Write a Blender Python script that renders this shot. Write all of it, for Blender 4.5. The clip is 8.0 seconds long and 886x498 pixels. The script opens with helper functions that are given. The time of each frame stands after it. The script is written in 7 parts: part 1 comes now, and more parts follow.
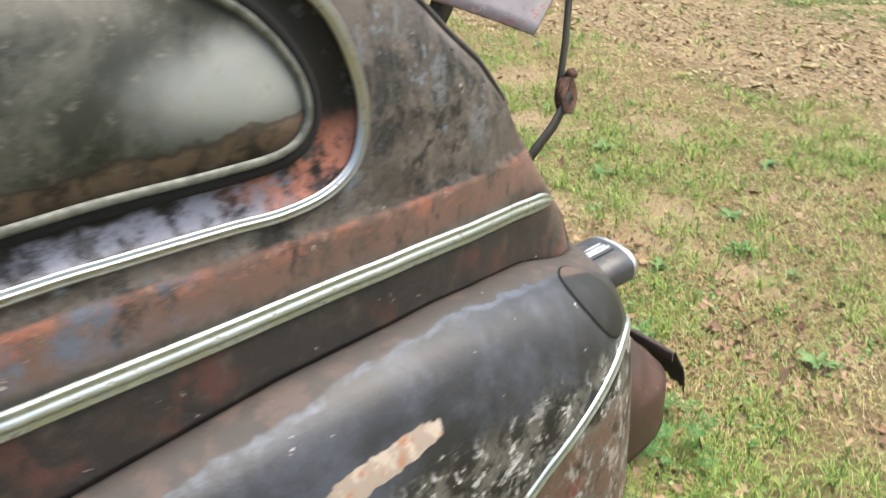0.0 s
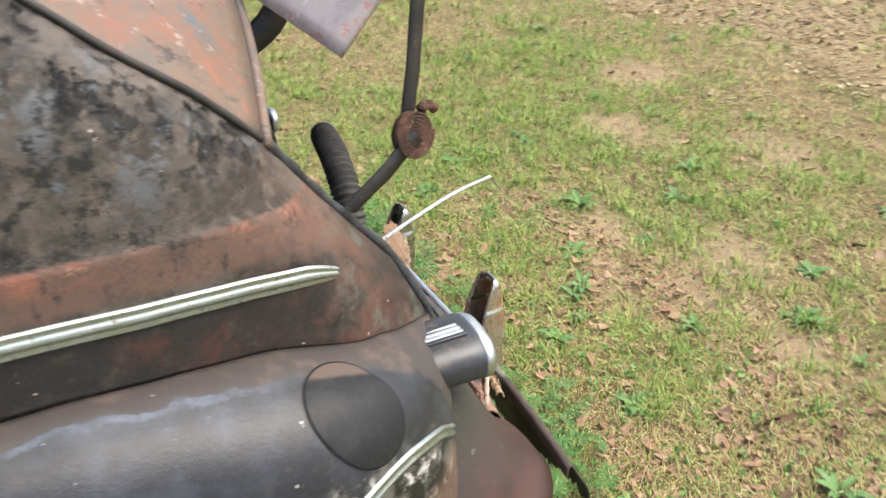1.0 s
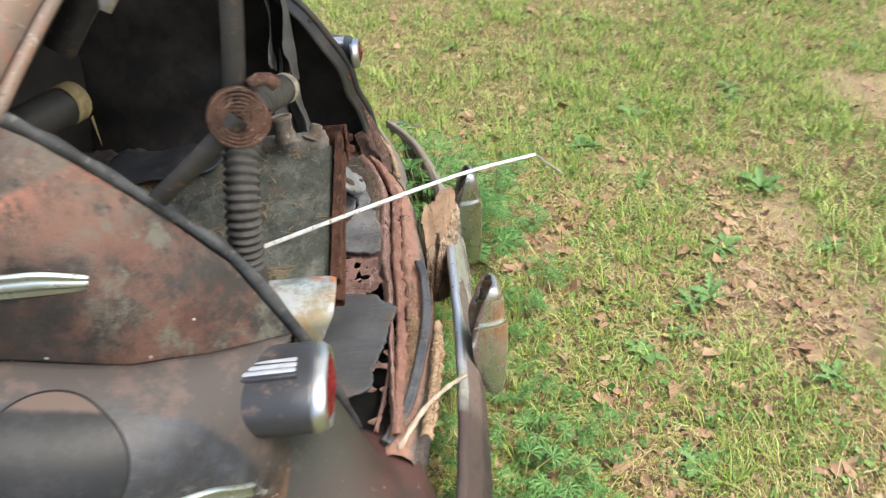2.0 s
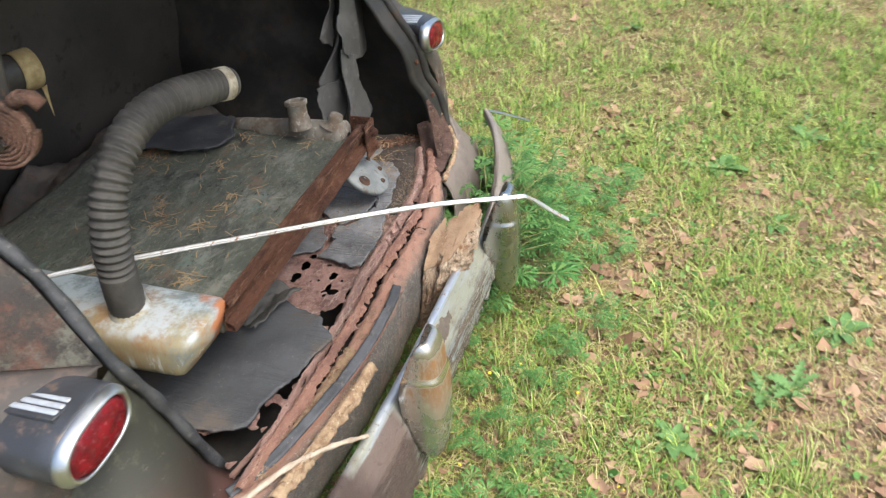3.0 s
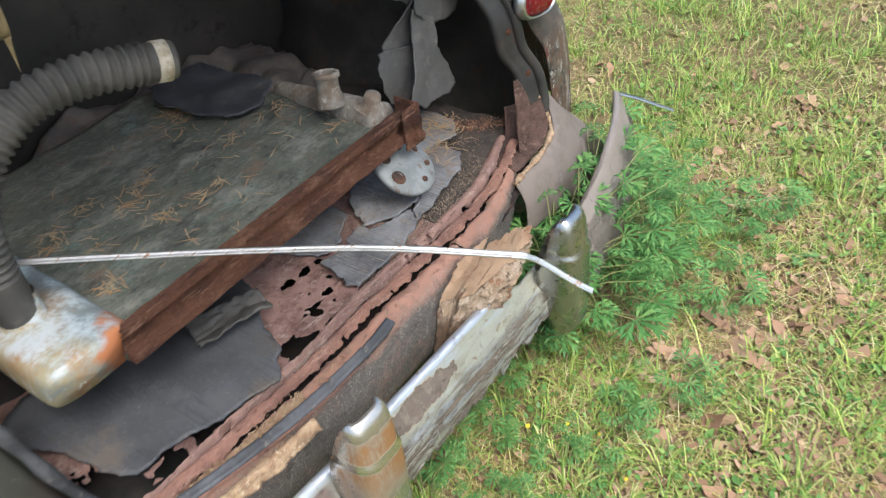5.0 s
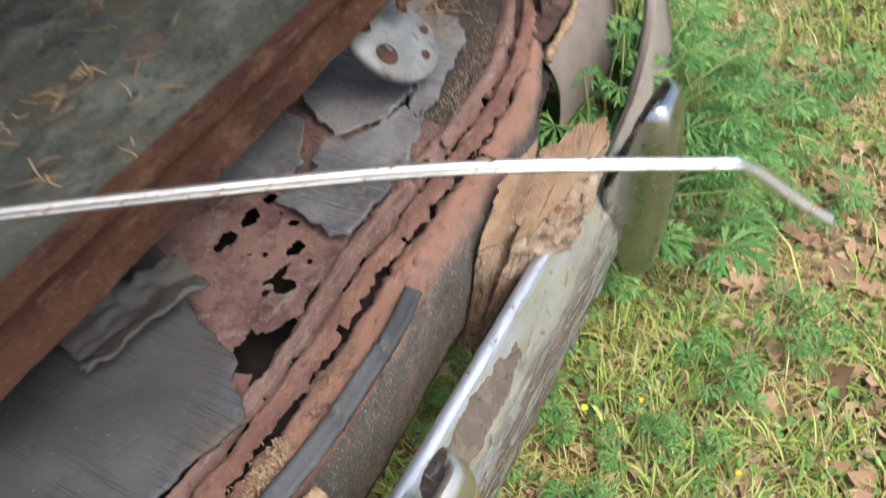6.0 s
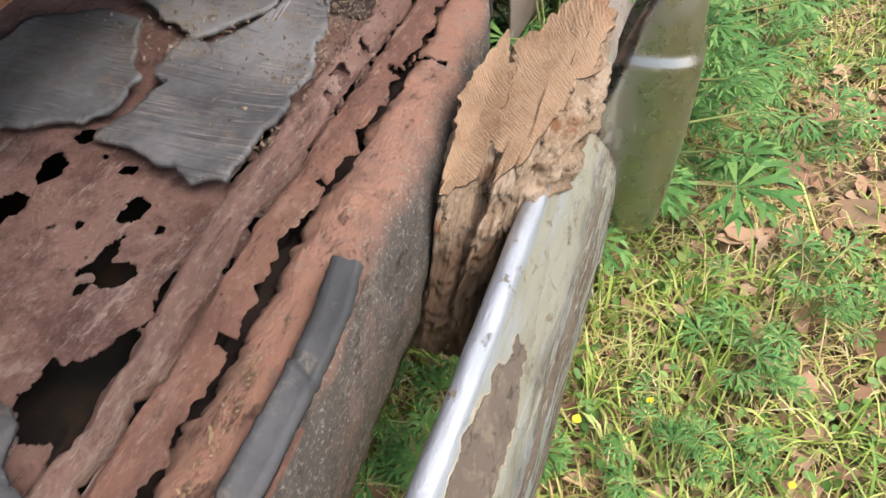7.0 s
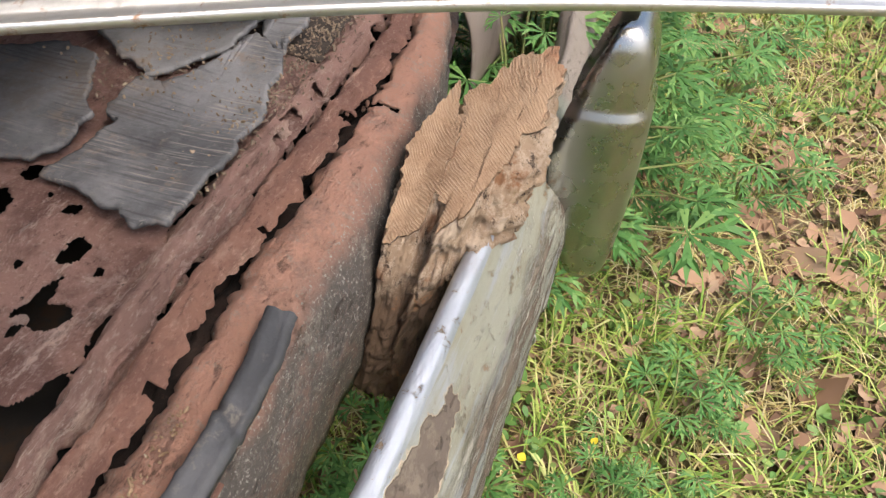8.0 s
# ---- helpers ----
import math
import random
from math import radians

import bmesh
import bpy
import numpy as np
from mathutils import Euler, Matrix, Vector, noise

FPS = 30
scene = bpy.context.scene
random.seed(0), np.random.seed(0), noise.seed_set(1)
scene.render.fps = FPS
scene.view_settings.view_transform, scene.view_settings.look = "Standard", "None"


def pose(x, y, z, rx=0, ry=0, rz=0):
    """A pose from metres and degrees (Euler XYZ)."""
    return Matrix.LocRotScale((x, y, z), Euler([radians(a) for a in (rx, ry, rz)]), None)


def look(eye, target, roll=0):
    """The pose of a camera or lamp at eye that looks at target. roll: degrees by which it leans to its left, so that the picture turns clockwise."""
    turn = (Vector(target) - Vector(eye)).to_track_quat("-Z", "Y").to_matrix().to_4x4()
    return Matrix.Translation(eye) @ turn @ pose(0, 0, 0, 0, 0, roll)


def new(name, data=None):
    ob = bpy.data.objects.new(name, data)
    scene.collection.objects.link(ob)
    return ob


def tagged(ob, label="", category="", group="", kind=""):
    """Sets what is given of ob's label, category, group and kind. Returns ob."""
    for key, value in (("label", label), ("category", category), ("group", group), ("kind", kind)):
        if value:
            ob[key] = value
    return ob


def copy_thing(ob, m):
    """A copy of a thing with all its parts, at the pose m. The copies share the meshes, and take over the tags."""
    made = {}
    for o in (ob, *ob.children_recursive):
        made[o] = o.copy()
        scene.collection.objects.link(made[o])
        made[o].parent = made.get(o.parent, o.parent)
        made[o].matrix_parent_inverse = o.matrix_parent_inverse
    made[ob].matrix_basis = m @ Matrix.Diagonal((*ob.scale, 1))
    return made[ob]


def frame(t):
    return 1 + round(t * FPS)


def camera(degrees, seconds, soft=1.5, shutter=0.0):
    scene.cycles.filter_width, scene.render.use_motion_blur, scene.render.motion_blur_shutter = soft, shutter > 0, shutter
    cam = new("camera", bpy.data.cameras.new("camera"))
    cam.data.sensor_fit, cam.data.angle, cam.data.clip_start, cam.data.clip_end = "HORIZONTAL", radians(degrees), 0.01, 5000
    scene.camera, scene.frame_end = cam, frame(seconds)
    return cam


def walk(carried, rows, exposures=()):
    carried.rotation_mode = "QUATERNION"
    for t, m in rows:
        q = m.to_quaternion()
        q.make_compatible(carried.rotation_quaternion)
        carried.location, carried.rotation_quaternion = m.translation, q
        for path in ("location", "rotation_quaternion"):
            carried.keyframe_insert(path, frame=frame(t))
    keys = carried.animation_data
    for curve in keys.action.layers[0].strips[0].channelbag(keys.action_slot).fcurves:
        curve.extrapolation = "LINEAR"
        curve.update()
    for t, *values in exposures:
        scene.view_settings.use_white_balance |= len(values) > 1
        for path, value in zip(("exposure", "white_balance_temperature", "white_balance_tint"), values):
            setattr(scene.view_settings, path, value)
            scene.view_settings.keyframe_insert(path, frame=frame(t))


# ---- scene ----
cam = camera(58.6, 8.0, soft=1.25, shutter=0.35)
PATH = [
    (0, (-1.576, 1.577, 1.579), (-0.248, 0.424, 0.626), 0.0),
    (0.5, (-1.634, 1.192, 1.57), (-0.156, 0.214, 0.642), 0.1),
    (1, (-1.631, 0.815, 1.565), (-0.083, 0.056, 0.55), 0.2),
    (1.2, (-1.654, 0.648, 1.549), (-0.043, 0.052, 0.526), -0.3),
    (2.3, (-1.355, -0.101, 1.5), (0.231, 0.057, 0.293), -5.8),
    (2.5, (-1.315, -0.243, 1.507), (0.253, 0.041, 0.299), -6.2),
    (3, (-1.108, -0.406, 1.471), (0.357, 0.177, 0.241), -6.7),
    (3.5, (-0.882, -0.486, 1.454), (0.481, 0.194, 0.158), -6.1),
    (4, (-0.73, -0.586, 1.445), (0.546, 0.227, 0.136), -8.1),
    (4.5, (-0.704, -0.615, 1.435), (0.44, 0.384, 0.134), -10.5),
    (4.7, (-0.68, -0.622, 1.419), (0.415, 0.428, 0.115), -11.1),
    (5.8, (-0.405, -0.228, 1.105), (0.706, 0.641, -0.314), -10.7),
    (6, (-0.4, -0.165, 1.042), (0.703, 0.582, -0.45), -9.0),
    (6.5, (-0.312, -0.048, 0.873), (0.858, 0.507, -0.652), -5.9),
    (7, (-0.266, -0.021, 0.78), (0.957, 0.468, -0.725), -4.4),
    (7.5, (-0.237, -0.04, 0.79), (1.025, 0.393, -0.7), -2.7),
    (8, (-0.246, -0.042, 0.804), (1.016, 0.402, -0.682), -0.3),
]
walk(cam, [(t, look(eye, target, roll)) for t, eye, target, roll in PATH], exposures=[(0, 1.0, 6450, 7), (1, 0.9, 6450, 8), (2.5, 0.9, 6350, 6), (4, 0.85, 5950, 7), (4.5, 0.82, 5900, 6), (6, 0.76, 6250, 9), (6.5, 0.72, 6500, 11), (7, 0.9, 6550, 11), (7.5, 0.88, 6500, 11), (8, 0.72, 6600, 12)])

# ---- light ----
world = bpy.data.worlds.new("sky")
scene.world = world
world.use_nodes = True
wn = world.node_tree
sky = wn.nodes.new("ShaderNodeTexSky")
sky.sky_type, sky.sun_disc = "NISHITA", False
sky.sun_elevation, sky.sun_rotation = radians(58), radians(200)
sky.air_density, sky.dust_density, sky.ozone_density = 1.2, 5.0, 1.0
wn.links.new(sky.outputs[0], wn.nodes["Background"].inputs[0])
wn.nodes["Background"].inputs[1].default_value = 0.15
sun_data = bpy.data.lights.new("sun", "SUN")
sun_data.energy, sun_data.angle, sun_data.color = 1.5, radians(35), (1.0, 0.96, 0.9)
sun = new("sun", sun_data)
sun.matrix_basis = look((-1.0, -2.7, 5.2), (0, 0, 0))

# ---- helpers of this scene ----
CAR = Matrix.Translation((-0.045, 0, 0)) @ Matrix.Rotation(radians(3.5), 4, "Y")
BASE = {}


def n3(p, s=1.0, seed=0.0):
    return noise.noise(Vector((p[0] * s + seed, p[1] * s - seed, p[2] * s + 2 * seed)))


def lerp(xs, ys, v):
    return float(np.interp(v, xs, ys))


def mesh_of(verts, faces, smooth=True):
    me = bpy.data.meshes.new("mesh")
    me.from_pydata([tuple(v) for v in verts], [], faces)
    me.update()
    me.shade_smooth() if smooth else me.shade_flat()
    return me


def bm_mesh(bm, smooth=True):
    bmesh.ops.recalc_face_normals(bm, faces=bm.faces)
    me = bpy.data.meshes.new("mesh")
    bm.to_mesh(me)
    bm.free()
    me.shade_smooth() if smooth else me.shade_flat()
    return me


def thing(name, at, label, category, group="", m=CAR):
    ob = new(name)
    ob.matrix_basis = m @ Matrix.Translation(at)
    BASE[ob.name] = Vector(at)
    return tagged(ob, label, category, group)


def part(name, me, material, parent, label="", thick=0.0, bevel=0.0, offset=0.0):
    root = parent
    while root.parent:
        root = root.parent
    if isinstance(me, bmesh.types.BMesh):
        me = bm_mesh(me)
    if not me.get("moved"):
        me.transform(Matrix.Translation(-BASE[root.name]))
        me["moved"] = 1
    me.name = name
    ob = new(name, me)
    ob.parent = parent
    if material:
        me.materials.append(material)
    if thick:
        mod = ob.modifiers.new("thickness", "SOLIDIFY")
        mod.thickness, mod.offset = thick, offset
    if bevel:
        mod = ob.modifiers.new("edges", "BEVEL")
        mod.width, mod.segments, mod.limit_method = bevel, 2, "ANGLE"
    if label:
        ob["label"] = label
    return ob


def grid(nu, nv, f, keep=None):
    verts = [f(i / nu, j / nv) for i in range(nu + 1) for j in range(nv + 1)]
    faces = []
    for i in range(nu):
        for j in range(nv):
            q = (i * (nv + 1) + j, (i + 1) * (nv + 1) + j, (i + 1) * (nv + 1) + j + 1, i * (nv + 1) + j + 1)
            if keep is None or keep((i + 0.5) / nu, (j + 0.5) / nv, sum((Vector(verts[k]) for k in q), Vector()) / 4):
                faces.append(q)
    return mesh_of(verts, faces)


def smooth_path(pts, n):
    """n + 1 points on a Catmull-Rom curve through pts."""
    p = [Vector(v) for v in pts]
    p = [2 * p[0] - p[1]] + p + [2 * p[-1] - p[-2]]
    out = []
    for k in range(n + 1):
        u = k / n * (len(pts) - 1)
        i = min(int(u), len(pts) - 2)
        u -= i
        a, b, c, d = p[i : i + 4]
        out.append(0.5 * (2 * b + (c - a) * u + (2 * a - 5 * b + 4 * c - d) * u**2 + (3 * b - a - 3 * c + d) * u**3))
    return out


def tube(path, radius, sides=12, closed=False, caps=True, flat=1.0, up=(0, 0, 1)):
    """A tube along path; radius may be a function of the place along it, 0 to 1."""
    n = len(path)
    verts, faces = [], []
    for k, p in enumerate(path):
        a, b = path[k - 1 if k or closed else 0], path[(k + 1) % n if closed else min(k + 1, n - 1)]
        t = (b - a).normalized()
        side = t.cross(Vector(up)).normalized()
        rise = side.cross(t).normalized()
        r = radius(k / (n - 1)) if callable(radius) else radius
        for j in range(sides):
            w = 2 * math.pi * j / sides
            verts.append(p + side * math.cos(w) * r + rise * math.sin(w) * r * flat)
    for k in range(n if closed else n - 1):
        for j in range(sides):
            a, b = k * sides, ((k + 1) % n) * sides
            faces.append((a + j, a + (j + 1) % sides, b + (j + 1) % sides, b + j))
    if caps and not closed:
        faces += [tuple(range(sides - 1, -1, -1)), tuple((n - 1) * sides + j for j in range(sides))]
    return mesh_of(verts, faces)


def sweep(path, profile, normals, closed=False, ring=False):
    """profile: (out, along-rise) pairs; normals: the outward way at each point of the path."""
    n, m = len(path), len(profile)
    verts, faces = [], []
    for k, p in enumerate(path):
        a, b = path[k - 1 if k or closed else 0], path[(k + 1) % n if closed else min(k + 1, n - 1)]
        t = (b - a).normalized()
        out = (Vector(normals[k]) - t * t.dot(Vector(normals[k]))).normalized()
        rise = out.cross(t).normalized()
        verts += [p + out * o + rise * r for o, r in profile]
    for k in range(n if closed else n - 1):
        for j in range(m if ring else m - 1):
            a, b = k * m, ((k + 1) % n) * m
            faces.append((a + j, a + (j + 1) % m, b + (j + 1) % m, b + j))
    return mesh_of(verts, faces)


def box(bm, lo, hi, m=None):
    got = bmesh.ops.create_cube(bm, size=1.0)["verts"]
    lo, hi = Vector(lo), Vector(hi)
    for v in got:
        v.co = Vector(((lo[i] + hi[i]) / 2 + v.co[i] * (hi[i] - lo[i]) for i in range(3)))
        if m:
            v.co = m @ v.co
    return got


def lathe(profile, centre, axis, sides=28):
    """Turns (radius, along) pairs round axis."""
    axis = Vector(axis).normalized()
    side = axis.orthogonal().normalized()
    other = axis.cross(side)
    verts, faces, m = [], [], len(profile)
    for j in range(sides):
        w = 2 * math.pi * j / sides
        way = side * math.cos(w) + other * math.sin(w)
        verts += [Vector(centre) + way * r + axis * h for r, h in profile]
    for j in range(sides):
        for k in range(m - 1):
            a, b = j * m + k, ((j + 1) % sides) * m + k
            faces.append((a, b, b + 1, a + 1))
    return mesh_of(verts, faces)


# ---- materials ----
class Paint:
    """A surface of layered procedural colours in the object's own metres."""

    def __init__(self, name, base, rough=0.6, metal=0.0, spec=0.5):
        self.m = bpy.data.materials.new(name)
        self.m.use_nodes = True
        self.t = self.m.node_tree
        self.b = self.t.nodes["Principled BSDF"]
        self.co = self.t.nodes.new("ShaderNodeTexCoord").outputs["Object"]
        self.c = self.rgb(base)
        self.r, self.k = self.val(rough), self.val(metal)
        self.h = None
        self.b.inputs["Specular IOR Level"].default_value = spec

    def rgb(self, c):
        n = self.t.nodes.new("ShaderNodeRGB")
        n.outputs[0].default_value = (*c, 1)
        return n.outputs[0]

    def val(self, v):
        n = self.t.nodes.new("ShaderNodeValue")
        n.outputs[0].default_value = v
        return n.outputs[0]

    def math(self, op, a, b=0.0, c=0.0):
        n = self.t.nodes.new("ShaderNodeMath")
        n.operation = op
        for k, v in enumerate((a, b, c)):
            if isinstance(v, (int, float)):
                n.inputs[k].default_value = v
            else:
                self.t.links.new(v, n.inputs[k])
        return n.outputs[0]

    def noise(self, scale, detail=5.0, rough=0.6, stretch=(1, 1, 1), kind="noise", shift=0.0, warp=0.0):
        mp = self.t.nodes.new("ShaderNodeMapping")
        mp.inputs["Scale"].default_value = stretch
        mp.inputs["Location"].default_value = (shift, 1.7 * shift, -shift)
        self.t.links.new(self.co, mp.inputs[0])
        if kind == "noise":
            n = self.t.nodes.new("ShaderNodeTexNoise")
            n.inputs["Detail"].default_value, n.inputs["Roughness"].default_value = detail, rough
            n.inputs["Distortion"].default_value = warp
            out = n.outputs["Fac"]
        else:
            n = self.t.nodes.new("ShaderNodeTexVoronoi")
            n.feature = kind
            out = n.outputs["Distance"]
        n.inputs["Scale"].default_value = scale
        self.t.links.new(mp.outputs[0], n.inputs["Vector"])
        return out

    def ramp(self, v, lo, hi):
        n = self.t.nodes.new("ShaderNodeMapRange")
        n.interpolation_type = "SMOOTHSTEP"
        n.inputs["From Min"].default_value, n.inputs["From Max"].default_value = min(lo, hi), max(lo, hi)
        n.inputs["To Min"].default_value, n.inputs["To Max"].default_value = (0, 1) if lo < hi else (1, 0)
        self.t.links.new(v, n.inputs["Value"])
        return n.outputs[0]

    def line(self, way, lo, hi, wobble=0.0, scale=12.0):
        """A mask from a sum of coordinates, with a ragged edge."""
        n = self.t.nodes.new("ShaderNodeVectorMath")
        n.operation = "DOT_PRODUCT"
        n.inputs[1].default_value = way
        self.t.links.new(self.co, n.inputs[0])
        v = n.outputs["Value"]
        if wobble:
            v = self.math("ADD", v, self.math("MULTIPLY", self.math("SUBTRACT", self.noise(scale, 6), 0.5), wobble))
        return self.ramp(v, lo, hi)

    def blob(self, at, size, edge=0.3, wobble=0.5, scale=25.0):
        """A mask round a place."""
        mp = self.t.nodes.new("ShaderNodeMapping")
        mp.vector_type = "TEXTURE"
        mp.inputs["Location"].default_value, mp.inputs["Scale"].default_value = at, size
        self.t.links.new(self.co, mp.inputs[0])
        n = self.t.nodes.new("ShaderNodeVectorMath")
        n.operation = "LENGTH"
        self.t.links.new(mp.outputs[0], n.inputs[0])
        v = self.math("ADD", n.outputs["Value"], self.math("MULTIPLY", self.math("SUBTRACT", self.noise(scale, 6), 0.5), 2 * wobble))
        return self.ramp(v, 1 + edge / 2, 1 - edge / 2)

    def rings(self, at, period, wobble, scale=14.0):
        """Growth rings round a place: 0 to 1 and back every period."""
        mp = self.t.nodes.new("ShaderNodeMapping")
        mp.vector_type = "TEXTURE"
        mp.inputs["Location"].default_value = at
        self.t.links.new(self.co, mp.inputs[0])
        n = self.t.nodes.new("ShaderNodeVectorMath")
        n.operation = "LENGTH"
        self.t.links.new(mp.outputs[0], n.inputs[0])
        v = self.math("ADD", n.outputs["Value"], self.math("MULTIPLY", self.math("SUBTRACT", self.noise(scale, 6, 0.6), 0.5), wobble))
        return self.math("MULTIPLY_ADD", self.math("SINE", self.math("MULTIPLY", v, 2 * math.pi / period)), 0.5, 0.5)

    def mix(self, a, b, f):
        n = self.t.nodes.new("ShaderNodeMix")
        n.data_type = "RGBA" if a.type == "RGBA" else "FLOAT"
        ins = [s for s in n.inputs if s.enabled]
        for v, s in zip((f, a, b), ins):
            self.t.links.new(v, s)
        return next(o for o in n.outputs if o.enabled)

    def coat(self, colour, mask, rough=None, metal=None, lift=0.0, amount=1.0):
        """Lays a colour over what is there, where the masks (multiplied) are."""
        masks = mask if isinstance(mask, (list, tuple)) else [mask]
        f = masks[0]
        for other in masks[1:]:
            f = self.math("MULTIPLY", f, other)
        if amount != 1.0:
            f = self.math("MULTIPLY", f, amount)
        self.c = self.mix(self.c, self.rgb(colour), f)
        if rough is not None:
            self.r = self.mix(self.r, self.val(rough), f)
        if metal is not None:
            self.k = self.mix(self.k, self.val(metal), f)
        if lift:
            add = self.math("MULTIPLY", f, lift)
            self.h = add if self.h is None else self.math("ADD", self.h, add)
        return self

    def relief(self, source, amount):
        add = self.math("MULTIPLY", source, amount)
        self.h = add if self.h is None else self.math("ADD", self.h, add)
        return self

    def done(self, bump=1.0, distance=0.004):
        lk = self.t.links.new
        lk(self.c, self.b.inputs["Base Color"])
        lk(self.r, self.b.inputs["Roughness"])
        lk(self.k, self.b.inputs["Metallic"])
        if self.h is not None:
            n = self.t.nodes.new("ShaderNodeBump")
            n.inputs["Strength"].default_value, n.inputs["Distance"].default_value = bump, distance
            lk(self.h, n.inputs["Height"])
            lk(n.outputs[0], self.b.inputs["Normal"])
        return self.m


def quarter_paint():
    p = Paint("weathered_body_paint", (0.048, 0.04, 0.033), 0.42)
    p.coat((0.125, 0.105, 0.088), p.ramp(p.noise(7, 11, 0.75), 0.43, 0.58), 0.55)
    p.coat((0.19, 0.15, 0.12), p.ramp(p.noise(24, 11, 0.8, shift=4), 0.52, 0.63), 0.62, amount=0.8)
    p.coat((0.011, 0.0105, 0.0105), p.ramp(p.noise(10, 12, 0.8, shift=3), 0.51, 0.58), 0.35)
    p.coat((0.14, 0.06, 0.04), p.ramp(p.noise(12, 11, 0.8, shift=51), 0.6, 0.66), 0.65, amount=0.7)
    high = p.line((0, 0.0, 1), 1.03, 1.14, 0.08)
    p.coat((0.13, 0.135, 0.145), [p.ramp(p.noise(10, 12, 0.78, shift=7), 0.53, 0.61), high], 0.38)
    p.coat((0.16, 0.185, 0.22), [p.ramp(p.noise(17, 11, 0.8, shift=17), 0.57, 0.64), high], 0.4)
    p.coat((0.008, 0.008, 0.009), [p.ramp(p.noise(16, 12, 0.82, shift=31), 0.54, 0.6), high], 0.3, lift=-0.6)
    band = [p.line((0, -0.09, 1), 0.895, 0.915, 0.03, 30), p.line((0, -0.09, 1), 0.973, 0.967, 0.006, 60)]
    p.coat((0.17, 0.1, 0.076), band, 0.55)
    p.coat((0.06, 0.055, 0.046), band + [p.ramp(p.noise(14, 10, 0.8, (1, 1, 0.6), shift=45), 0.5, 0.62)], 0.5, amount=0.8)
    upper = p.line((0, -0.09, 1), 0.93, 0.955, 0.05, 25)
    p.coat((0.33, 0.135, 0.09), band + [upper, p.ramp(p.noise(14, 11, 0.78, (1, 0.6, 1), shift=5), 0.47, 0.57)], 0.62)
    p.coat((0.42, 0.25, 0.17), band + [upper, p.ramp(p.noise(34, 10, 0.8, shift=15), 0.57, 0.63)], 0.75, amount=0.85)
    p.coat((0.026, 0.025, 0.024), band + [p.ramp(p.noise(18, 11, 0.82, (1, 1, 0.5), shift=25), 0.54, 0.61)], 0.5)
    p.coat((0.13, 0.15, 0.19), band + [p.line((0, 1, 0), 1.22, 1.36, 0.15), p.ramp(p.noise(13, 10, 0.75, shift=1), 0.42, 0.58)], 0.45)
    under = p.line((0, -0.1, 1), 0.89, 0.875, 0.0)
    p.coat((0.02, 0.017, 0.015), [under], 0.5, amount=0.88)
    p.coat((0.085, 0.036, 0.026), [under, p.ramp(p.noise(8, 11, 0.78, shift=11), 0.51, 0.62)], 0.65)
    p.coat((0.07, 0.058, 0.044), [under, p.ramp(p.noise(20, 11, 0.8, shift=14), 0.53, 0.63)], 0.55)
    p.coat((0.15, 0.075, 0.052), [p.line((0, 1, 0), 0.68, 0.5, 0.05), p.ramp(p.noise(9, 11, 0.78, shift=21), 0.43, 0.6)], 0.65, amount=0.8)
    p.coat((0.12, 0.115, 0.09), [p.line((0, 1, 0), 0.62, 0.45, 0.05), p.ramp(p.noise(14, 11, 0.78, shift=41), 0.52, 0.62)], 0.55)
    p.coat((0.5, 0.47, 0.41), [under, p.ramp(p.noise(15, 9, 0.75, (1, 1.4, 0.8), shift=61), 0.66, 0.675)], 0.8, lift=0.4)
    p.coat((0.6, 0.55, 0.48), p.ramp(p.noise(42, 5, 0.6, shift=9), 0.7, 0.715), 0.8, lift=0.3)
    p.relief(p.noise(75, 10, 0.8), 0.7).relief(p.noise(9, 4), 0.3).relief(p.noise(260, 4, 0.7), 0.25)
    return p.done(0.7)


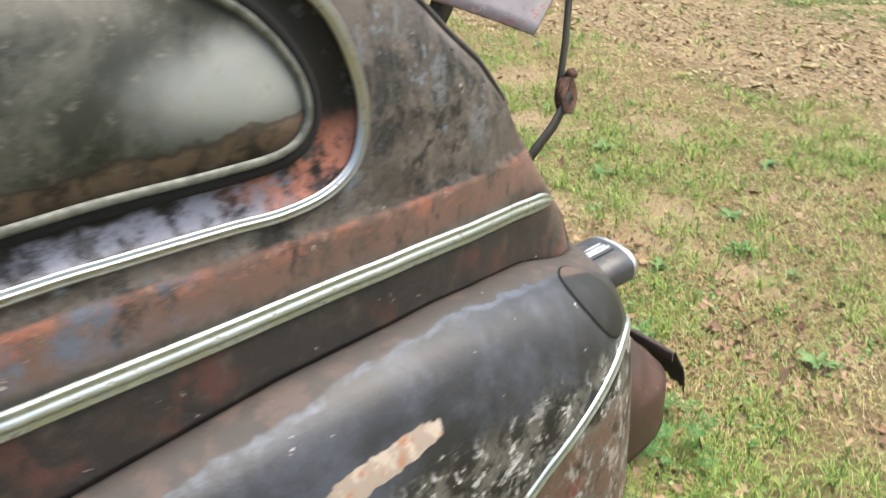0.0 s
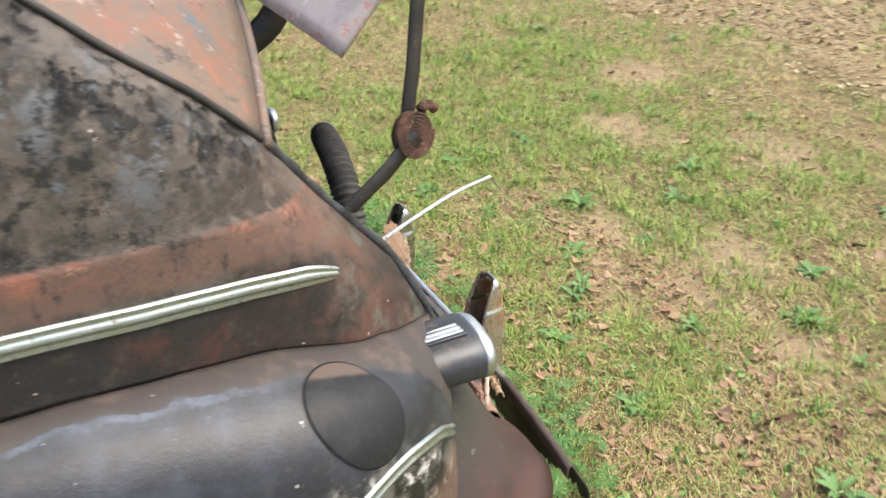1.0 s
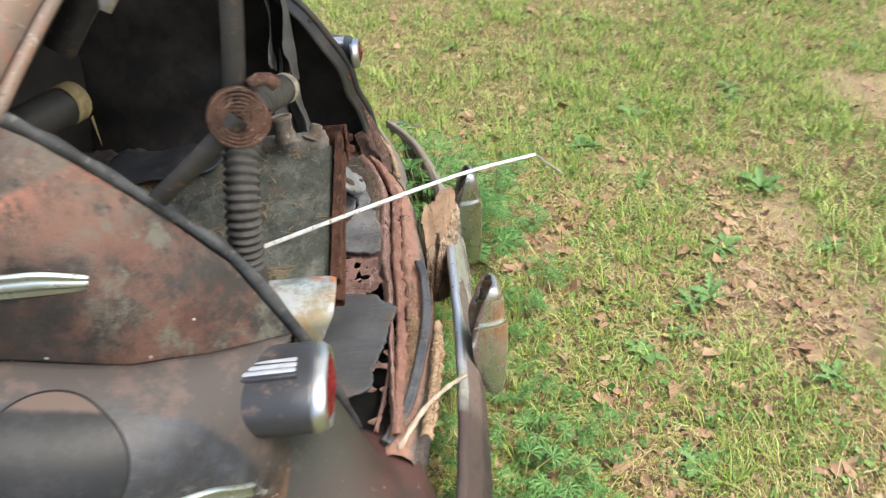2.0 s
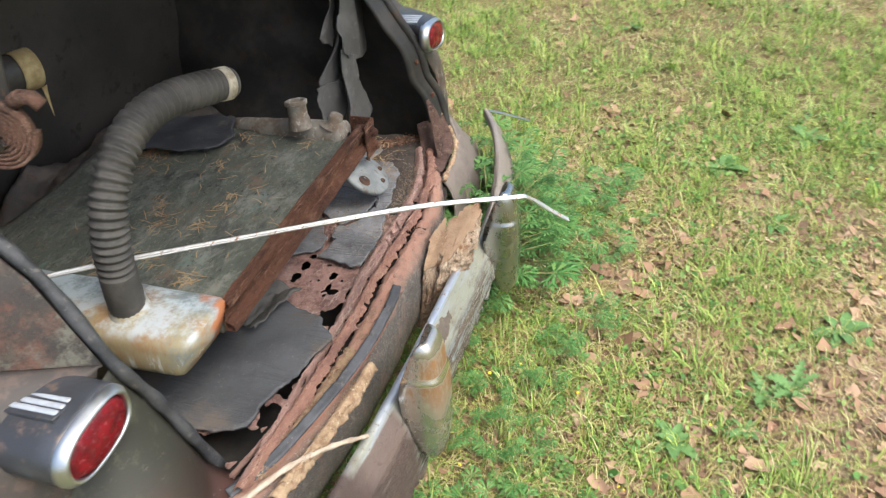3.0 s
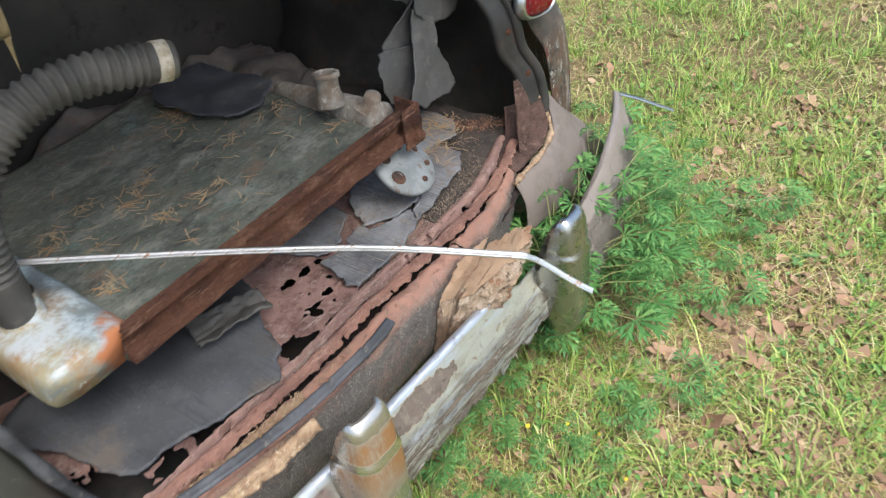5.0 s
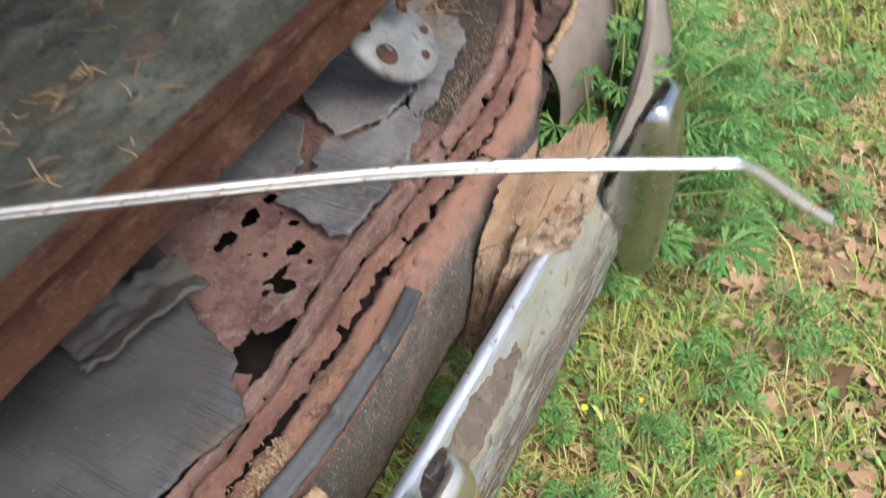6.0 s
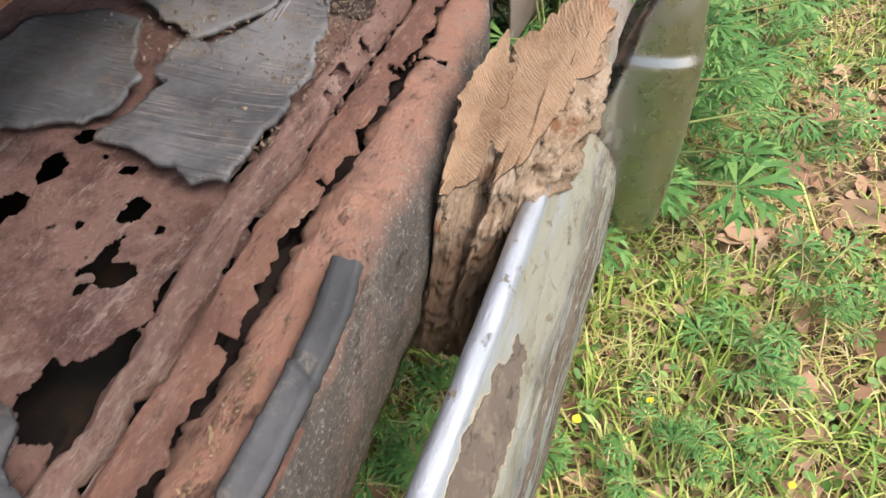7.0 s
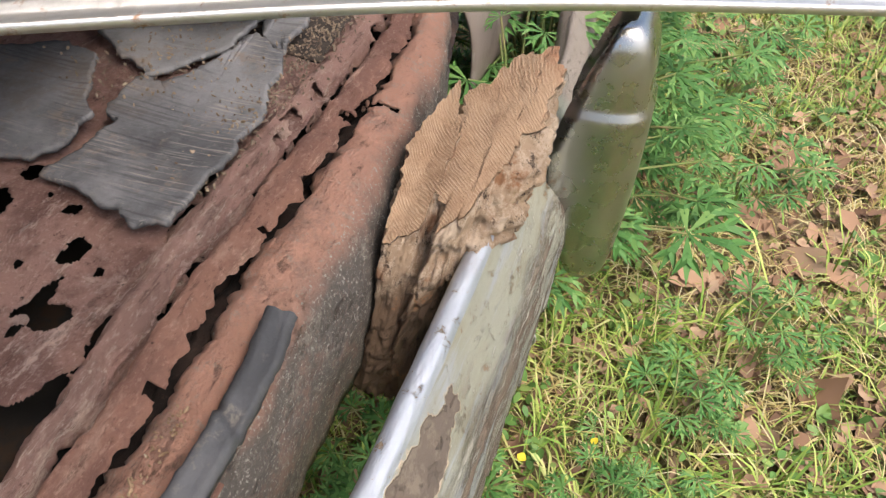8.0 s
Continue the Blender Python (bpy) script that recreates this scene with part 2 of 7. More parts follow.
def fender_paint():
    p = Paint("weathered_fender_paint", (0.022, 0.023, 0.027), 0.3)
    # Bluish patches, lightened in colour for the broad sky sheen.
    p.coat((0.066, 0.073, 0.092), p.ramp(p.noise(6, 9, 0.7), 0.4, 0.65), 0.4)
    p.coat((0.05, 0.045, 0.042), p.ramp(p.noise(30, 9, 0.75, shift=23), 0.55, 0.68), 0.55)
    top = p.line((1, 0.16, 0), -0.690, -0.680, 0.045, 20)
    p.coat((0.062, 0.052, 0.047), [top], 0.66)
    p.coat((0.11, 0.08, 0.068), [top, p.ramp(p.noise(15, 9, 0.7, shift=2), 0.5, 0.62)], 0.7)
    # Ragged bluish paint edge with the reflected sky band painted into it.
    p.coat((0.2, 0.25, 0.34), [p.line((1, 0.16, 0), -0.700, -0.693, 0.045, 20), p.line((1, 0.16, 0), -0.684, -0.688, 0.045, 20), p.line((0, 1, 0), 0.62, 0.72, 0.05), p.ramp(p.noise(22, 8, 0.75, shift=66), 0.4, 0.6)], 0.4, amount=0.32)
    low = p.math("MULTIPLY", p.line((0, -0.06, 1), 0.675, 0.615, 0.13, 10), p.line((0, 1, -1.2), -0.40, -0.30, 0.1, 12))
    p.coat((0.013, 0.012, 0.012), [low], 0.5)
    p.coat((0.12, 0.115, 0.095), [low, p.ramp(p.noise(16, 11, 0.78, shift=4), 0.47, 0.56)], 0.6)
    p.coat((0.5, 0.49, 0.46), [low, p.ramp(p.noise(28, 11, 0.82, shift=8), 0.545, 0.585)], 0.7, lift=0.3)
    rust_zone = p.math("MULTIPLY", p.line((0, 0.36, 1), 0.875, 0.85, 0.04, 20), p.line((0, 0, 1), 0.6, 0.55, 0.05, 14))
    p.coat((0.13, 0.08, 0.05), [rust_zone, p.ramp(p.noise(9, 9, 0.75, shift=6), 0.4, 0.55)], 0.8)
    p.coat((0.33, 0.29, 0.24), [rust_zone, p.ramp(p.noise(24, 10, 0.8, (1, 1, 0.5), shift=14), 0.53, 0.6)], 0.8)
    p.coat((0.16, 0.06, 0.04), [rust_zone, p.ramp(p.noise(12, 9, 0.75, shift=34), 0.56, 0.64)], 0.8)
    patch = p.blob((-0.94, 1.12, 0.772), (0.1, 0.105, 0.022), 0.1, 0.8, 26)
    p.coat((0.36, 0.29, 0.23), [patch], 0.8, lift=-0.5)
    p.coat((0.4, 0.2, 0.12), [patch, p.ramp(p.noise(26, 8, 0.7, shift=55), 0.52, 0.62)], 0.8)
    p.coat((0.5, 0.42, 0.34), [patch, p.ramp(p.noise(30, 8, 0.7, shift=5), 0.48, 0.58)], 0.8)
    p.coat((0.6, 0.57, 0.52), p.ramp(p.noise(45, 5, 0.6, shift=19), 0.7, 0.715), 0.8, lift=0.3)
    p.relief(p.noise(60, 10, 0.8), 0.4).relief(p.noise(5, 3), 0.5).relief(p.noise(240, 4, 0.7), 0.15)
    return p.done(0.5)


def deck_paint():
    p = Paint("faded_peach_paint", (0.19, 0.135, 0.1), 0.55)
    p.coat((0.15, 0.125, 0.105), p.ramp(p.noise(5, 10, 0.75), 0.45, 0.6))
    p.coat((0.25, 0.12, 0.08), p.ramp(p.noise(6, 11, 0.78, shift=3), 0.49, 0.62))
    p.coat((0.32, 0.13, 0.085), p.ramp(p.noise(16, 11, 0.8, shift=43), 0.57, 0.64))
    p.coat((0.06, 0.05, 0.045), p.ramp(p.noise(20, 11, 0.82, (1, 0.5, 1), shift=33), 0.55, 0.62))
    p.coat((0.36, 0.29, 0.24), p.ramp(p.noise(28, 10, 0.8, shift=23), 0.57, 0.64))
    p.coat((0.1, 0.14, 0.17), p.ramp(p.noise(9, 11, 0.82, shift=12), 0.585, 0.63))
    p.relief(p.noise(60, 9, 0.78), 0.5)
    return p.done(0.5)


def rust(name, a=(0.2, 0.092, 0.06), b=(0.095, 0.05, 0.038), c=(0.3, 0.175, 0.12), scale=1.0, bump=1.0, stretch=(1, 1, 1)):
    p = Paint(name, a, 0.85, 0.0, 0.3)
    p.coat(b, p.ramp(p.noise(14 * scale, 8, 0.7, stretch), 0.45, 0.62))
    p.coat(c, p.ramp(p.noise(24 * scale, 8, 0.75, stretch, shift=5), 0.52, 0.68))
    pale = tuple(min(1, v * 1.7 + 0.03) for v in c)
    p.coat(pale, p.ramp(p.noise(330 * scale, 4, 0.7, stretch, shift=15), 0.55, 0.65), lift=0.4, amount=0.2)
    p.coat(pale, p.ramp(p.noise(60 * scale, 9, 0.8, (stretch[0] * 0.35, stretch[1], stretch[2]), shift=45), 0.55, 0.64), lift=0.5, amount=0.5)
    p.coat(tuple(v * 0.35 for v in b), p.ramp(p.noise(45 * scale, 10, 0.82, (stretch[0] * 0.4, stretch[1], stretch[2]), shift=55), 0.56, 0.63), lift=-0.7, amount=0.5)
    p.coat(tuple(v * 0.45 for v in b), p.ramp(p.noise(160 * scale, 9, 0.8, stretch, shift=25), 0.56, 0.64), lift=-0.5, amount=0.5)
    p.coat((0.03, 0.02, 0.018), p.ramp(p.noise(70 * scale, 5, 0.7, shift=9), 0.64, 0.72), lift=-0.6)
    p.relief(p.noise(110 * scale, 9, 0.85), 1.3).relief(p.noise(25 * scale, 5, 0.6, stretch), 1.0).relief(p.noise(380 * scale, 4, 0.7), 0.9)
    return p.done(bump, 0.007)


def plain(name, a, b, rough=0.7, metal=0.0, scale=20, bump=0.4, third=None, stretch=(1, 1, 1), spec=0.5):
    p = Paint(name, a, rough, metal, spec)
    p.coat(b, p.ramp(p.noise(scale, 7, 0.65, stretch), 0.42, 0.62), min(1, rough + 0.08))
    if third:
        p.coat(third, p.ramp(p.noise(scale * 2.3, 7, 0.7, stretch, shift=4), 0.56, 0.66), min(1, rough + 0.15), 0.0)
    p.relief(p.noise(scale * 6, 6, 0.7, stretch), 0.6)
    return p.done(bump)


def chrome(name, rough=0.2, tint=(0.72, 0.72, 0.7), pits=0.6, dull=(0.2, 0.17, 0.13)):
    p = Paint(name, tint, rough, 1.0)
    p.coat(tint, p.ramp(p.noise(30, 6), 0.4, 0.7), rough + 0.15)
    p.coat(dull, p.ramp(p.noise(90, 7, 0.75, shift=3), pits, pits + 0.06), 0.7, 0.2, lift=-0.3)
    p.relief(p.noise(40, 4), 0.12)
    return p.done(0.3)


QUARTER, FENDER, DECK = quarter_paint(), fender_paint(), deck_paint()
CHROME = chrome("aged_chrome", 0.28, (0.42, 0.44, 0.45), 0.58)
TRIM = chrome("weathered_trim_chrome", 0.36, (0.5, 0.55, 0.53), 0.56)
DULL_FRAME = plain("dull_window_metal", (0.17, 0.175, 0.15), (0.1, 0.105, 0.09), 0.45, 0.3, 60, 0.3, (0.1, 0.09, 0.07))
DARK_GAP = plain("dark_gap", (0.006, 0.006, 0.006), (0.01, 0.009, 0.009), 0.9, 0, 20, 0.2)
GREEN_CHROME = chrome("dull_chrome", 0.24, (0.47, 0.47, 0.46), 0.63, (0.25, 0.14, 0.08))
ALUMINIUM = plain("worn_aluminium", (0.72, 0.72, 0.72), (0.6, 0.6, 0.6), 0.38, 0.9, 60, 0.15, (0.3, 0.16, 0.08), (0.2, 1, 1))
BLACK = plain("black_interior_paint", (0.023, 0.022, 0.021), (0.05, 0.045, 0.04), 0.5, 0, 9, 0.3, (0.055, 0.036, 0.025))
BULK = plain("grey_bulkhead_board", (0.034, 0.031, 0.028), (0.055, 0.048, 0.042), 0.55, 0, 7, 0.4, (0.024, 0.02, 0.018))
# The right wall's brown, much paler than the left wall's black.
SIDE_WALL = plain("brown_side_wall", (0.14, 0.12, 0.104), (0.2, 0.165, 0.14), 0.55, 0, 7, 0.4, (0.085, 0.066, 0.056))
TAR = plain("crumpled_tar_paper", (0.085, 0.076, 0.07), (0.16, 0.13, 0.11), 0.7, 0, 12, 0.6, (0.14, 0.09, 0.07))
RUBBER = plain("weathered_rubber", (0.05, 0.052, 0.057), (0.085, 0.087, 0.095), 0.6, 0, 22, 0.5, (0.14, 0.13, 0.12))
SEAL = plain("old_seal_rubber", (0.03, 0.031, 0.034), (0.065, 0.066, 0.07), 0.5, 0, 26, 0.6, (0.13, 0.12, 0.11))
HOSE = plain("old_hose_rubber", (0.058, 0.054, 0.049), (0.095, 0.088, 0.079), 0.65, 0, 25, 0.4)
BLACK_STEEL = plain("dark_steel", (0.045, 0.043, 0.042), (0.065, 0.06, 0.056), 0.5, 0.3, 20, 0.3, (0.13, 0.08, 0.05))
RUST = rust("orange_rust", (0.5, 0.265, 0.195), (0.34, 0.18, 0.14), (0.62, 0.39, 0.3), 1.0, 1.0, (0.5, 1, 1))
MAUVE = rust("mauve_rust", (0.54, 0.33, 0.275), (0.37, 0.225, 0.19), (0.68, 0.5, 0.42), 1.0, 1.0, (0.4, 1.2, 1))
FLOOR_RUST = rust("floor_rust", (0.5, 0.3, 0.25), (0.28, 0.155, 0.13), (0.62, 0.45, 0.39), 1.1)
RAIL_RUST = rust("rail_rust", (0.18, 0.078, 0.046), (0.09, 0.04, 0.028), (0.3, 0.16, 0.1), 1.0, 1.0, (0.5, 1, 1))
RED_LENS = plain("red_lens_glass", (0.22, 0.006, 0.014), (0.1, 0.003, 0.008), 0.22, 0, 55, 0.5, (0.32, 0.09, 0.1))
MAT = Paint("cracked_grey_mat", (0.085, 0.087, 0.094), 0.66)
MAT.coat((0.062, 0.063, 0.068), MAT.ramp(MAT.noise(9, 8, 0.7), 0.42, 0.62))
MAT.coat((0.115, 0.094, 0.076), MAT.ramp(MAT.noise(10, 9, 0.75, shift=8), 0.52, 0.64), 0.9, amount=0.8)
MAT.coat((0.045, 0.044, 0.045), MAT.ramp(MAT.noise(30, 8, 0.8, shift=18), 0.6, 0.68), 0.8, amount=0.7)
# Right half paler: dust, with the brighter light there put into the colour.
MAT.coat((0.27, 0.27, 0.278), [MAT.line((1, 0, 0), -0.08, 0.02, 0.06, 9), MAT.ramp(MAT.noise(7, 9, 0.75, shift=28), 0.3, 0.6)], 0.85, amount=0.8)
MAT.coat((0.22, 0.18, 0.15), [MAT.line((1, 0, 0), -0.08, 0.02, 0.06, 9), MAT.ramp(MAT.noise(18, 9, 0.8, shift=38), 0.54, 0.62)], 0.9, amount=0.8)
MAT.coat((0.05, 0.05, 0.054), [MAT.ramp(MAT.noise(30, 3, 0.5, (14, 0.35, 1), shift=3), 0.52, 0.6), MAT.ramp(MAT.noise(8, 5, shift=31), 0.42, 0.55)], amount=0.55, lift=-0.5)
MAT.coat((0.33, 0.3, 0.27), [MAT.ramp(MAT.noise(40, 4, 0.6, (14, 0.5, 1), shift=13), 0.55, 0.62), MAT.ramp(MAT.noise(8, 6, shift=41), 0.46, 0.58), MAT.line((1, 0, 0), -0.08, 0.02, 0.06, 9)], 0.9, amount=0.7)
MAT.coat((0.34, 0.32, 0.29), MAT.ramp(MAT.noise(150, 8, 0.85, shift=5), 0.59, 0.65), 0.9, lift=0.4, amount=0.7)
MAT.coat((0.17, 0.13, 0.1), MAT.ramp(MAT.noise(5, 10, 0.8, shift=99), 0.55, 0.68), 0.9, amount=0.6)
MAT = MAT.relief(MAT.noise(22, 4, 0.6, (14, 0.4, 1)), 0.26).relief(MAT.noise(70, 8, 0.8), 0.7).relief(MAT.noise(7, 6, 0.6, shift=77), 2.2).done(0.7)
WOOD = Paint("torn_wood", (0.34, 0.225, 0.14), 0.85)
WOOD.coat((0.24, 0.145, 0.085), WOOD.ramp(WOOD.noise(16, 10, 0.8), 0.46, 0.62))
grain = WOOD.rings((0.235, -0.16, 0.12), 0.0042, 0.02)
fine = WOOD.rings((0.235, -0.16, 0.12), 0.0021, 0.016, 20)
WOOD.coat((0.27, 0.165, 0.095), [WOOD.ramp(grain, 0.55, 1.0), WOOD.ramp(WOOD.noise(26, 8, 0.75, shift=33), 0.4, 0.6)], lift=-0.1, amount=0.4)
WOOD.coat((0.52, 0.39, 0.27), [WOOD.ramp(fine, 0.55, 1.0), WOOD.ramp(WOOD.noise(40, 8, 0.75, shift=13), 0.42, 0.6)], lift=0.12, amount=0.5)
WOOD.coat((0.3, 0.14, 0.075), [WOOD.line((1, 0, 0), 0.135, 0.185, 0.05, 20), WOOD.ramp(WOOD.noise(18, 8, 0.75, shift=3), 0.42, 0.58)], amount=0.75)
WOOD.coat((0.12, 0.07, 0.04), WOOD.ramp(WOOD.noise(60, 9, 0.8, (0.2, 1.6, 0.5), shift=23, warp=0.4), 0.6, 0.65), lift=-1.2, amount=0.8)
WOOD = WOOD.relief(grain, 0.09).relief(fine, 0.08).relief(WOOD.noise(90, 9, 0.8), 0.8).done(0.7)
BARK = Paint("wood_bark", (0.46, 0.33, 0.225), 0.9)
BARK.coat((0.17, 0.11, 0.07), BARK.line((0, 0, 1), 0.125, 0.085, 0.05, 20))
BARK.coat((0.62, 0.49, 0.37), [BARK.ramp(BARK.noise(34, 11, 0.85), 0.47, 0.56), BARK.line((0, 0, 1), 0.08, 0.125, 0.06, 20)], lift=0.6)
BARK.coat((0.34, 0.17, 0.085), BARK.ramp(BARK.noise(20, 10, 0.8, shift=17), 0.53, 0.62))
BARK.coat((0.07, 0.045, 0.032), BARK.ramp(BARK.noise(45, 10, 0.84, (1, 1, 0.6), shift=4), 0.545, 0.61), lift=-1.2)
BARK.coat((0.26, 0.13, 0.07), BARK.ramp(BARK.noise(15, 6, shift=7), 0.58, 0.68))
BARK = BARK.relief(BARK.noise(60, 10, 0.85, (1, 1, 0.5)), 2.4).relief(BARK.noise(200, 5, 0.75), 0.8).done(0.7, 0.006)
FOAM = plain("crumbling_yellow_filler", (0.45, 0.32, 0.2), (0.3, 0.19, 0.115), 0.95, 0, 60, 1.0, (0.6, 0.5, 0.36))

# ---- the car ----
car = thing("car", (0, 0, 0), "derelict rusty black car standing in grass, boot lid open", "car")

# The edge of the boot's opening and the seam above it: x, y, z going up.
EDGE = [(-0.561, 0.322, 0.703), (-0.560, 0.385, 0.833), (-0.565, 0.454, 0.917), (-0.58, 0.51, 0.985), (-0.605, 0.557, 1.05), (-0.632, 0.594, 1.10),
        (-0.662, 0.68, 1.185), (-0.68, 0.765, 1.252), (-0.69, 0.83, 1.31), (-0.70, 0.95, 1.41), (-0.69, 1.2, 1.56), (-0.66, 2.2, 1.66)]
LOW_EDGE = [(-0.561, 0.322, 0.703), (-0.532, 0.308, 0.612), (-0.516, 0.285, 0.528), (-0.489, 0.27, 0.42)]
EX, EY, EZ = zip(*EDGE)
SEAM_Y, SEAM_Z = (0.322, 0.45, 0.63, 0.775, 0.9, 1.0, 1.2, 1.45, 2.2), (0.703, 0.762, 0.82, 0.848, 0.868, 0.877, 0.889, 0.889, 0.885)
FLANK_Y, FLANK_X = (0.2, 0.32, 0.42, 0.5, 0.65, 0.8, 1.0, 1.5, 2.2), (0.5, 0.6, 0.665, 0.70, 0.722, 0.762, 0.80, 0.86, 0.89)
MIDDLE = 0.03


def flank(y, z):
    """The car's left side above the wing."""
    a = lerp(FLANK_Y, FLANK_X, y) - 0.12 * max(0, z - 1.18) ** 1.5
    ex, d = -lerp(EZ, EX, z), max(0.0, y - lerp(EZ, EY, z))
    w = z - 0.09 * (y - 0.5)
    lip = 0.006 * max(0, min(1, (w - 0.93) / 0.085)) if w < 1.016 else 0.0
    return -(a - (a - ex) * math.exp(-d / 0.042)) - lip * min(1, d / 0.03)


def wing_out(y):
    if y < 0.8:
        return 0.60 + 0.34 * max(0.0, 1 - max(0, (0.8 - y) / 0.478) ** 2.6) ** 0.5
    return 0.94 + 0.05 * min(1, (y - 0.8) / 0.8)


def wing(y, t):
    """The rear wing, from its seam with the body (t = 0) down its side (t = 1)."""
    zs = lerp(SEAM_Y, SEAM_Z, y)
    xs = -flank(y, zs)
    h = zs - 0.27
    return Vector((-(xs + (wing_out(y) - xs) * (1 - (1 - t) ** 3.4)), y, zs - h * t**2 + 0.004 * math.sin(min(1, t * 8) * math.pi)))


def wing_at(y, z):
    zs = lerp(SEAM_Y, SEAM_Z, y)
    return wing(y, math.sqrt(max(0, (zs - z) / (zs - 0.27))))


def right_side(p):
    """The opening's right edge stands a little wider and further back than the left."""
    s = 1 - max(0.0, min(1.0, (p[2] - 0.55) / 0.45))
    flare = lerp((0.42, 0.5, 0.57, 0.62, 0.67, 0.76, 0.85, 0.97), (0.055, 0.046, 0.03, 0.0, -0.02, -0.036, -0.03, 0.0), p[2])
    return Vector((2 * MIDDLE - p[0] + 0.036 + 0.04 * s + flare, p[1] - 0.025 * s, p[2]))


def mirrored(me):
    got = me.copy()
    for v in got.vertices:
        v.co = right_side(v.co)
    got.flip_normals()
    return got


WIN_OUT = [(1.90, 1.150), (1.48, 1.136), (1.369, 1.129), (1.236, 1.118), (1.156, 1.110), (1.085, 1.116), (1.038, 1.142), (1.017, 1.188), (1.016, 1.24), (1.036, 1.307), (1.069, 1.355), (1.15, 1.43), (1.3, 1.49), (1.6, 1.52), (1.9, 1.5)]
WIN_IN = [(1.86, 1.20), (1.462, 1.195), (1.354, 1.192), (1.223, 1.183), (1.146, 1.182), (1.109, 1.197), (1.095, 1.229), (1.104, 1.272), (1.138, 1.323), (1.189, 1.366), (1.3, 1.42), (1.6, 1.45), (1.86, 1.43)]


def ring_path(pts, n, depth=0.0):
    p = smooth_path([(0, y, z) for y, z in pts] + [(0, *pts[0])], n)[:-1]
    return [Vector((flank(max(v.y, 0.33), v.z) + depth, v.y, v.z)) for v in p]


def inside(poly, y, z):
    hit = False
    for k in range(len(poly)):
        a, b = poly[k - 1], poly[k]
        if (a.z > z) != (b.z > z) and y < (b.y - a.y) * (z - a.z) / (b.z - a.z) + a.y:
            hit = not hit
    return hit


OUT = ring_path(WIN_OUT, 120)
IN = ring_path(WIN_IN, 120, 0.008)


def quarter_panel():
    ys = [0.322 + 1.878 * (k / 150) ** 1.25 for k in range(151)]
    ny, nz = 150, 72
    verts, faces = [], []
    for y in ys:
        z0, z1 = lerp(SEAM_Y, SEAM_Z, y), lerp(EY, EZ, y)
        z0, z1 = min(z0, z1), max(z0, z1)
        for j in range(nz + 1):
            z = z0 + (z1 - z0) * j / nz
            verts.append(Vector((flank(y, z), y, z)))
    cut = [inside(OUT, v.y, v.z) for v in verts]
    for i in range(ny):
        for j in range(nz):
            q = (i * (nz + 1) + j, (i + 1) * (nz + 1) + j, (i + 1) * (nz + 1) + j + 1, i * (nz + 1) + j + 1)
            if not any(cut[k] for k in q):
                faces.append(q)
    used = {k for q in faces for k in q}
    for k in used:
        v = verts[k]
        if 0.98 < v.y < 1.95 and 1.08 < v.z < 1.54:
            near = min(OUT, key=lambda o: (o.y - v.y) ** 2 + (o.z - v.z) ** 2)
            if (near.y - v.y) ** 2 + (near.z - v.z) ** 2 < 0.012**2:
                verts[k] = near.copy()
    return mesh_of(verts, faces)


quarter = quarter_panel()
left_quarter = part("quarter_panel", quarter, QUARTER, car, "scabby brown and black side panel", 0.003, offset=1)
part("quarter_panel", mirrored(quarter), QUARTER, car, thick=0.003, offset=-1)

wing_me = grid(110, 46, lambda u, v: wing(0.322 + 1.878 * u**1.3, v))
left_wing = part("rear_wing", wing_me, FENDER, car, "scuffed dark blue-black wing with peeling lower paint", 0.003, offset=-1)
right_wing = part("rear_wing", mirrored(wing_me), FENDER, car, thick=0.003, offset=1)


def wing_back(u, v):
    """The brown rear corner below the lamp, bulging out towards the ground."""
    z = 0.69 - 0.45 * v
    s = (0.703 - z) / 0.45
    zs, xs, ys = [e[2] for e in LOW_EDGE][::-1], [e[0] for e in LOW_EDGE][::-1], [e[1] for e in LOW_EDGE][::-1]
    r = Vector((lerp(zs, xs, z), lerp(zs, ys, z) - 0.09 * max(0, min(1, (0.44 - z) / 0.05)), z))
    a = Vector((-0.60, 0.335, z)).lerp(Vector((-0.80, 0.44, z)), min(1, s * 1.6))
    m = Vector((-0.60, 0.318, z)).lerp(Vector((-0.735, 0.15, z)), min(1, s * 1.3) ** 1.6)
    c = 2 * m - (a + r) / 2
    return a * (1 - u) ** 2 + c * 2 * u * (1 - u) + r * u**2


WING_BACK = Paint("brown_corner_paint", (0.045, 0.025, 0.02), 0.45)
WING_BACK.coat((0.075, 0.034, 0.026), WING_BACK.ramp(WING_BACK.noise(9, 6), 0.42, 0.62), 0.6)
WING_BACK.coat((0.036, 0.035, 0.027), [WING_BACK.line((0, 0, 1), 0.42, 0.56, 0.1, 12)], 0.6)
WING_BACK.coat((0.2, 0.18, 0.15), WING_BACK.ramp(WING_BACK.noise(40, 8, 0.8, shift=3), 0.6, 0.66), 0.7)
WING_BACK.coat((0.085, 0.085, 0.055), [WING_BACK.line((0, 0, 1), 0.5, 0.6, 0.1, 12), WING_BACK.ramp(WING_BACK.noise(26, 11, 0.85, shift=13), 0.53, 0.6)], 0.75, amount=0.8)
WING_BACK = WING_BACK.relief(WING_BACK.noise(60, 7, 0.7), 0.4).done(0.4)
back_me = grid(28, 30, wing_back)
part("rear_corner", back_me, WING_BACK, left_wing, "smooth brown rear corner panel", 0.003)
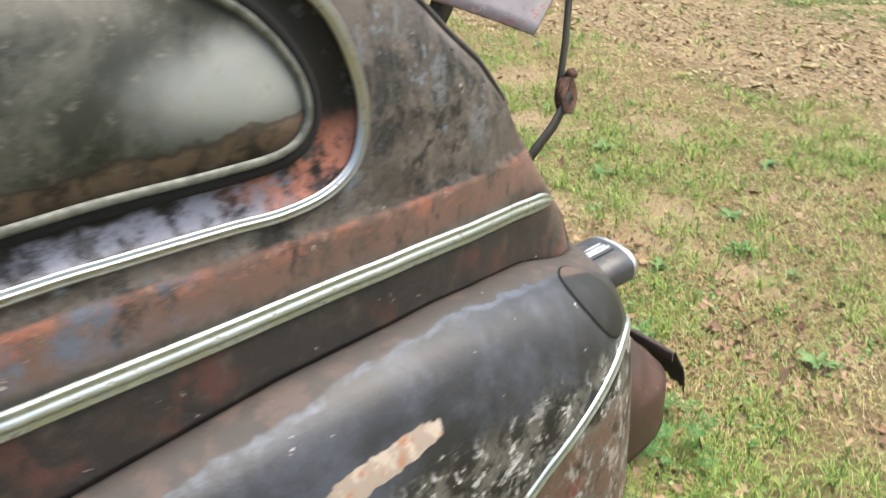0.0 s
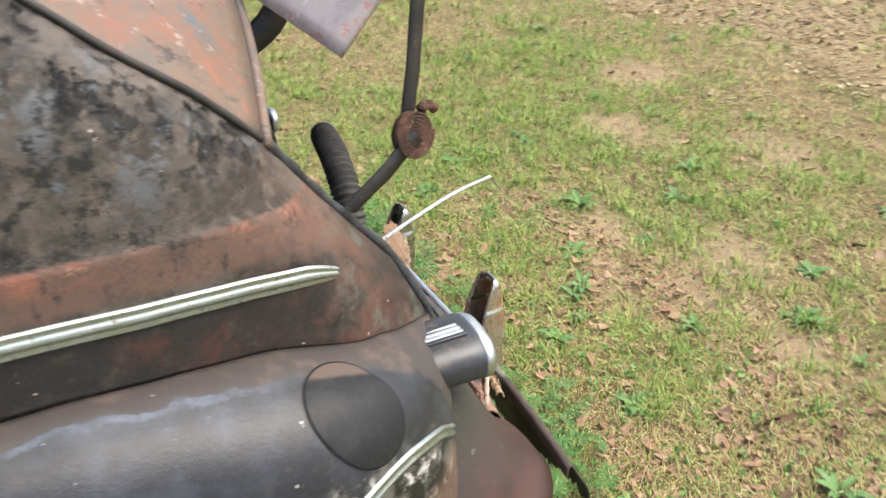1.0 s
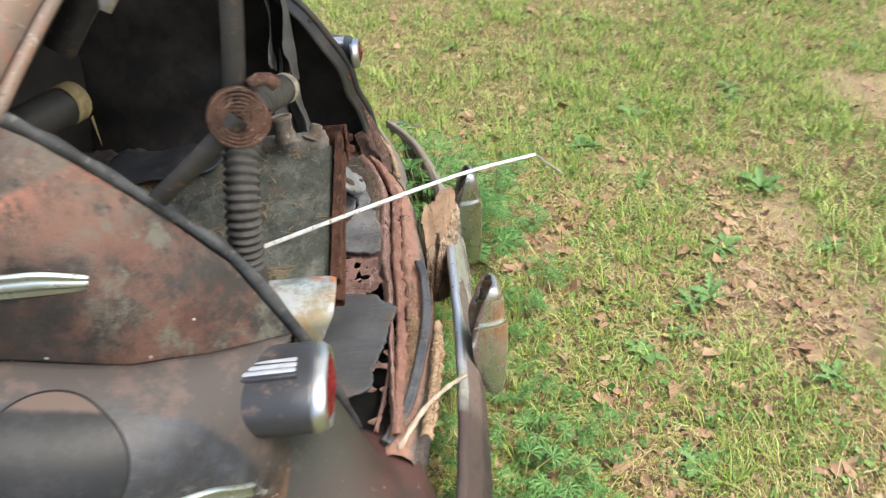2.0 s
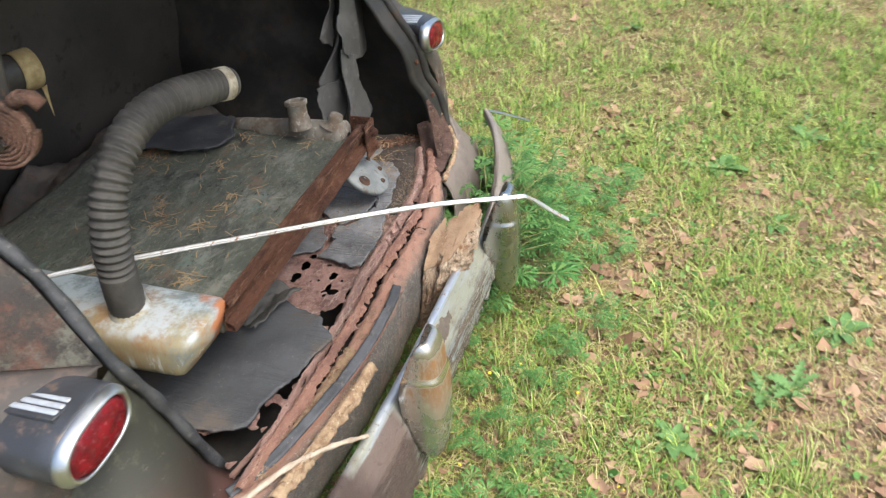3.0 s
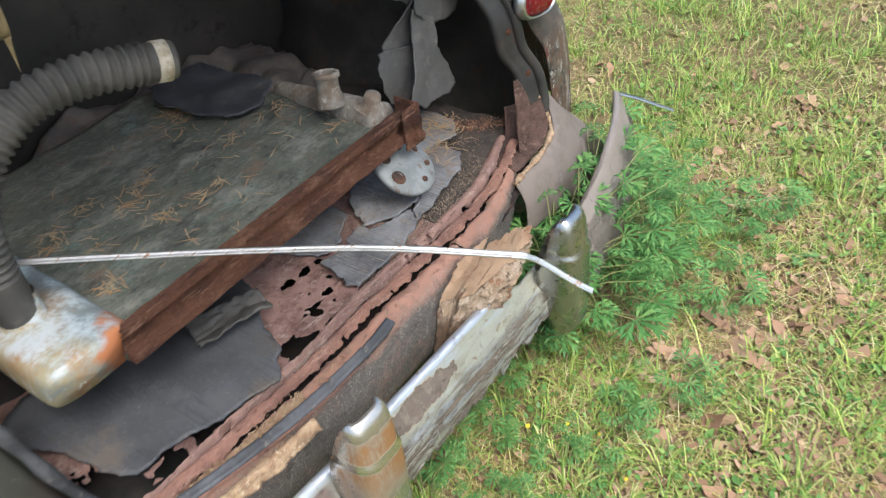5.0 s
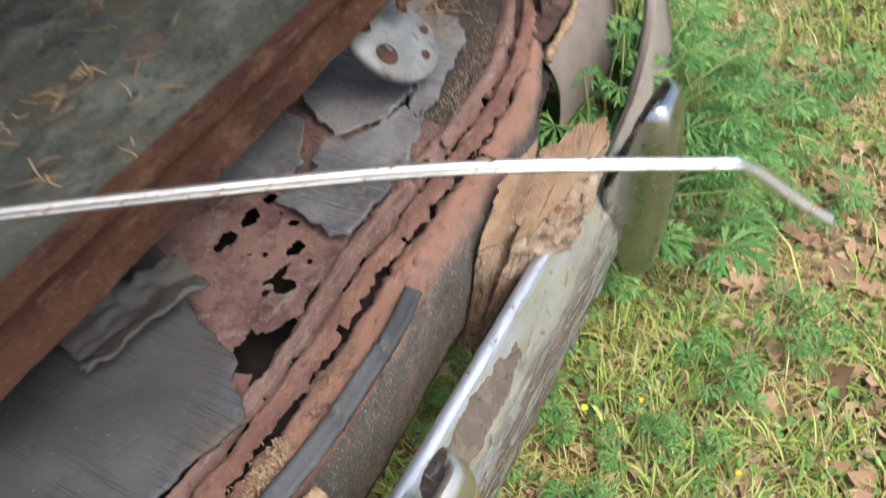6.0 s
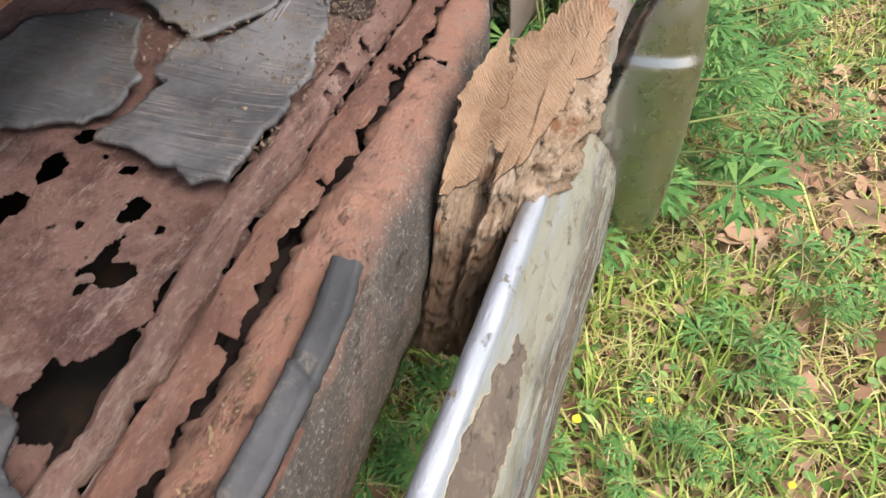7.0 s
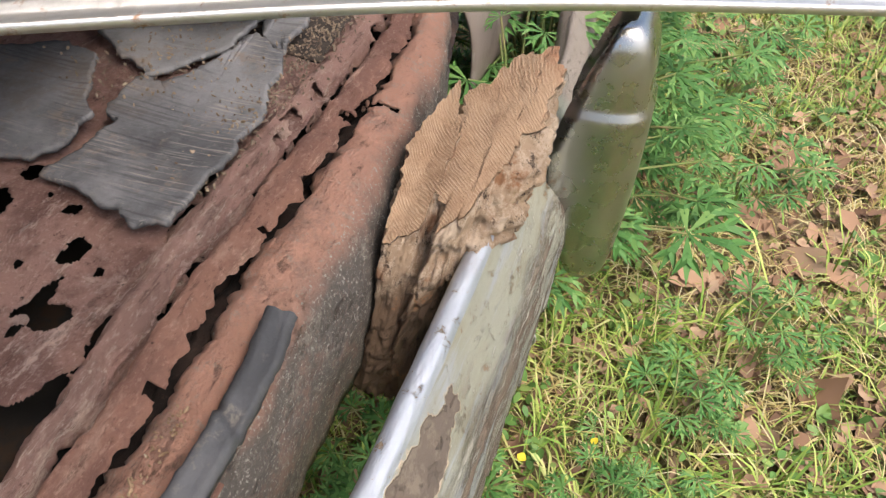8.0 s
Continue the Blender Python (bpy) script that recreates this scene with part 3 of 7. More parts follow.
CORNER = plain("pale_mauve_corner_paint", (0.22, 0.18, 0.155), (0.165, 0.135, 0.115), 0.6, 0, 9, 0.4, (0.28, 0.25, 0.22))
CORNER_TOP = smooth_path([(0.46, 0.197, 0.424), (0.56, 0.198, 0.422), (0.645, 0.208, 0.434), (0.695, 0.25, 0.492), (0.765, 0.262, 0.43), (0.83, 0.25, 0.365), (0.875, 0.23, 0.30)], 40)
CORNER_FOOT = smooth_path([(0.46, 0.165, 0.30), (0.56, 0.163, 0.29), (0.64, 0.163, 0.28), (0.72, 0.165, 0.27), (0.79, 0.175, 0.255), (0.855, 0.195, 0.24), (0.895, 0.225, 0.23)], 40)
right_back = grid(40, 16, lambda u, v: CORNER_TOP[round(u * 40)].lerp(CORNER_FOOT[round(u * 40)], v) + Vector((0.004 * math.sin(v * math.pi), -0.016 * math.sin(v**0.7 * math.pi), 0)))
part("rear_corner", right_back, CORNER, right_wing, "pale mauve rear corner panel", 0.003)

# Window: chrome outer bead, painted channel, chrome inner frame, glass.
outward = [Vector((-1, 0, 0))] * 120
CHANNEL = Paint("window_channel_paint", (0.009, 0.0088, 0.0088), 0.4, 0.0, 0.25)
CHANNEL.coat((0.17, 0.175, 0.22), [CHANNEL.line((0, -0.05, 1), 1.105, 1.095, 0.04, 20), CHANNEL.line((0, 1, 0), 1.1, 1.16, 0.05), CHANNEL.ramp(CHANNEL.noise(20, 10, 0.8, shift=6), 0.4, 0.55)], 0.4)
CHANNEL.coat((0.3, 0.125, 0.085), [CHANNEL.ramp(CHANNEL.noise(18, 10, 0.75, shift=2), 0.4, 0.54), CHANNEL.line((0, 0, 1), 1.22, 1.17, 0.04, 20), CHANNEL.line((0, 1, 0), 1.24, 1.13, 0.06, 15)], 0.6)
CHANNEL.coat((0.05, 0.05, 0.055), CHANNEL.ramp(CHANNEL.noise(25, 7, 0.7), 0.55, 0.65), 0.5)
CHANNEL = CHANNEL.relief(CHANNEL.noise(45, 6), 0.4).done(0.4)


def channel():
    verts, faces, rows = [], [], 10
    for o, i in zip(OUT, IN):
        for k in range(rows + 1):
            u = k / rows
            p = o.lerp(i, u)
            p.x += 0.014 * (math.sin(u * math.pi) ** 0.6) + (0.008 if u > 0.8 else 0)
            verts.append(p)
    for k in range(120):
        for j in range(rows):
            a, b = k * (rows + 1) + j, ((k + 1) % 120) * (rows + 1) + j
            faces.append((a, b, b + 1, a + 1))
    return mesh_of(verts, faces)


window = part("side_window", channel(), CHANNEL, car, "dusty side window in a recessed black surround", 0.002)
part("outer_bead", sweep(OUT, [(0.0, -0.0085), (0.005, -0.0075), (0.006, -0.0045), (0.003, -0.002), (0.007, 0.0005), (0.006, 0.003), (0.0025, 0.0045), (0.005, 0.007), (0.0, 0.0085)], outward, True), CHROME, window, "chrome bead")
part("window_frame", sweep(IN, [(0.0, -0.0055), (0.003, -0.005), (0.0045, -0.002), (0.004, 0.0025), (0.002, 0.005), (0.0, 0.0055)], outward, True), DULL_FRAME, window, "dull chrome frame")
# Black strip standing in for the dark gap round the inner frame.
part("frame_gap_strip", sweep([a.lerp(b, 0.17) + Vector((0.012, 0, 0)) for a, b in zip(IN, OUT)], [(-0.004, -0.009), (0.007, -0.008), (0.009, 0.0), (0.006, 0.007), (-0.004, 0.009)], outward, True), DARK_GAP, window, "black strip standing for the dark gap round the frame")
GLASS = Paint("dusty_glass_painted_sheen", (0.04, 0.043, 0.035), 0.28, 0.0, 0.16)
GLASS.coat((0.1, 0.1, 0.082), GLASS.ramp(GLASS.noise(6, 11, 0.78, warp=0.5), 0.47, 0.64), 0.4)
GLASS.coat((0.013, 0.014, 0.011), GLASS.ramp(GLASS.noise(9, 11, 0.8, shift=51), 0.53, 0.62), 0.3, amount=0.8)
# Sky reflection painted in: a pale cloud, then faint haze on the lower half.
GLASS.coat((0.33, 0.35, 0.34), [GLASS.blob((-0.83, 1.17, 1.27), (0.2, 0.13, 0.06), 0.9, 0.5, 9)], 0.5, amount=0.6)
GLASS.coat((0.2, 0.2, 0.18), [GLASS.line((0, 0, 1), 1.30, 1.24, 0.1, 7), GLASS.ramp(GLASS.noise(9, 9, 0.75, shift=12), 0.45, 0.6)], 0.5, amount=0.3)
GLASS.coat((0.05, 0.036, 0.028), [GLASS.line((0, -0.02, 1), 1.203, 1.197, 0.05, 14)], 0.8, amount=0.7)
GLASS.coat((0.17, 0.125, 0.09), [GLASS.line((0, -0.02, 1), 1.199, 1.192, 0.05, 14), GLASS.ramp(GLASS.noise(24, 9, 0.75, shift=22), 0.38, 0.55)], 0.85)
GLASS.coat((0.2, 0.18, 0.15), [GLASS.ramp(GLASS.noise(40, 8, 0.8, shift=2), 0.56, 0.64)], 0.7, amount=0.6)
GLASS = GLASS.relief(GLASS.noise(30, 6), 0.1).done(0.2)
centre = sum(IN, Vector()) / len(IN)
part("pane", mesh_of([p + Vector((0.004, 0, 0)) for p in IN] + [centre + Vector((0.0, 0, 0))], [(k, (k + 1) % 120, 120) for k in range(120)]), GLASS, window, "dirt-streaked pane with a sky reflection painted on", 0.004)

# Belt trim with three ribs, running out to a point.
TRIM_Y, TRIM_Z = (0.52, 0.56, 0.85, 1.08, 1.26, 1.5, 2.2), (0.905, 0.916, 0.958, 0.981, 0.988, 1.008, 1.04)


def trim_z(y):
    """The strip's height, its bends rounded off."""
    return sum(lerp(TRIM_Y, TRIM_Z, max(0.5, y + d * 0.03 * min(1, (y - 0.5) / 0.3))) for d in range(-4, 5)) / 9


path = []
for k in range(90):
    y = 0.523 + 1.62 * (k / 89) ** 1.2
    z = trim_z(y)
    path.append(Vector((flank(y, z), y, z)))
trim = sweep(path, [(0.0, -0.0165), (0.005, -0.0155), (0.0065, -0.0125), (0.004, -0.009), (0.006, -0.005), (0.0105, 0.0), (0.006, 0.005), (0.004, 0.009), (0.0065, 0.0125), (0.005, 0.0155), (0.0, 0.0165)], [Vector((-1, 0, 0))] * 90)
for v in trim.vertices:
    near = v.co.y - 0.523
    if near < 0.045:
        mid = trim_z(v.co.y) - 0.004 * (1 - near / 0.045)
        v.co.z = mid + (v.co.z - trim_z(v.co.y)) * (0.55 + 0.45 * max(0, near / 0.045) ** 0.5)
part("belt_trim", trim, TRIM, left_quarter, "three-ribbed chrome strip")

# Bead on the wing.
bead_yz = smooth_path([(0, 0.372, 0.60), (0, 0.42, 0.645), (0, 0.50, 0.668), (0, 0.59, 0.65), (0, 0.70, 0.608), (0, 0.85, 0.54), (0, 1.0, 0.47), (0, 1.25, 0.38)], 70)
path = [wing_at(v.y, v.z) for v in bead_yz]
nrm = [Vector((-1, -0.9 if p.y < 0.46 else -0.3, 0.25)) for p in path]
part("wing_bead", sweep(path, [(-0.001, -0.011), (0.005, -0.009), (0.0055, -0.005), (0.001, -0.001), (0.0055, 0.004), (0.005, 0.008), (-0.001, 0.011)], nrm), TRIM, left_wing, "twin chrome bead")

# Fuel door: a slightly raised lid with a dark gap.
FUEL_Y, FUEL_T = (0.492, 0.617), (0.10, 0.42)


def fuel(scale, lift):
    def f(u, v):
        a, b = 2 * u - 1, 2 * v - 1
        k = (1 - 0.32 * b * b), (1 - 0.32 * a * a)
        y = (sum(FUEL_Y) / 2) + a * math.sqrt(max(0, 1 - b * b / 2)) * scale * 0.5 * (FUEL_Y[1] - FUEL_Y[0]) * 1.12 - 0.01 * b
        t = (sum(FUEL_T) / 2) + b * math.sqrt(max(0, 1 - a * a / 2)) * scale * 0.5 * (FUEL_T[1] - FUEL_T[0]) * 1.12
        return wing(y, t) + Vector((-0.7, -0.35, 0.6)).normalized() * lift
    return grid(20, 20, f)


DOOR = Paint("fuel_flap_paint", (0.014, 0.015, 0.016), 0.42, 0.0, 0.3)
DOOR.coat((0.028, 0.028, 0.029), DOOR.ramp(DOOR.noise(14, 10, 0.78), 0.48, 0.62), 0.45)
DOOR.coat((0.115, 0.082, 0.066), DOOR.line((1, 0.16, 0), -0.700, -0.690, 0.02, 20), 0.65)
DOOR.coat((0.5, 0.49, 0.46), [DOOR.ramp(DOOR.noise(70, 6, 0.7, shift=3), 0.66, 0.69), DOOR.line((0, 0, 1), 0.74, 0.7)], 0.7)
DOOR = DOOR.relief(DOOR.noise(50, 6), 0.2).done(0.3)
part("fuel_door_gap", fuel(1.032, 0.0013), DARK_GAP, left_wing)
part("fuel_door", fuel(1.0, 0.0028), DOOR, left_wing, "rounded fuel flap, dark blue-black")


# Tail lamps.
POD = plain("lamp_housing_paint", (0.04, 0.041, 0.046), (0.055, 0.06, 0.072), 0.32, 0, 10, 0.3, (0.14, 0.1, 0.08))
FIN = plain("bright_fin_metal", (0.5, 0.53, 0.58), (0.4, 0.42, 0.46), 0.42, 0.25, 40, 0.15)
RIM = chrome("dull_rim_chrome", 0.36, (0.58, 0.6, 0.62), 0.62)


def tail_lamp(cx, cz, side, wingpart):
    front, n = 0.275, 36
    verts, faces = [], []
    rows = [(0.0, 0.99), (0.012, 1.02), (0.05, 1.02), (0.10, 1.01), (0.17, 0.98), (0.25, 0.92), (0.33, 0.8)]
    for dy, s in rows:
        for k in range(n):
            a = 2 * math.pi * k / n
            ca, sa = math.cos(a), math.sin(a)
            ex = 0.067 * s * math.copysign(abs(ca) ** 0.75, ca)
            ez = 0.038 * s * math.copysign(abs(sa) ** 0.8, sa)
            verts.append(Vector((cx + (0.4 * dy if side > 0 else 0.0) + ex, front + dy * (0.5 if side > 0 else 1.0), cz + ez - 0.05 * (1 - s) + 0.11 * ex * -side)))
    for r in range(len(rows) - 1):
        for k in range(n):
            a, b = r * n + k, r * n + (k + 1) % n
            faces.append((a, b, b + n, a + n))
    lamp = part("tail_lamp", mesh_of(verts, faces), POD, wingpart, "bullet tail lamp with chrome rim and red lens", 0.002)
    ring = [v.copy() for v in verts[:n]]
    mid = sum(ring, Vector()) / n
    steps = [(1.025, 0.010), (1.04, 0.004), (1.03, -0.002), (0.95, -0.009), (0.91, -0.013), (0.87, -0.011), (0.85, -0.004)]
    bezel = [mid.lerp(p, s) + Vector((0, dy, 0)) for p in ring for s, dy in steps]
    m = len(steps)
    part("lamp_rim", mesh_of(bezel, [(k * m + j, (k + 1) % n * m + j, (k + 1) % n * m + j + 1, k * m + j + 1) for k in range(n) for j in range(m - 1)]), RIM, lamp, "chrome rim", 0.0015)

    def lens(u, v):
        a, r = 2 * math.pi * u, v
        k = u * n
        i = int(k) % n
        edge = ring[i].lerp(ring[(i + 1) % n], k - int(k))
        p = mid.lerp(edge, r * 0.86)
        p.y = front - 0.016 * math.sqrt(max(0, 1 - r * r)) - 0.003
        p.y += 0.0012 * math.cos(r * 40)
        return p
    part("lens", grid(36, 14, lens), RED_LENS, lamp, "red glass lens")
    bm = bmesh.new()
    top = cz + 0.041
    for k in range(4):
        x = cx + (k - 1.5) * 0.0118 - 0.006 * side
        h = -0.1 * (x - cx) * -side
        rib = bmesh.new()
        vs = box(rib, (x - 0.0042, front + 0.028, top - 0.004 + h), (x + 0.0042, front + 0.108 + 0.006 * k * side, top + 0.003 + h))
        for v in vs:
            v.co.z -= 0.03 * max(0, v.co.y - front - 0.03)
        part("fin", rib, FIN, lamp, bevel=0.002)
    plate = box(bm, (cx - 0.03 - 0.006 * side, front + 0.025, top - 0.012), (cx + 0.03 - 0.006 * side, front + 0.114, top + 0.0005))
    for v in plate:
        v.co.z += -0.1 * (v.co.x - cx) * -side - 0.03 * max(0, v.co.y - front - 0.03)
    part("fin_plate", bm, POD, lamp, "painted fin plate", bevel=0.002)
    return lamp


tail_lamp(-0.652, 0.678, -1, left_wing)
tail_lamp(0.705, 0.704, 1, right_wing)

# Rear deck between the seams, and the folded rim at its back.
def deck(u, v):
    """u across, v from the opening forward."""
    y0 = 0.594 + (0.95 - 0.594) * v * 1.6
    zc, xc = lerp(EY, EZ, y0), -lerp(EY, EX, y0)
    x = (2 * u - 1) * (xc - 0.004)
    a = abs(x) / xc
    z = zc + 0.175 * (1 - a**2.2)
    y = y0 - 0.075 * (1 - a**2) * (1 - v)
    return Vector((x + (MIDDLE if a < 0.999 else MIDDLE * 1), y, z))


deck_me = grid(60, 26, deck)
for v in deck_me.vertices:
    v.co.x -= MIDDLE * max(0, -v.co.x + MIDDLE) / 0.66
part("rear_deck", deck_me, DECK, car, "faded peach painted deck above the boot", 0.003)
rim_path = [deck(k / 60, 0.0) + Vector((-MIDDLE * (1 - k / 60), -0.006, -0.01)) for k in range(61)]
part("deck_rim", tube(rim_path, 0.009, 8), DECK, car, "folded body rim")
seam_path = smooth_path([Vector(e) + Vector((0.004, -0.002, 0.004)) for e in EDGE[5:11]], 50)
part("deck_seam", tube(seam_path, 0.0065, 6), BLACK, car, "open dark seam")

# Rubber seal round the opening.
seal = smooth_path([Vector(e) + Vector((0.012, -0.006, -0.004)) for e in (LOW_EDGE[::-1] + EDGE[1:6])], 80)
part("boot_seal", tube(seal, lambda u: 0.0098 + 0.0012 * math.sin(u * 60), 10), SEAL, car, "cracked grey rubber seal")
right_seal = [right_side(p) for p in seal]


def flange(u, v):
    """The pressed black flange inside the opening's right edge."""
    k = u * 80
    i = min(int(k), 79)
    p = right_seal[i].lerp(right_seal[i + 1], k - i)
    return p + Vector((0.012 - 0.064 * v, 0.006 + 0.022 * v - 0.012 * math.sin(v * math.pi) - 0.006 * math.exp(-((v - 0.9) / 0.08) ** 2), 0.003 * math.sin(u * 40) * v))


right_flange = part("boot_flange", grid(80, 14, flange), BLACK, car, "black pressed flange round the boot opening", 0.002)
for k in (14, 26, 40):
    part("rivet", lathe([(0, 0.005), (0.004, 0.0045), (0.0065, 0.002), (0.0075, 0.0)], flange(k / 80, 0.55), (-0.3, -1, 0.1), 10), RAIL_RUST, right_flange)
part("boot_seal", tube(right_seal, 0.012, 10), BLACK, car)

# Boot: black inner walls, bulkhead and the shelf under the deck.
def inner(u, v):
    z = 0.36 + 0.86 * v
    zs = [e[2] for e in LOW_EDGE][::-1] + [e[2] for e in EDGE[1:]]
    xs = [e[0] for e in LOW_EDGE][::-1] + [e[0] for e in EDGE[1:]]
    ys = [e[1] for e in LOW_EDGE][::-1] + [e[1] for e in EDGE[1:]]
    y0 = lerp(zs, ys, z)
    x = lerp(zs, xs, z) + 0.016
    y = y0 + (1.15 - y0) * u
    x -= 0.1 * math.sin(min(1, u * 2.2) * math.pi / 2)
    hump = math.exp(-((y - 0.9) / 0.32) ** 2) * max(0, 0.78 - z) * 0.5
    return Vector((x + hump, y, z + 0.01 * n3((x, y, z), 6)))


inner_me = grid(26, 26, inner)
part("boot_side_wall", inner_me, BLACK, car, "black inner wall with surface rust")
right_wall = mirrored(inner_me)
part("boot_side_wall", right_wall, SIDE_WALL, car, "brown-grey inner wall, paler than the left one")
part("bulkhead", grid(24, 20, lambda u, v: Vector((-0.72 + 1.5 * u, 1.08 - 0.1 * v + 0.02 * n3((u, v, 0), 5), 0.36 + 1.06 * v))), BULK, car, "black bulkhead behind the seats")

# ---- sill, floor and rear panel ----
DIRT = plain("crumbly_boot_dirt", (0.075, 0.06, 0.05), (0.045, 0.037, 0.033), 0.95, 0, 30, 1.0, (0.17, 0.125, 0.095))


def bow(x):
    return 0.28 * x * x - 0.09 * -x if x < 0 else 0.7 * max(0.0, x - 0.25) ** 2


def ragged(x, scale=60, amount=0.006, seed=0.0):
    """A torn edge: slow waves with sharp teeth on them."""
    a = noise.noise(Vector((x * scale, seed, 0.3))) + 0.5 * noise.noise(Vector((x * scale * 2.7, seed, 1.3)))
    wide = 0.5 + noise.noise(Vector((x * scale * 0.4, seed, 8.3)))
    teeth = wide * abs(noise.noise(Vector((x * scale * 1.7, seed, 2.3)))) + 0.5 * abs(noise.noise(Vector((x * scale * 5.3, seed, 5.3))))
    return amount * (a + 0.75 * teeth - 0.2)


def strip(profile, x0, x1, n, seed, rough=0.0022, first=0.0, last=0.0, gaps=(), tear=9.0, narrow=0.0, spread=0.0, pull=0.0):
    """A rusted pressing along x, from (y, z) pairs; first and last: how ragged its edges are."""
    pts = [Vector((0, y, z)) for y, z in profile]
    m = 5 * (len(pts) - 1)
    curve = smooth_path(pts, m)

    def f(u, v):
        x = x0 + (x1 - x0) * u
        p = curve[round(v * m)]
        y, z = p.y, p.z
        if v < 0.2 and first:
            y += ragged(x, 55, first, seed) * (1 - v / 0.2)
            z += 0.4 * ragged(x, 37, first, seed + 9) * (1 - v / 0.2)
        if v > 0.8 and last:
            y -= ragged(x, 55, last, seed + 4) * (v - 0.8) / 0.2
            z += 0.4 * ragged(x, 37, last, seed + 7) * (v - 0.8) / 0.2
        y -= narrow * (y - profile[-1][0]) * max(0.0, min(1.0, (0.05 - x) / 0.17))
        y -= 0.8 * narrow * (y - profile[-1][0]) * max(0.0, min(1.0, (-0.12 - x) / 0.12))
        y -= pull * max(0.0, -x - 0.14) ** 2
        q = Vector((x, y + bow(x) + spread * v * max(0.0, x) ** 2, z))
        flake = n3(q, 30, seed + 2) + 0.7 * n3(q, 90, seed) + 0.5 * abs(n3((q.x * 0.5, q.y, q.z), 230, seed))
        return q + Vector((0, (n3(q, 40, seed) + 0.5 * n3(q, 160, seed + 3)) * rough, flake * rough))

    def keep(u, v, c):
        x = x0 + (x1 - x0) * u
        if n3(c, 42, seed + 6) + 0.5 * n3(c, 130, seed) > tear:
            return False
        return not any(abs(x - gx) < gw * (0.6 + 0.9 * abs(n3(c, 90, seed)) + 0.5 * n3(c, 230, seed)) and lo < v < hi for gx, gw, lo, hi in gaps)
    return grid(n, m, f, keep)


# Rust with the shade of the sill's gaps put into its colour.
GAP_SHADE_RUST = plain("gap_shade_rust", (0.02, 0.013, 0.011), (0.04, 0.024, 0.019), 0.95, 0, 40, 0.8, (0.07, 0.04, 0.03))
sill = part("boot_sill", strip([(0.236, 0.438), (0.229, 0.447), (0.219, 0.456), (0.213, 0.455), (0.209, 0.446), (0.2065, 0.434)], -0.52, 0.56, 640, 1.0, 0.0038, 0.008, 0.012,
            [(0.205, 0.007, 0.6, 1), (0.165, 0.013, 0.5, 1), (0.14, 0.006, 0.65, 1), (-0.02, 0.006, 0.8, 1), (0.32, 0.01, 0.8, 1), (-0.3, 0.012, 0.6, 1)], narrow=0.5, pull=0.3), MAUVE, car, "flaking rusted sill", 0.002)
part("inner_flange", strip([(0.2085, 0.423), (0.2065, 0.433), (0.2035, 0.433), (0.2015, 0.424)], -0.5, 0.5, 560, 15.0, 0.0018, 0.0, 0.004, [(0.165, 0.02, 0.0, 1), (0.05, 0.012, 0, 1), (-0.2, 0.03, 0, 1)]), MAUVE, sill, "", 0.0015)
part("sill_channel", strip([(0.1985, 0.430), (0.198, 0.443), (0.1945, 0.4495), (0.189, 0.4495), (0.183, 0.4465), (0.1785, 0.441)], -0.53, 0.57, 700, 5.0, 0.0034, 0.007, 0.0062,
     [(0.245, 0.006, 0.0, 0.4), (0.19, 0.005, 0.7, 1), (0.06, 0.004, 0.8, 1), (-0.07, 0.005, 0.8, 1)], pull=0.18), RUST, sill, "orange rusted channel", 0.002)
# Near-black backing added below the sill so that its gaps go dark.
part("gap_backing", strip([(0.222, 0.395), (0.206, 0.396), (0.198, 0.405), (0.168, 0.408), (0.15, 0.395)], -0.54, 0.57, 300, 8.0, 0.004), GAP_SHADE_RUST, sill, "", 0.002)
REAR = Paint("worn_rear_panel", (0.135, 0.118, 0.105), 0.7)
REAR.coat((0.5, 0.27, 0.195), [REAR.line((0, 0, 1), 0.408, 0.434, 0.045, 16)], 0.85)
REAR.coat((0.3, 0.19, 0.15), [REAR.ramp(REAR.noise(14, 10, 0.8), 0.5, 0.62)], 0.8, amount=0.7)
REAR.coat((0.09, 0.055, 0.042), [REAR.ramp(REAR.noise(30, 11, 0.84, (0.45, 1, 1), shift=53), 0.57, 0.64)], 0.85, amount=0.55, lift=-0.5)
REAR.coat((0.44, 0.3, 0.23), [REAR.ramp(REAR.noise(300, 4, 0.7, shift=33), 0.55, 0.64)], 0.8, amount=0.25, lift=0.4)
REAR.coat((0.34, 0.31, 0.26), [REAR.ramp(REAR.noise(55, 11, 0.9, shift=3), 0.53, 0.6)], 0.8, amount=0.6)
REAR.coat((0.42, 0.4, 0.35), [REAR.ramp(REAR.noise(360, 4, 0.7, shift=13), 0.56, 0.64), REAR.line((0, 0, 1), 0.430, 0.424, 0.02)], 0.8)
REAR.coat((0.04, 0.033, 0.03), [REAR.ramp(REAR.noise(70, 10, 0.82, (0.5, 1, 1), shift=23), 0.57, 0.64)], 0.8, lift=-0.5, amount=0.5)
REAR = REAR.relief(REAR.noise(90, 8, 0.75), 0.8).relief(REAR.noise(380, 4, 0.7), 0.8).relief(REAR.noise(18, 5), 0.8).done(1.0, 0.006)
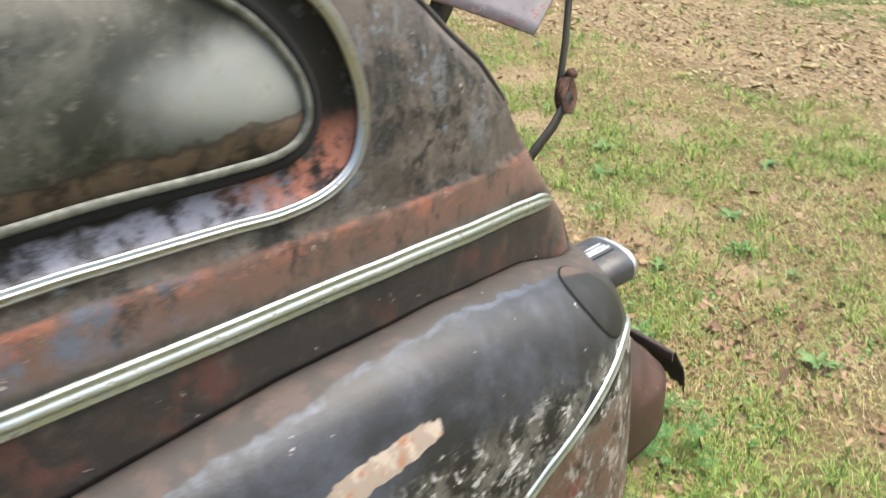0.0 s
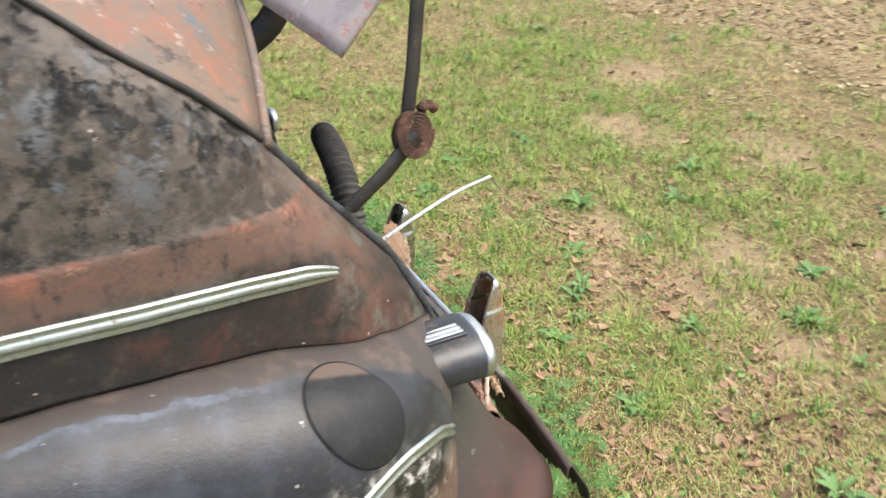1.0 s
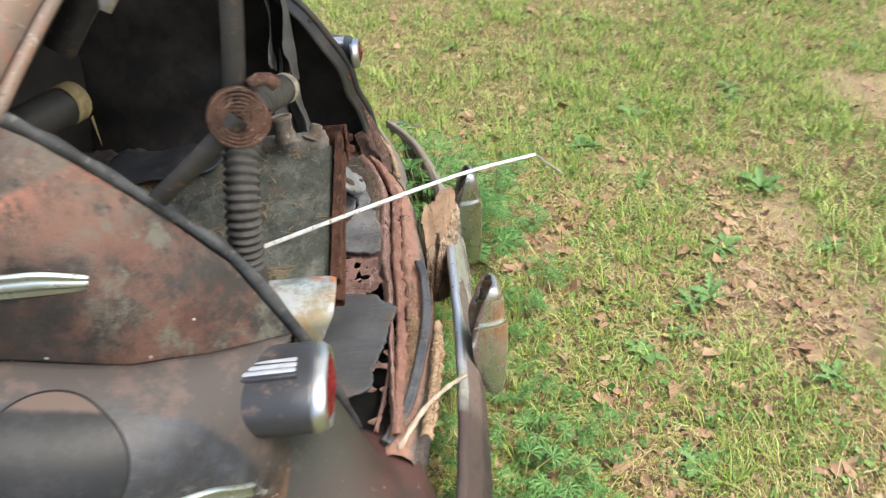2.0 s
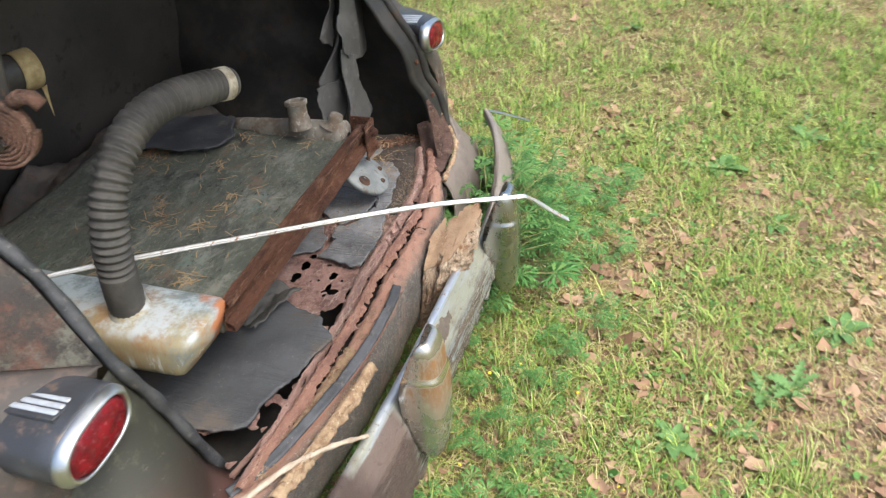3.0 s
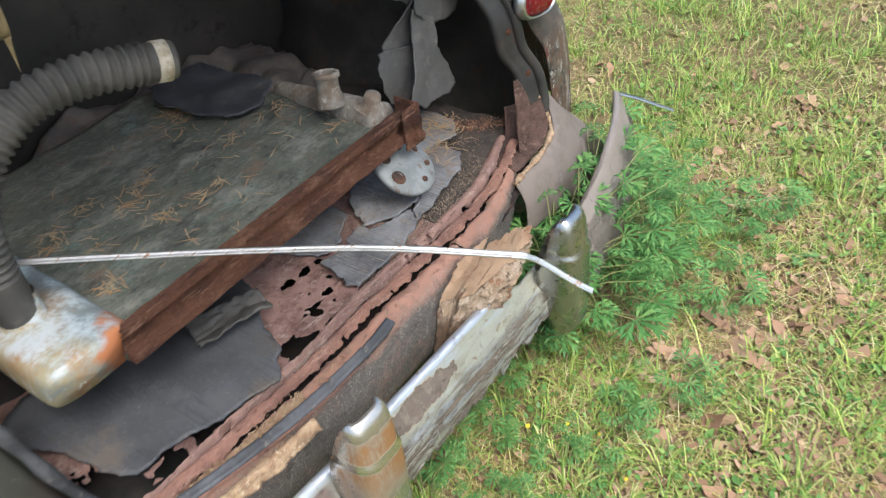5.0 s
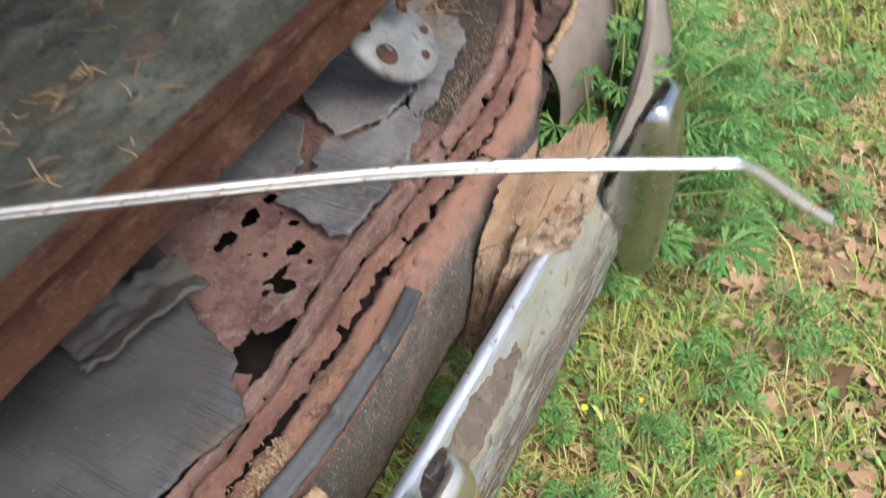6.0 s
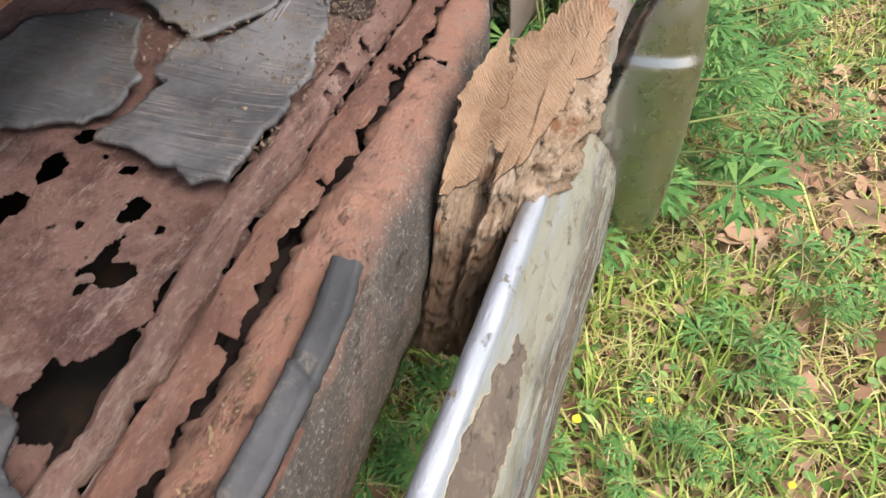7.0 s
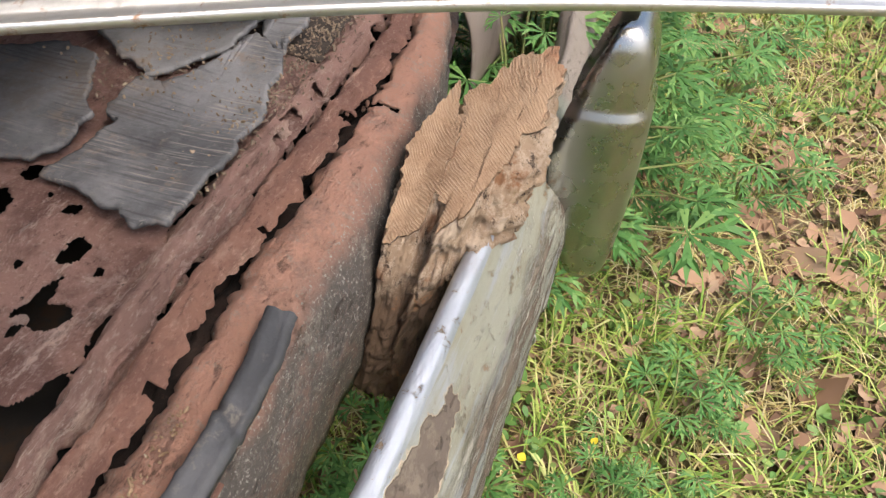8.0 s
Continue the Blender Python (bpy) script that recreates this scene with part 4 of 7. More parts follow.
part("rear_panel", strip([(0.1825, 0.422), (0.1765, 0.4295), (0.168, 0.434), (0.157, 0.432), (0.143, 0.425), (0.133, 0.41), (0.128, 0.388), (0.127, 0.35), (0.13, 0.30)], -0.56, 0.60, 640, 11.0, 0.003, 0.009, 0.0,
     [(0.228, 0.0035, 0.0, 0.45), (0.245, 0.012, 0.0, 0.16)], spread=0.22), REAR, car, "rear panel, rust at its edge and grey worn paint", 0.002)

# Boot floor: perforated rust sheet, then curling grey mats.
HOLES = [(0.05, 0.345, 0.012, 0.008), (0.0, 0.277, 0.012, 0.0075), (0.03, 0.298, 0.007, 0.006), (-0.046, 0.260, 0.012, 0.016), (-0.036, 0.272, 0.017, 0.005), (-0.062, 0.2685, 0.006, 0.0045), (-0.046, 0.2205, 0.011, 0.009), (0.016, 0.346, 0.014, 0.011),
         (-0.105, 0.211, 0.032, 0.021), (-0.127, 0.229, 0.028, 0.022), (-0.142, 0.205, 0.032, 0.02), (0.087, 0.233, 0.016, 0.011), (-0.02, 0.353, 0.014, 0.009), (0.05, 0.229, 0.02, 0.006), (-0.02, 0.30, 0.003, 0.003), (0.034, 0.318, 0.003, 0.003), (-0.006, 0.255, 0.004, 0.003),
         (-0.28, 0.205, 0.07, 0.03), (-0.36, 0.215, 0.07, 0.045), (-0.43, 0.23, 0.06, 0.05), (-0.48, 0.26, 0.05, 0.055), (-0.21, 0.2, 0.05, 0.02)]


def floor_keep(u, v, c):
    if c.x < -0.2 and c.y < 0.245 + 0.03 * n3(c, 25, 6):
        return n3(c, 50, 9) > 0.3
    for hx, hy, rx, ry in HOLES:
        d = math.hypot((c.x - hx) / rx, (c.y - hy) / ry)
        if d < 1 + 0.55 * n3(c, 70, 3) + 0.3 * n3(c, 160, 5):
            return False
    return True


floor = part("boot_floor", grid(480, 220, lambda u, v: (lambda q: q + Vector((0.0016 * n3(q, 290, 11), 0.0016 * n3(q, 290, 17), 0.0012 * n3(q, 110, 4) + 0.007 * n3(q, 14, 2) + 0.003 * n3(q, 40, 3) + 0.012 * min(1, (q.y - 0.2) / 0.3))))(Vector((-0.5 + 0.75 * u, 0.205 + 0.317 * v + bow(-0.5 + 0.75 * u), 0.444))), floor_keep),
             FLOOR_RUST, car, "perforated rusty boot floor", 0.0015)
# Unseen sheet, added so that the floor's holes look black.
part("floor_blackout", grid(20, 10, lambda u, v: Vector((-0.54 + 1.1 * u, 0.19 + 0.35 * v, 0.36 + 0.03 * abs(2 * v - 1) ** 3))), BLACK, floor, "unseen black sheet added under the floor to blacken its holes")
part("floor_pressing", grid(30, 20, lambda u, v: Vector((-0.58 + 1.24 * u, 0.52 + 0.6 * v, 0.446 + 0.01 * n3((u, v, 0), 6)))), BLACK, floor, "", 0.002)
part("floor_pressing", grid(30, 20, lambda u, v: Vector((0.25 + 0.38 * u, 0.226 + 0.32 * v + bow(0.25 + 0.3 * u), 0.446 + 0.008 * n3((u, v, 2), 6) + 0.002 * n3((u, v, 5), 40)))), DIRT, floor, "", 0.002)


def sheet(outline, z, seed, curl=0.005, step=0.002, slope=(0, 0)):
    """A torn mat with a ragged outline, curling up at its edges."""
    poly = [Vector((x, y, 0)) for x, y in outline]
    cx, cy = sum(p.x for p in poly) / len(poly), sum(p.y for p in poly) / len(poly)
    ring, flat_ring = [], []
    for k in range(len(poly)):
        a, b = poly[k], poly[(k + 1) % len(poly)]
        m = max(2, int((b - a).length / step))
        for i in range(m):
            p = a.lerp(b, i / m)
            out = Vector((b.y - a.y, a.x - b.x, 0)).normalized()
            flat_ring.append(p)
            ring.append(p + out * (0.007 * n3(p, 30, seed) + 0.003 * n3(p, 90, seed) + 0.0018 * n3(p, 300, seed)))
    rows, verts, faces, n = 14, [], [], len(ring)
    for r in range(rows + 1):
        s = (r / rows) ** 0.8
        for p, p0 in zip(ring, flat_ring):
            q = Vector((cx, cy, 0)).lerp(p0, s).lerp(Vector((cx, cy, 0)).lerp(p, s), s**4)
            h = z + 0.008 * n3(q, 11, seed) + curl * max(0, s - 0.55) ** 2 * 5 * max(-0.15, n3(p0, 9, seed + 3) + 0.25)
            verts.append(Vector((q.x, q.y, h + slope[0] * (q.x - cx) + slope[1] * (q.y - cy))))
    for r in range(rows):
        for k in range(n):
            a, b = r * n + k, r * n + (k + 1) % n
            faces.append((a, b, b + n, a + n))
    return mesh_of(verts, faces)


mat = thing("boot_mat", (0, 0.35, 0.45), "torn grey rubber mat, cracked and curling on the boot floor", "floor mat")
PIECES = [
    ([(-0.50, 0.46), (-0.462, 0.36), (-0.448, 0.28), (-0.425, 0.236), (-0.35, 0.226), (-0.32, 0.213), (-0.29, 0.208), (-0.25, 0.203), (-0.20, 0.186), (-0.153, 0.228), (-0.132, 0.272), (-0.118, 0.312), (-0.08, 0.36), (-0.06, 0.44), (-0.12, 0.52), (-0.42, 0.52), (-0.53, 0.48)], 0.462, 1.0),
    ([(0.042, 0.327), (0.039, 0.309), (0.029, 0.276), (0.031, 0.26), (0.021, 0.244), (0.027, 0.225), (0.062, 0.221), (0.096, 0.222), (0.15, 0.228), (0.20, 0.238), (0.222, 0.249), (0.239, 0.279), (0.21, 0.283), (0.155, 0.314), (0.157, 0.333), (0.119, 0.333), (0.104, 0.319), (0.071, 0.319)], 0.461, 2.0),
    ([(0.043, 0.363), (0.05, 0.343), (0.076, 0.336), (0.106, 0.338), (0.119, 0.352), (0.164, 0.374), (0.170, 0.388), (0.181, 0.412), (0.15, 0.46), (0.06, 0.47), (0.02, 0.42)], 0.464, 3.0),
    ([(0.163, 0.330), (0.174, 0.353), (0.178, 0.365), (0.20, 0.40), (0.25, 0.44), (0.33, 0.42), (0.335, 0.33), (0.27, 0.288), (0.242, 0.287), (0.217, 0.290)], 0.466, 4.0),
    ([(0.226, 0.250), (0.242, 0.278), (0.275, 0.282), (0.335, 0.322), (0.36, 0.42), (0.45, 0.42), (0.46, 0.32), (0.40, 0.28), (0.30, 0.258)], 0.463, 5.0),
    ([(0.35, 0.43), (0.44, 0.37), (0.50, 0.36), (0.55, 0.40), (0.54, 0.6), (0.36, 0.6)], 0.472, 6.0),
]
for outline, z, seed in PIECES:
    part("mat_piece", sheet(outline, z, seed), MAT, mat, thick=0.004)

# Debris of crumbled filler along the sill, and the loose rubber strip on it.
def crumbs(path, width, n, size, seed):
    rnd = random.Random(seed)
    bm = bmesh.new()
    for _ in range(n):
        k = rnd.random() * (len(path) - 1)
        p = path[int(k)].lerp(path[min(int(k) + 1, len(path) - 1)], k % 1)
        p = p + Vector((0, rnd.gauss(0, width), abs(rnd.gauss(0, 0.003))))
        s = size * rnd.uniform(0.4, 1.4)
        m = Matrix.Translation(p) @ Euler([rnd.uniform(0, 6) for _ in range(3)]).to_matrix().to_4x4() @ Matrix.Diagonal((s * rnd.uniform(0.8, 2.5), s, s * 0.6, 1))
        bmesh.ops.create_icosphere(bm, subdivisions=1, radius=1, matrix=m)
    return bm_mesh(bm, False)


filler_path = [Vector((x, 0.162 + bow(x) - 0.01 * max(0, -x - 0.1), 0.437)) for x in np.linspace(-0.07, -0.5, 30)]
filler = thing("crumbled_filler", (-0.3, 0.16, 0.43), "crumbled yellow filler scattered along the sill", "debris")
tagged(part("filler_debris", crumbs(filler_path[8:], 0.006, 1700, 0.0014, 3), FOAM, filler), kind="stuff")
tagged(part("filler_debris", crumbs(filler_path[:10], 0.003, 110, 0.001, 6), FOAM, filler), kind="stuff")
tagged(part("filler_debris", crumbs([p + Vector((0, -0.045, -0.006)) for p in filler_path[12:]], 0.005, 700, 0.0014, 4), FOAM, filler), kind="stuff")
part("lump", strip([(0.124, 0.428), (0.117, 0.434), (0.110, 0.43), (0.105, 0.416)], -0.52, -0.21, 240, 21.0, 0.0022, 0.004, 0.006, (), 0.75), FOAM, filler, "ragged yellow strip", 0.003)

grit = thing("boot_grit", (0.2, 0.24, 0.455), "fine tan grit and crumbs lying along the boot sill", "debris")
GRIT = plain("tan_grit", (0.3, 0.23, 0.16), (0.16, 0.115, 0.085), 0.95, 0, 60, 0.6, (0.42, 0.36, 0.27))
grit_path = [Vector((x, 0.236 + bow(x), 0.4585)) for x in np.linspace(0.06, 0.46, 30)]
tagged(part("grit", crumbs(grit_path, 0.011, 1500, 0.0009, 8), GRIT, grit), kind="stuff")
tagged(part("grit", crumbs([p + Vector((0.06, 0.1, 0.008)) for p in grit_path], 0.04, 900, 0.0009, 9), GRIT, grit), kind="stuff")

rubber = thing("rubber_strip", (-0.25, 0.15, 0.43), "loose grey weatherstrip lying along the rear panel", "rubber strip")
rp = smooth_path([(0.004, 0.139, 0.440), (-0.04, 0.131, 0.441), (-0.11, 0.127, 0.443), (-0.18, 0.127, 0.443), (-0.25, 0.133, 0.443), (-0.33, 0.145, 0.443), (-0.41, 0.161, 0.442), (-0.47, 0.178, 0.44), (-0.535, 0.212, 0.436)], 160)


def weatherstrip(path):
    """A flat strip with rolled edges, frayed and split in places."""
    prof = [(-0.003, -0.0095), (0.001, -0.0105), (0.004, -0.0085), (0.0045, -0.004), (0.0030, 0.0), (0.0045, 0.004), (0.0042, 0.007), (0.001, 0.0095), (-0.003, 0.0095)]
    me = sweep(path, prof, [Vector((0, -0.25, 1))] * len(path), ring=True)
    for v in me.vertices:
        p = v.co.copy()
        v.co += Vector((0.0, 0.0016 * n3(p, 60, 3) + 0.0012 * n3(p, 190, 5), 0.0012 * n3(p, 45, 7)))
        for cx, deep in ((-0.072, 0.004), (-0.155, 0.003), (-0.29, 0.004)):
            if abs(p.x - cx - 0.5 * (p.y - 0.127)) < 0.0032:
                v.co.z -= deep
    return me


part("strip", weatherstrip(rp), RUBBER, rubber)
part("metal_core", tube([p + Vector((0.0, -0.0115, -0.002)) for p in rp[38:]], 0.0016, 6), RUST, rubber, "exposed rusty core wire")

# ---- bumper ----
def bumper_y(x):
    return 0.062 + (0.085 if x < MIDDLE else 0.2) * abs(x - MIDDLE) ** (2.4 if x < MIDDLE else 3.5)


BUMP = Paint("peeling_bumper_chrome", (0.36, 0.365, 0.31), 0.45, 0.3)
BUMP.coat((0.29, 0.28, 0.21), BUMP.ramp(BUMP.noise(10, 8, 0.7, (0.5, 2, 2)), 0.44, 0.62), 0.5, 0.2)
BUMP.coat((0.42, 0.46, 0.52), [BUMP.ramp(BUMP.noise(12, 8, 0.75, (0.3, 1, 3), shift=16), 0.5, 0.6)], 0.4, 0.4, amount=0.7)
# Bluish sky glint painted into the chrome of the bar's top edge.
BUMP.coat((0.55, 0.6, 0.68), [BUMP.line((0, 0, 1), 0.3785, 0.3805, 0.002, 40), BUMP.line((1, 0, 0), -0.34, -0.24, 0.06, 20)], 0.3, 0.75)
BUMP.coat((0.3, 0.22, 0.15), [BUMP.ramp(BUMP.noise(60, 8, 0.8, shift=26), 0.58, 0.64)], 0.8, 0.0, lift=-0.4)
BUMP.coat((0.66, 0.65, 0.6), [BUMP.ramp(BUMP.noise(150, 8, 0.85, (0.4, 1, 1), shift=46), 0.58, 0.63), BUMP.line((0, 0, 1), 0.378, 0.345, 0.04, 14)], 0.6, 0.1, lift=0.5)
BUMP.coat((0.17, 0.13, 0.1), [BUMP.ramp(BUMP.noise(13, 9, 0.75, (0.6, 1, 1), shift=6), 0.57, 0.6), BUMP.line((0, 0, 1), 0.36, 0.33)], 0.9, 0.0, lift=-0.9)
strands = BUMP.line((0, 0, 1), 0.338, 0.31, 0.05, 14)
BUMP.coat((0.15, 0.112, 0.082), [strands, BUMP.ramp(BUMP.noise(34, 9, 0.8, (0.3, 1, 2.5), shift=12), 0.45, 0.53)], 0.9, 0.0, lift=-1.0)
BUMP.coat((0.6, 0.57, 0.5), [strands, BUMP.ramp(BUMP.noise(60, 9, 0.85, (0.22, 1, 2.5), shift=2), 0.53, 0.57)], 0.7, 0.0, lift=0.8)
BUMP.coat((0.06, 0.045, 0.035), [strands, BUMP.ramp(BUMP.noise(70, 9, 0.85, (0.25, 1, 2.5), shift=42), 0.57, 0.62)], 0.9, 0.0, lift=-1.0)
patch = BUMP.blob((-0.06, 0.05, 0.358), (0.11, 0.09, 0.0205), 0.05, 0.6, 42)
BUMP.coat((0.5, 0.42, 0.32), [patch], 0.9, 0.0, lift=0.3)
patch = BUMP.blob((-0.06, 0.05, 0.358), (0.106, 0.086, 0.0192), 0.05, 0.6, 42)
BUMP.coat((0.135, 0.108, 0.088), [patch], 0.92, 0.0, lift=-1.2)
BUMP.coat((0.2, 0.165, 0.13), [patch, BUMP.ramp(BUMP.noise(50, 8, 0.8, shift=36), 0.5, 0.6)], 0.92, 0.0)
BUMP.coat((0.15, 0.1, 0.088), [BUMP.line((1, 0, 0), -0.24, -0.27), BUMP.line((0, 0, 1), 0.378, 0.372, 0.01)], 0.6, 0.1, amount=0.9)
BUMP.coat((0.075, 0.052, 0.045), [BUMP.line((1, 0, 0), -0.36, -0.44, 0.1, 20)], 0.7, 0.0)
BUMP.coat((0.25, 0.21, 0.18), [BUMP.line((1, 0, 0), 0.4, 0.43)], 0.7, 0.0, amount=0.95)
BUMP = BUMP.relief(BUMP.noise(80, 8, 0.8, (0.4, 1, 1)), 0.6).relief(BUMP.noise(14, 4, 0.6), 0.5).done(0.8)
BP = [(0.009, 0.362), (0.008, 0.379), (0.0045, 0.3835), (-0.002, 0.3834), (-0.0062, 0.3795), (-0.017, 0.358), (-0.029, 0.335), (-0.040, 0.31), (-0.044, 0.285), (-0.045, 0.268)]


def bumper_bar(x0, x1, n, seed):
    pts = smooth_path([(0, a, b) for a, b in BP], 40)

    def f(u, v):
        x = x0 + (x1 - x0) * u
        p = pts[round(v * 40)]
        slope = 0.17 * 3.2 * abs(x - MIDDLE) ** 2.2
        q = Vector((x + math.copysign(slope * -p.y * 0.8, x - MIDDLE), bumper_y(x) + p.y, p.z))
        low = max(0, v - 0.7) / 0.3
        q.z -= 0.06 * max(0.0, 1 - v * 1.3) * max(0.0, min(1.0, (x - 0.2) / 0.06)) * max(0.0, min(1.0, (0.75 - x) / 0.25))
        q.z += (ragged(x, 40, 0.016, seed) + ragged(x, 130, 0.006, seed + 3)) * low - 0.075 * low * max(0, min(1, (abs(x - 0.07) - 0.25) / 0.05)) * max(0.0, min(1.0, (x + 0.62) / 0.16))
        return q + Vector((0, 0.0012 * n3(q, 25, seed), 0.0012 * n3(q, 30, seed)))
    return grid(n, 40, f)


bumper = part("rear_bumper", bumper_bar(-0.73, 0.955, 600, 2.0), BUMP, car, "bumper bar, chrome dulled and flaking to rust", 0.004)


def guard(cx, lift):
    """An upright bumper guard: a hollow pressed shell with a stepped brow. Rows of height, back, front, half width."""
    rows = [(0.236, -0.004, -0.008, 0.030), (0.238, 0.004, -0.016, 0.036), (0.246, 0.012, -0.021, 0.040), (0.27, 0.022, -0.025, 0.043), (0.30, 0.031, -0.028, 0.045), (0.35, 0.041, -0.031, 0.0455),
            (0.395, 0.043, -0.032, 0.0452), (0.422, 0.037, -0.032, 0.0448), (0.428, 0.035, -0.0315, 0.0445), (0.432, 0.034, -0.028, 0.0415), (0.440, 0.031, -0.027, 0.0410), (0.465, 0.022, -0.026, 0.0395), (0.485, 0.014, -0.023, 0.037),
            (0.497, 0.008, -0.018, 0.034), (0.503, 0.003, -0.012, 0.029), (0.505, -0.002, -0.006, 0.020)]
    verts, faces, m = [], [], 25
    for z, back, front, w in rows:
        for k in range(m):
            a = math.pi * k / (m - 1)
            c = math.cos(a)
            verts.append(Vector((cx - w * math.copysign(abs(c) ** 0.45, c), back + (front - back) * math.sin(a) ** 0.75, z + lift)))
    for r in range(len(rows) - 1):
        for k in range(m - 1):
            a = r * m + k
            faces.append((a, a + 1, a + m + 1, a + m))
    return mesh_of(verts, faces)


GUARD_L = Paint("rust_stained_chrome", (0.6, 0.56, 0.5), 0.25, 0.9)
GUARD_L.coat((0.33, 0.17, 0.07), [GUARD_L.line((0, 0, 1), 0.500, 0.485, 0.03, 20), GUARD_L.line((0, 0, 1), 0.33, 0.43, 0.12, 12), GUARD_L.ramp(GUARD_L.noise(11, 10, 0.78, (1, 1, 0.4)), 0.38, 0.54)], 0.5, 0.3)
GUARD_L.coat((0.2, 0.17, 0.11), [GUARD_L.line((0, 0, 1), 0.40, 0.33, 0.03), GUARD_L.ramp(GUARD_L.noise(16, 7, 0.7, shift=3), 0.45, 0.6)], 0.5, 0.4)
GUARD_L.coat((0.8, 0.78, 0.74), [GUARD_L.line((0, 0, 1), 0.433, 0.438), GUARD_L.line((0, 0, 1), 0.452, 0.447)], 0.2, 1.0)
GUARD_L = GUARD_L.relief(GUARD_L.noise(60, 6, 0.7), 0.3).done(0.4)
part("bumper_guard", guard(-0.207, 0.014), GUARD_L, bumper, "chrome guard stained with rust", 0.004)
part("bumper_guard", guard(0.343, -0.016), GREEN_CHROME, bumper, "polished chrome guard", 0.004)

part("torn_trim", sweep([Vector((0.953, 0.203, 0.382)), Vector((0.985, 0.175, 0.362)), Vector((1.02, 0.14, 0.335)), Vector((1.055, 0.105, 0.308))], [(0.001, -0.006), (0.001, 0.006), (-0.001, 0.006), (-0.001, -0.006)], [Vector((0, -0.3, 1))] * 4, ring=True), CHROME, bumper, "pale bent strip at the bumper's end")
# Curled flakes of plating at the bumper's lower edge.
rnd = random.Random(12)
FLAKE = plain("peeled_plating", (0.6, 0.58, 0.53), (0.4, 0.33, 0.26), 0.5, 0.1, 60, 0.4)
for x in [0.168, 0.172]:
    hang = 0.03 if x > 0.16 and x < 0.18 else rnd.uniform(0.005, 0.012)
    y, w, z = bumper_y(x) - 0.044, rnd.uniform(0.003, 0.006), rnd.uniform(0.272, 0.305)
    bend, lean = rnd.uniform(-0.008, 0.004), rnd.uniform(-0.5, 0.5)
    part("chrome_flake", grid(6, 3, lambda u, v: Vector((x + (v - 0.5) * w * (1 - 0.7 * u) + lean * hang * u, y + bend * math.sin(u * 2.6) + 0.002 * math.sin(v * 3), z - hang * u))), FLAKE, bumper, "", 0.0006)

# ---- boot lid and its stay ----
def lid(u, v):
    a = 2 * u - 1
    c = Vector((MIDDLE + a * 0.60, 0.45 + 0.10 * (1 - a * a), 1.188 + 0.09 * (1 - a * a)))
    return c + Vector((0, -0.84, 0.52)) * v + Vector((0, 0.08, 0.085)) * math.sin(v * math.pi) * 0.8


LID = Paint("pinkish_lid_paint", (0.46, 0.41, 0.4), 0.6)
LID.coat((0.36, 0.32, 0.315), LID.ramp(LID.noise(6, 10, 0.75), 0.45, 0.6), 0.65)
LID.coat((0.5, 0.2, 0.165), LID.ramp(LID.noise(11, 11, 0.8, shift=4), 0.56, 0.63), 0.7)
LID.coat((0.6, 0.57, 0.54), LID.ramp(LID.noise(22, 10, 0.8, shift=14), 0.57, 0.64), 0.6)
LID = LID.relief(LID.noise(60, 8, 0.75), 0.4).done(0.4)
part("boot_lid", grid(40, 40, lid), LID, car, "faded pinkish-grey boot lid, raised", 0.012, bevel=0.0)
STAY_N = Vector((-0.94, -0.3, 0.08)).normalized()
STAY_S = Vector((0.3, -0.94, 0.0)).normalized()
STAY_U = STAY_S.cross(STAY_N) * -1
if STAY_U.z < 0:
    STAY_U = -STAY_U
HUB = Vector((-0.541, 0.336, 1.043))
stay = part("lid_stay", sweep([Vector((-0.570, 0.455, 0.945)), Vector((-0.556, 0.395, 0.995)) + STAY_N * 0.018, HUB + STAY_N * 0.025 + Vector((0, 0.02, -0.015)), HUB + STAY_N * 0.025], [(0.002, -0.013), (0.002, 0.013), (-0.002, 0.013), (-0.002, -0.013)], [STAY_N] * 4, ring=True), BLACK_STEEL, car, "hinged steel stay with a coiled spring")
part("upper_arm", sweep([HUB + Vector((0.004, 0.004, -0.01)), Vector((-0.538, 0.320, 1.15)), Vector((-0.532, 0.302, 1.28)), Vector((-0.527, 0.287, 1.38))], [(0.002, -0.0135), (0.002, 0.0135), (-0.002, 0.0135), (-0.002, -0.0135)], [STAY_N] * 4, ring=True), BLACK_STEEL, stay)
coil = []
for k in range(300):
    w = k / 299
    a, r = w * 7 * 2 * math.pi, 0.003 + 0.036 * w
    coil.append(HUB + STAY_N * 0.013 + STAY_S * r * math.cos(a) + STAY_U * r * math.sin(a))
COIL = rust("spring_rust", (0.26, 0.14, 0.1), (0.13, 0.08, 0.06), (0.4, 0.26, 0.19))
part("spring", sweep(coil, [(-0.009, -0.0019), (0.009, -0.0019), (0.009, 0.0019), (-0.009, 0.0019)], [STAY_N] * 300, ring=True), COIL, stay, "flat coiled spring, rusty")
part("spring_tab", tube([HUB + STAY_N * 0.01 + STAY_S * s + STAY_U * u for s, u in ((0.022, 0.034), (0.034, 0.040), (0.046, 0.038), (0.054, 0.028))], 0.009, 8), COIL, stay, "bent spring end")
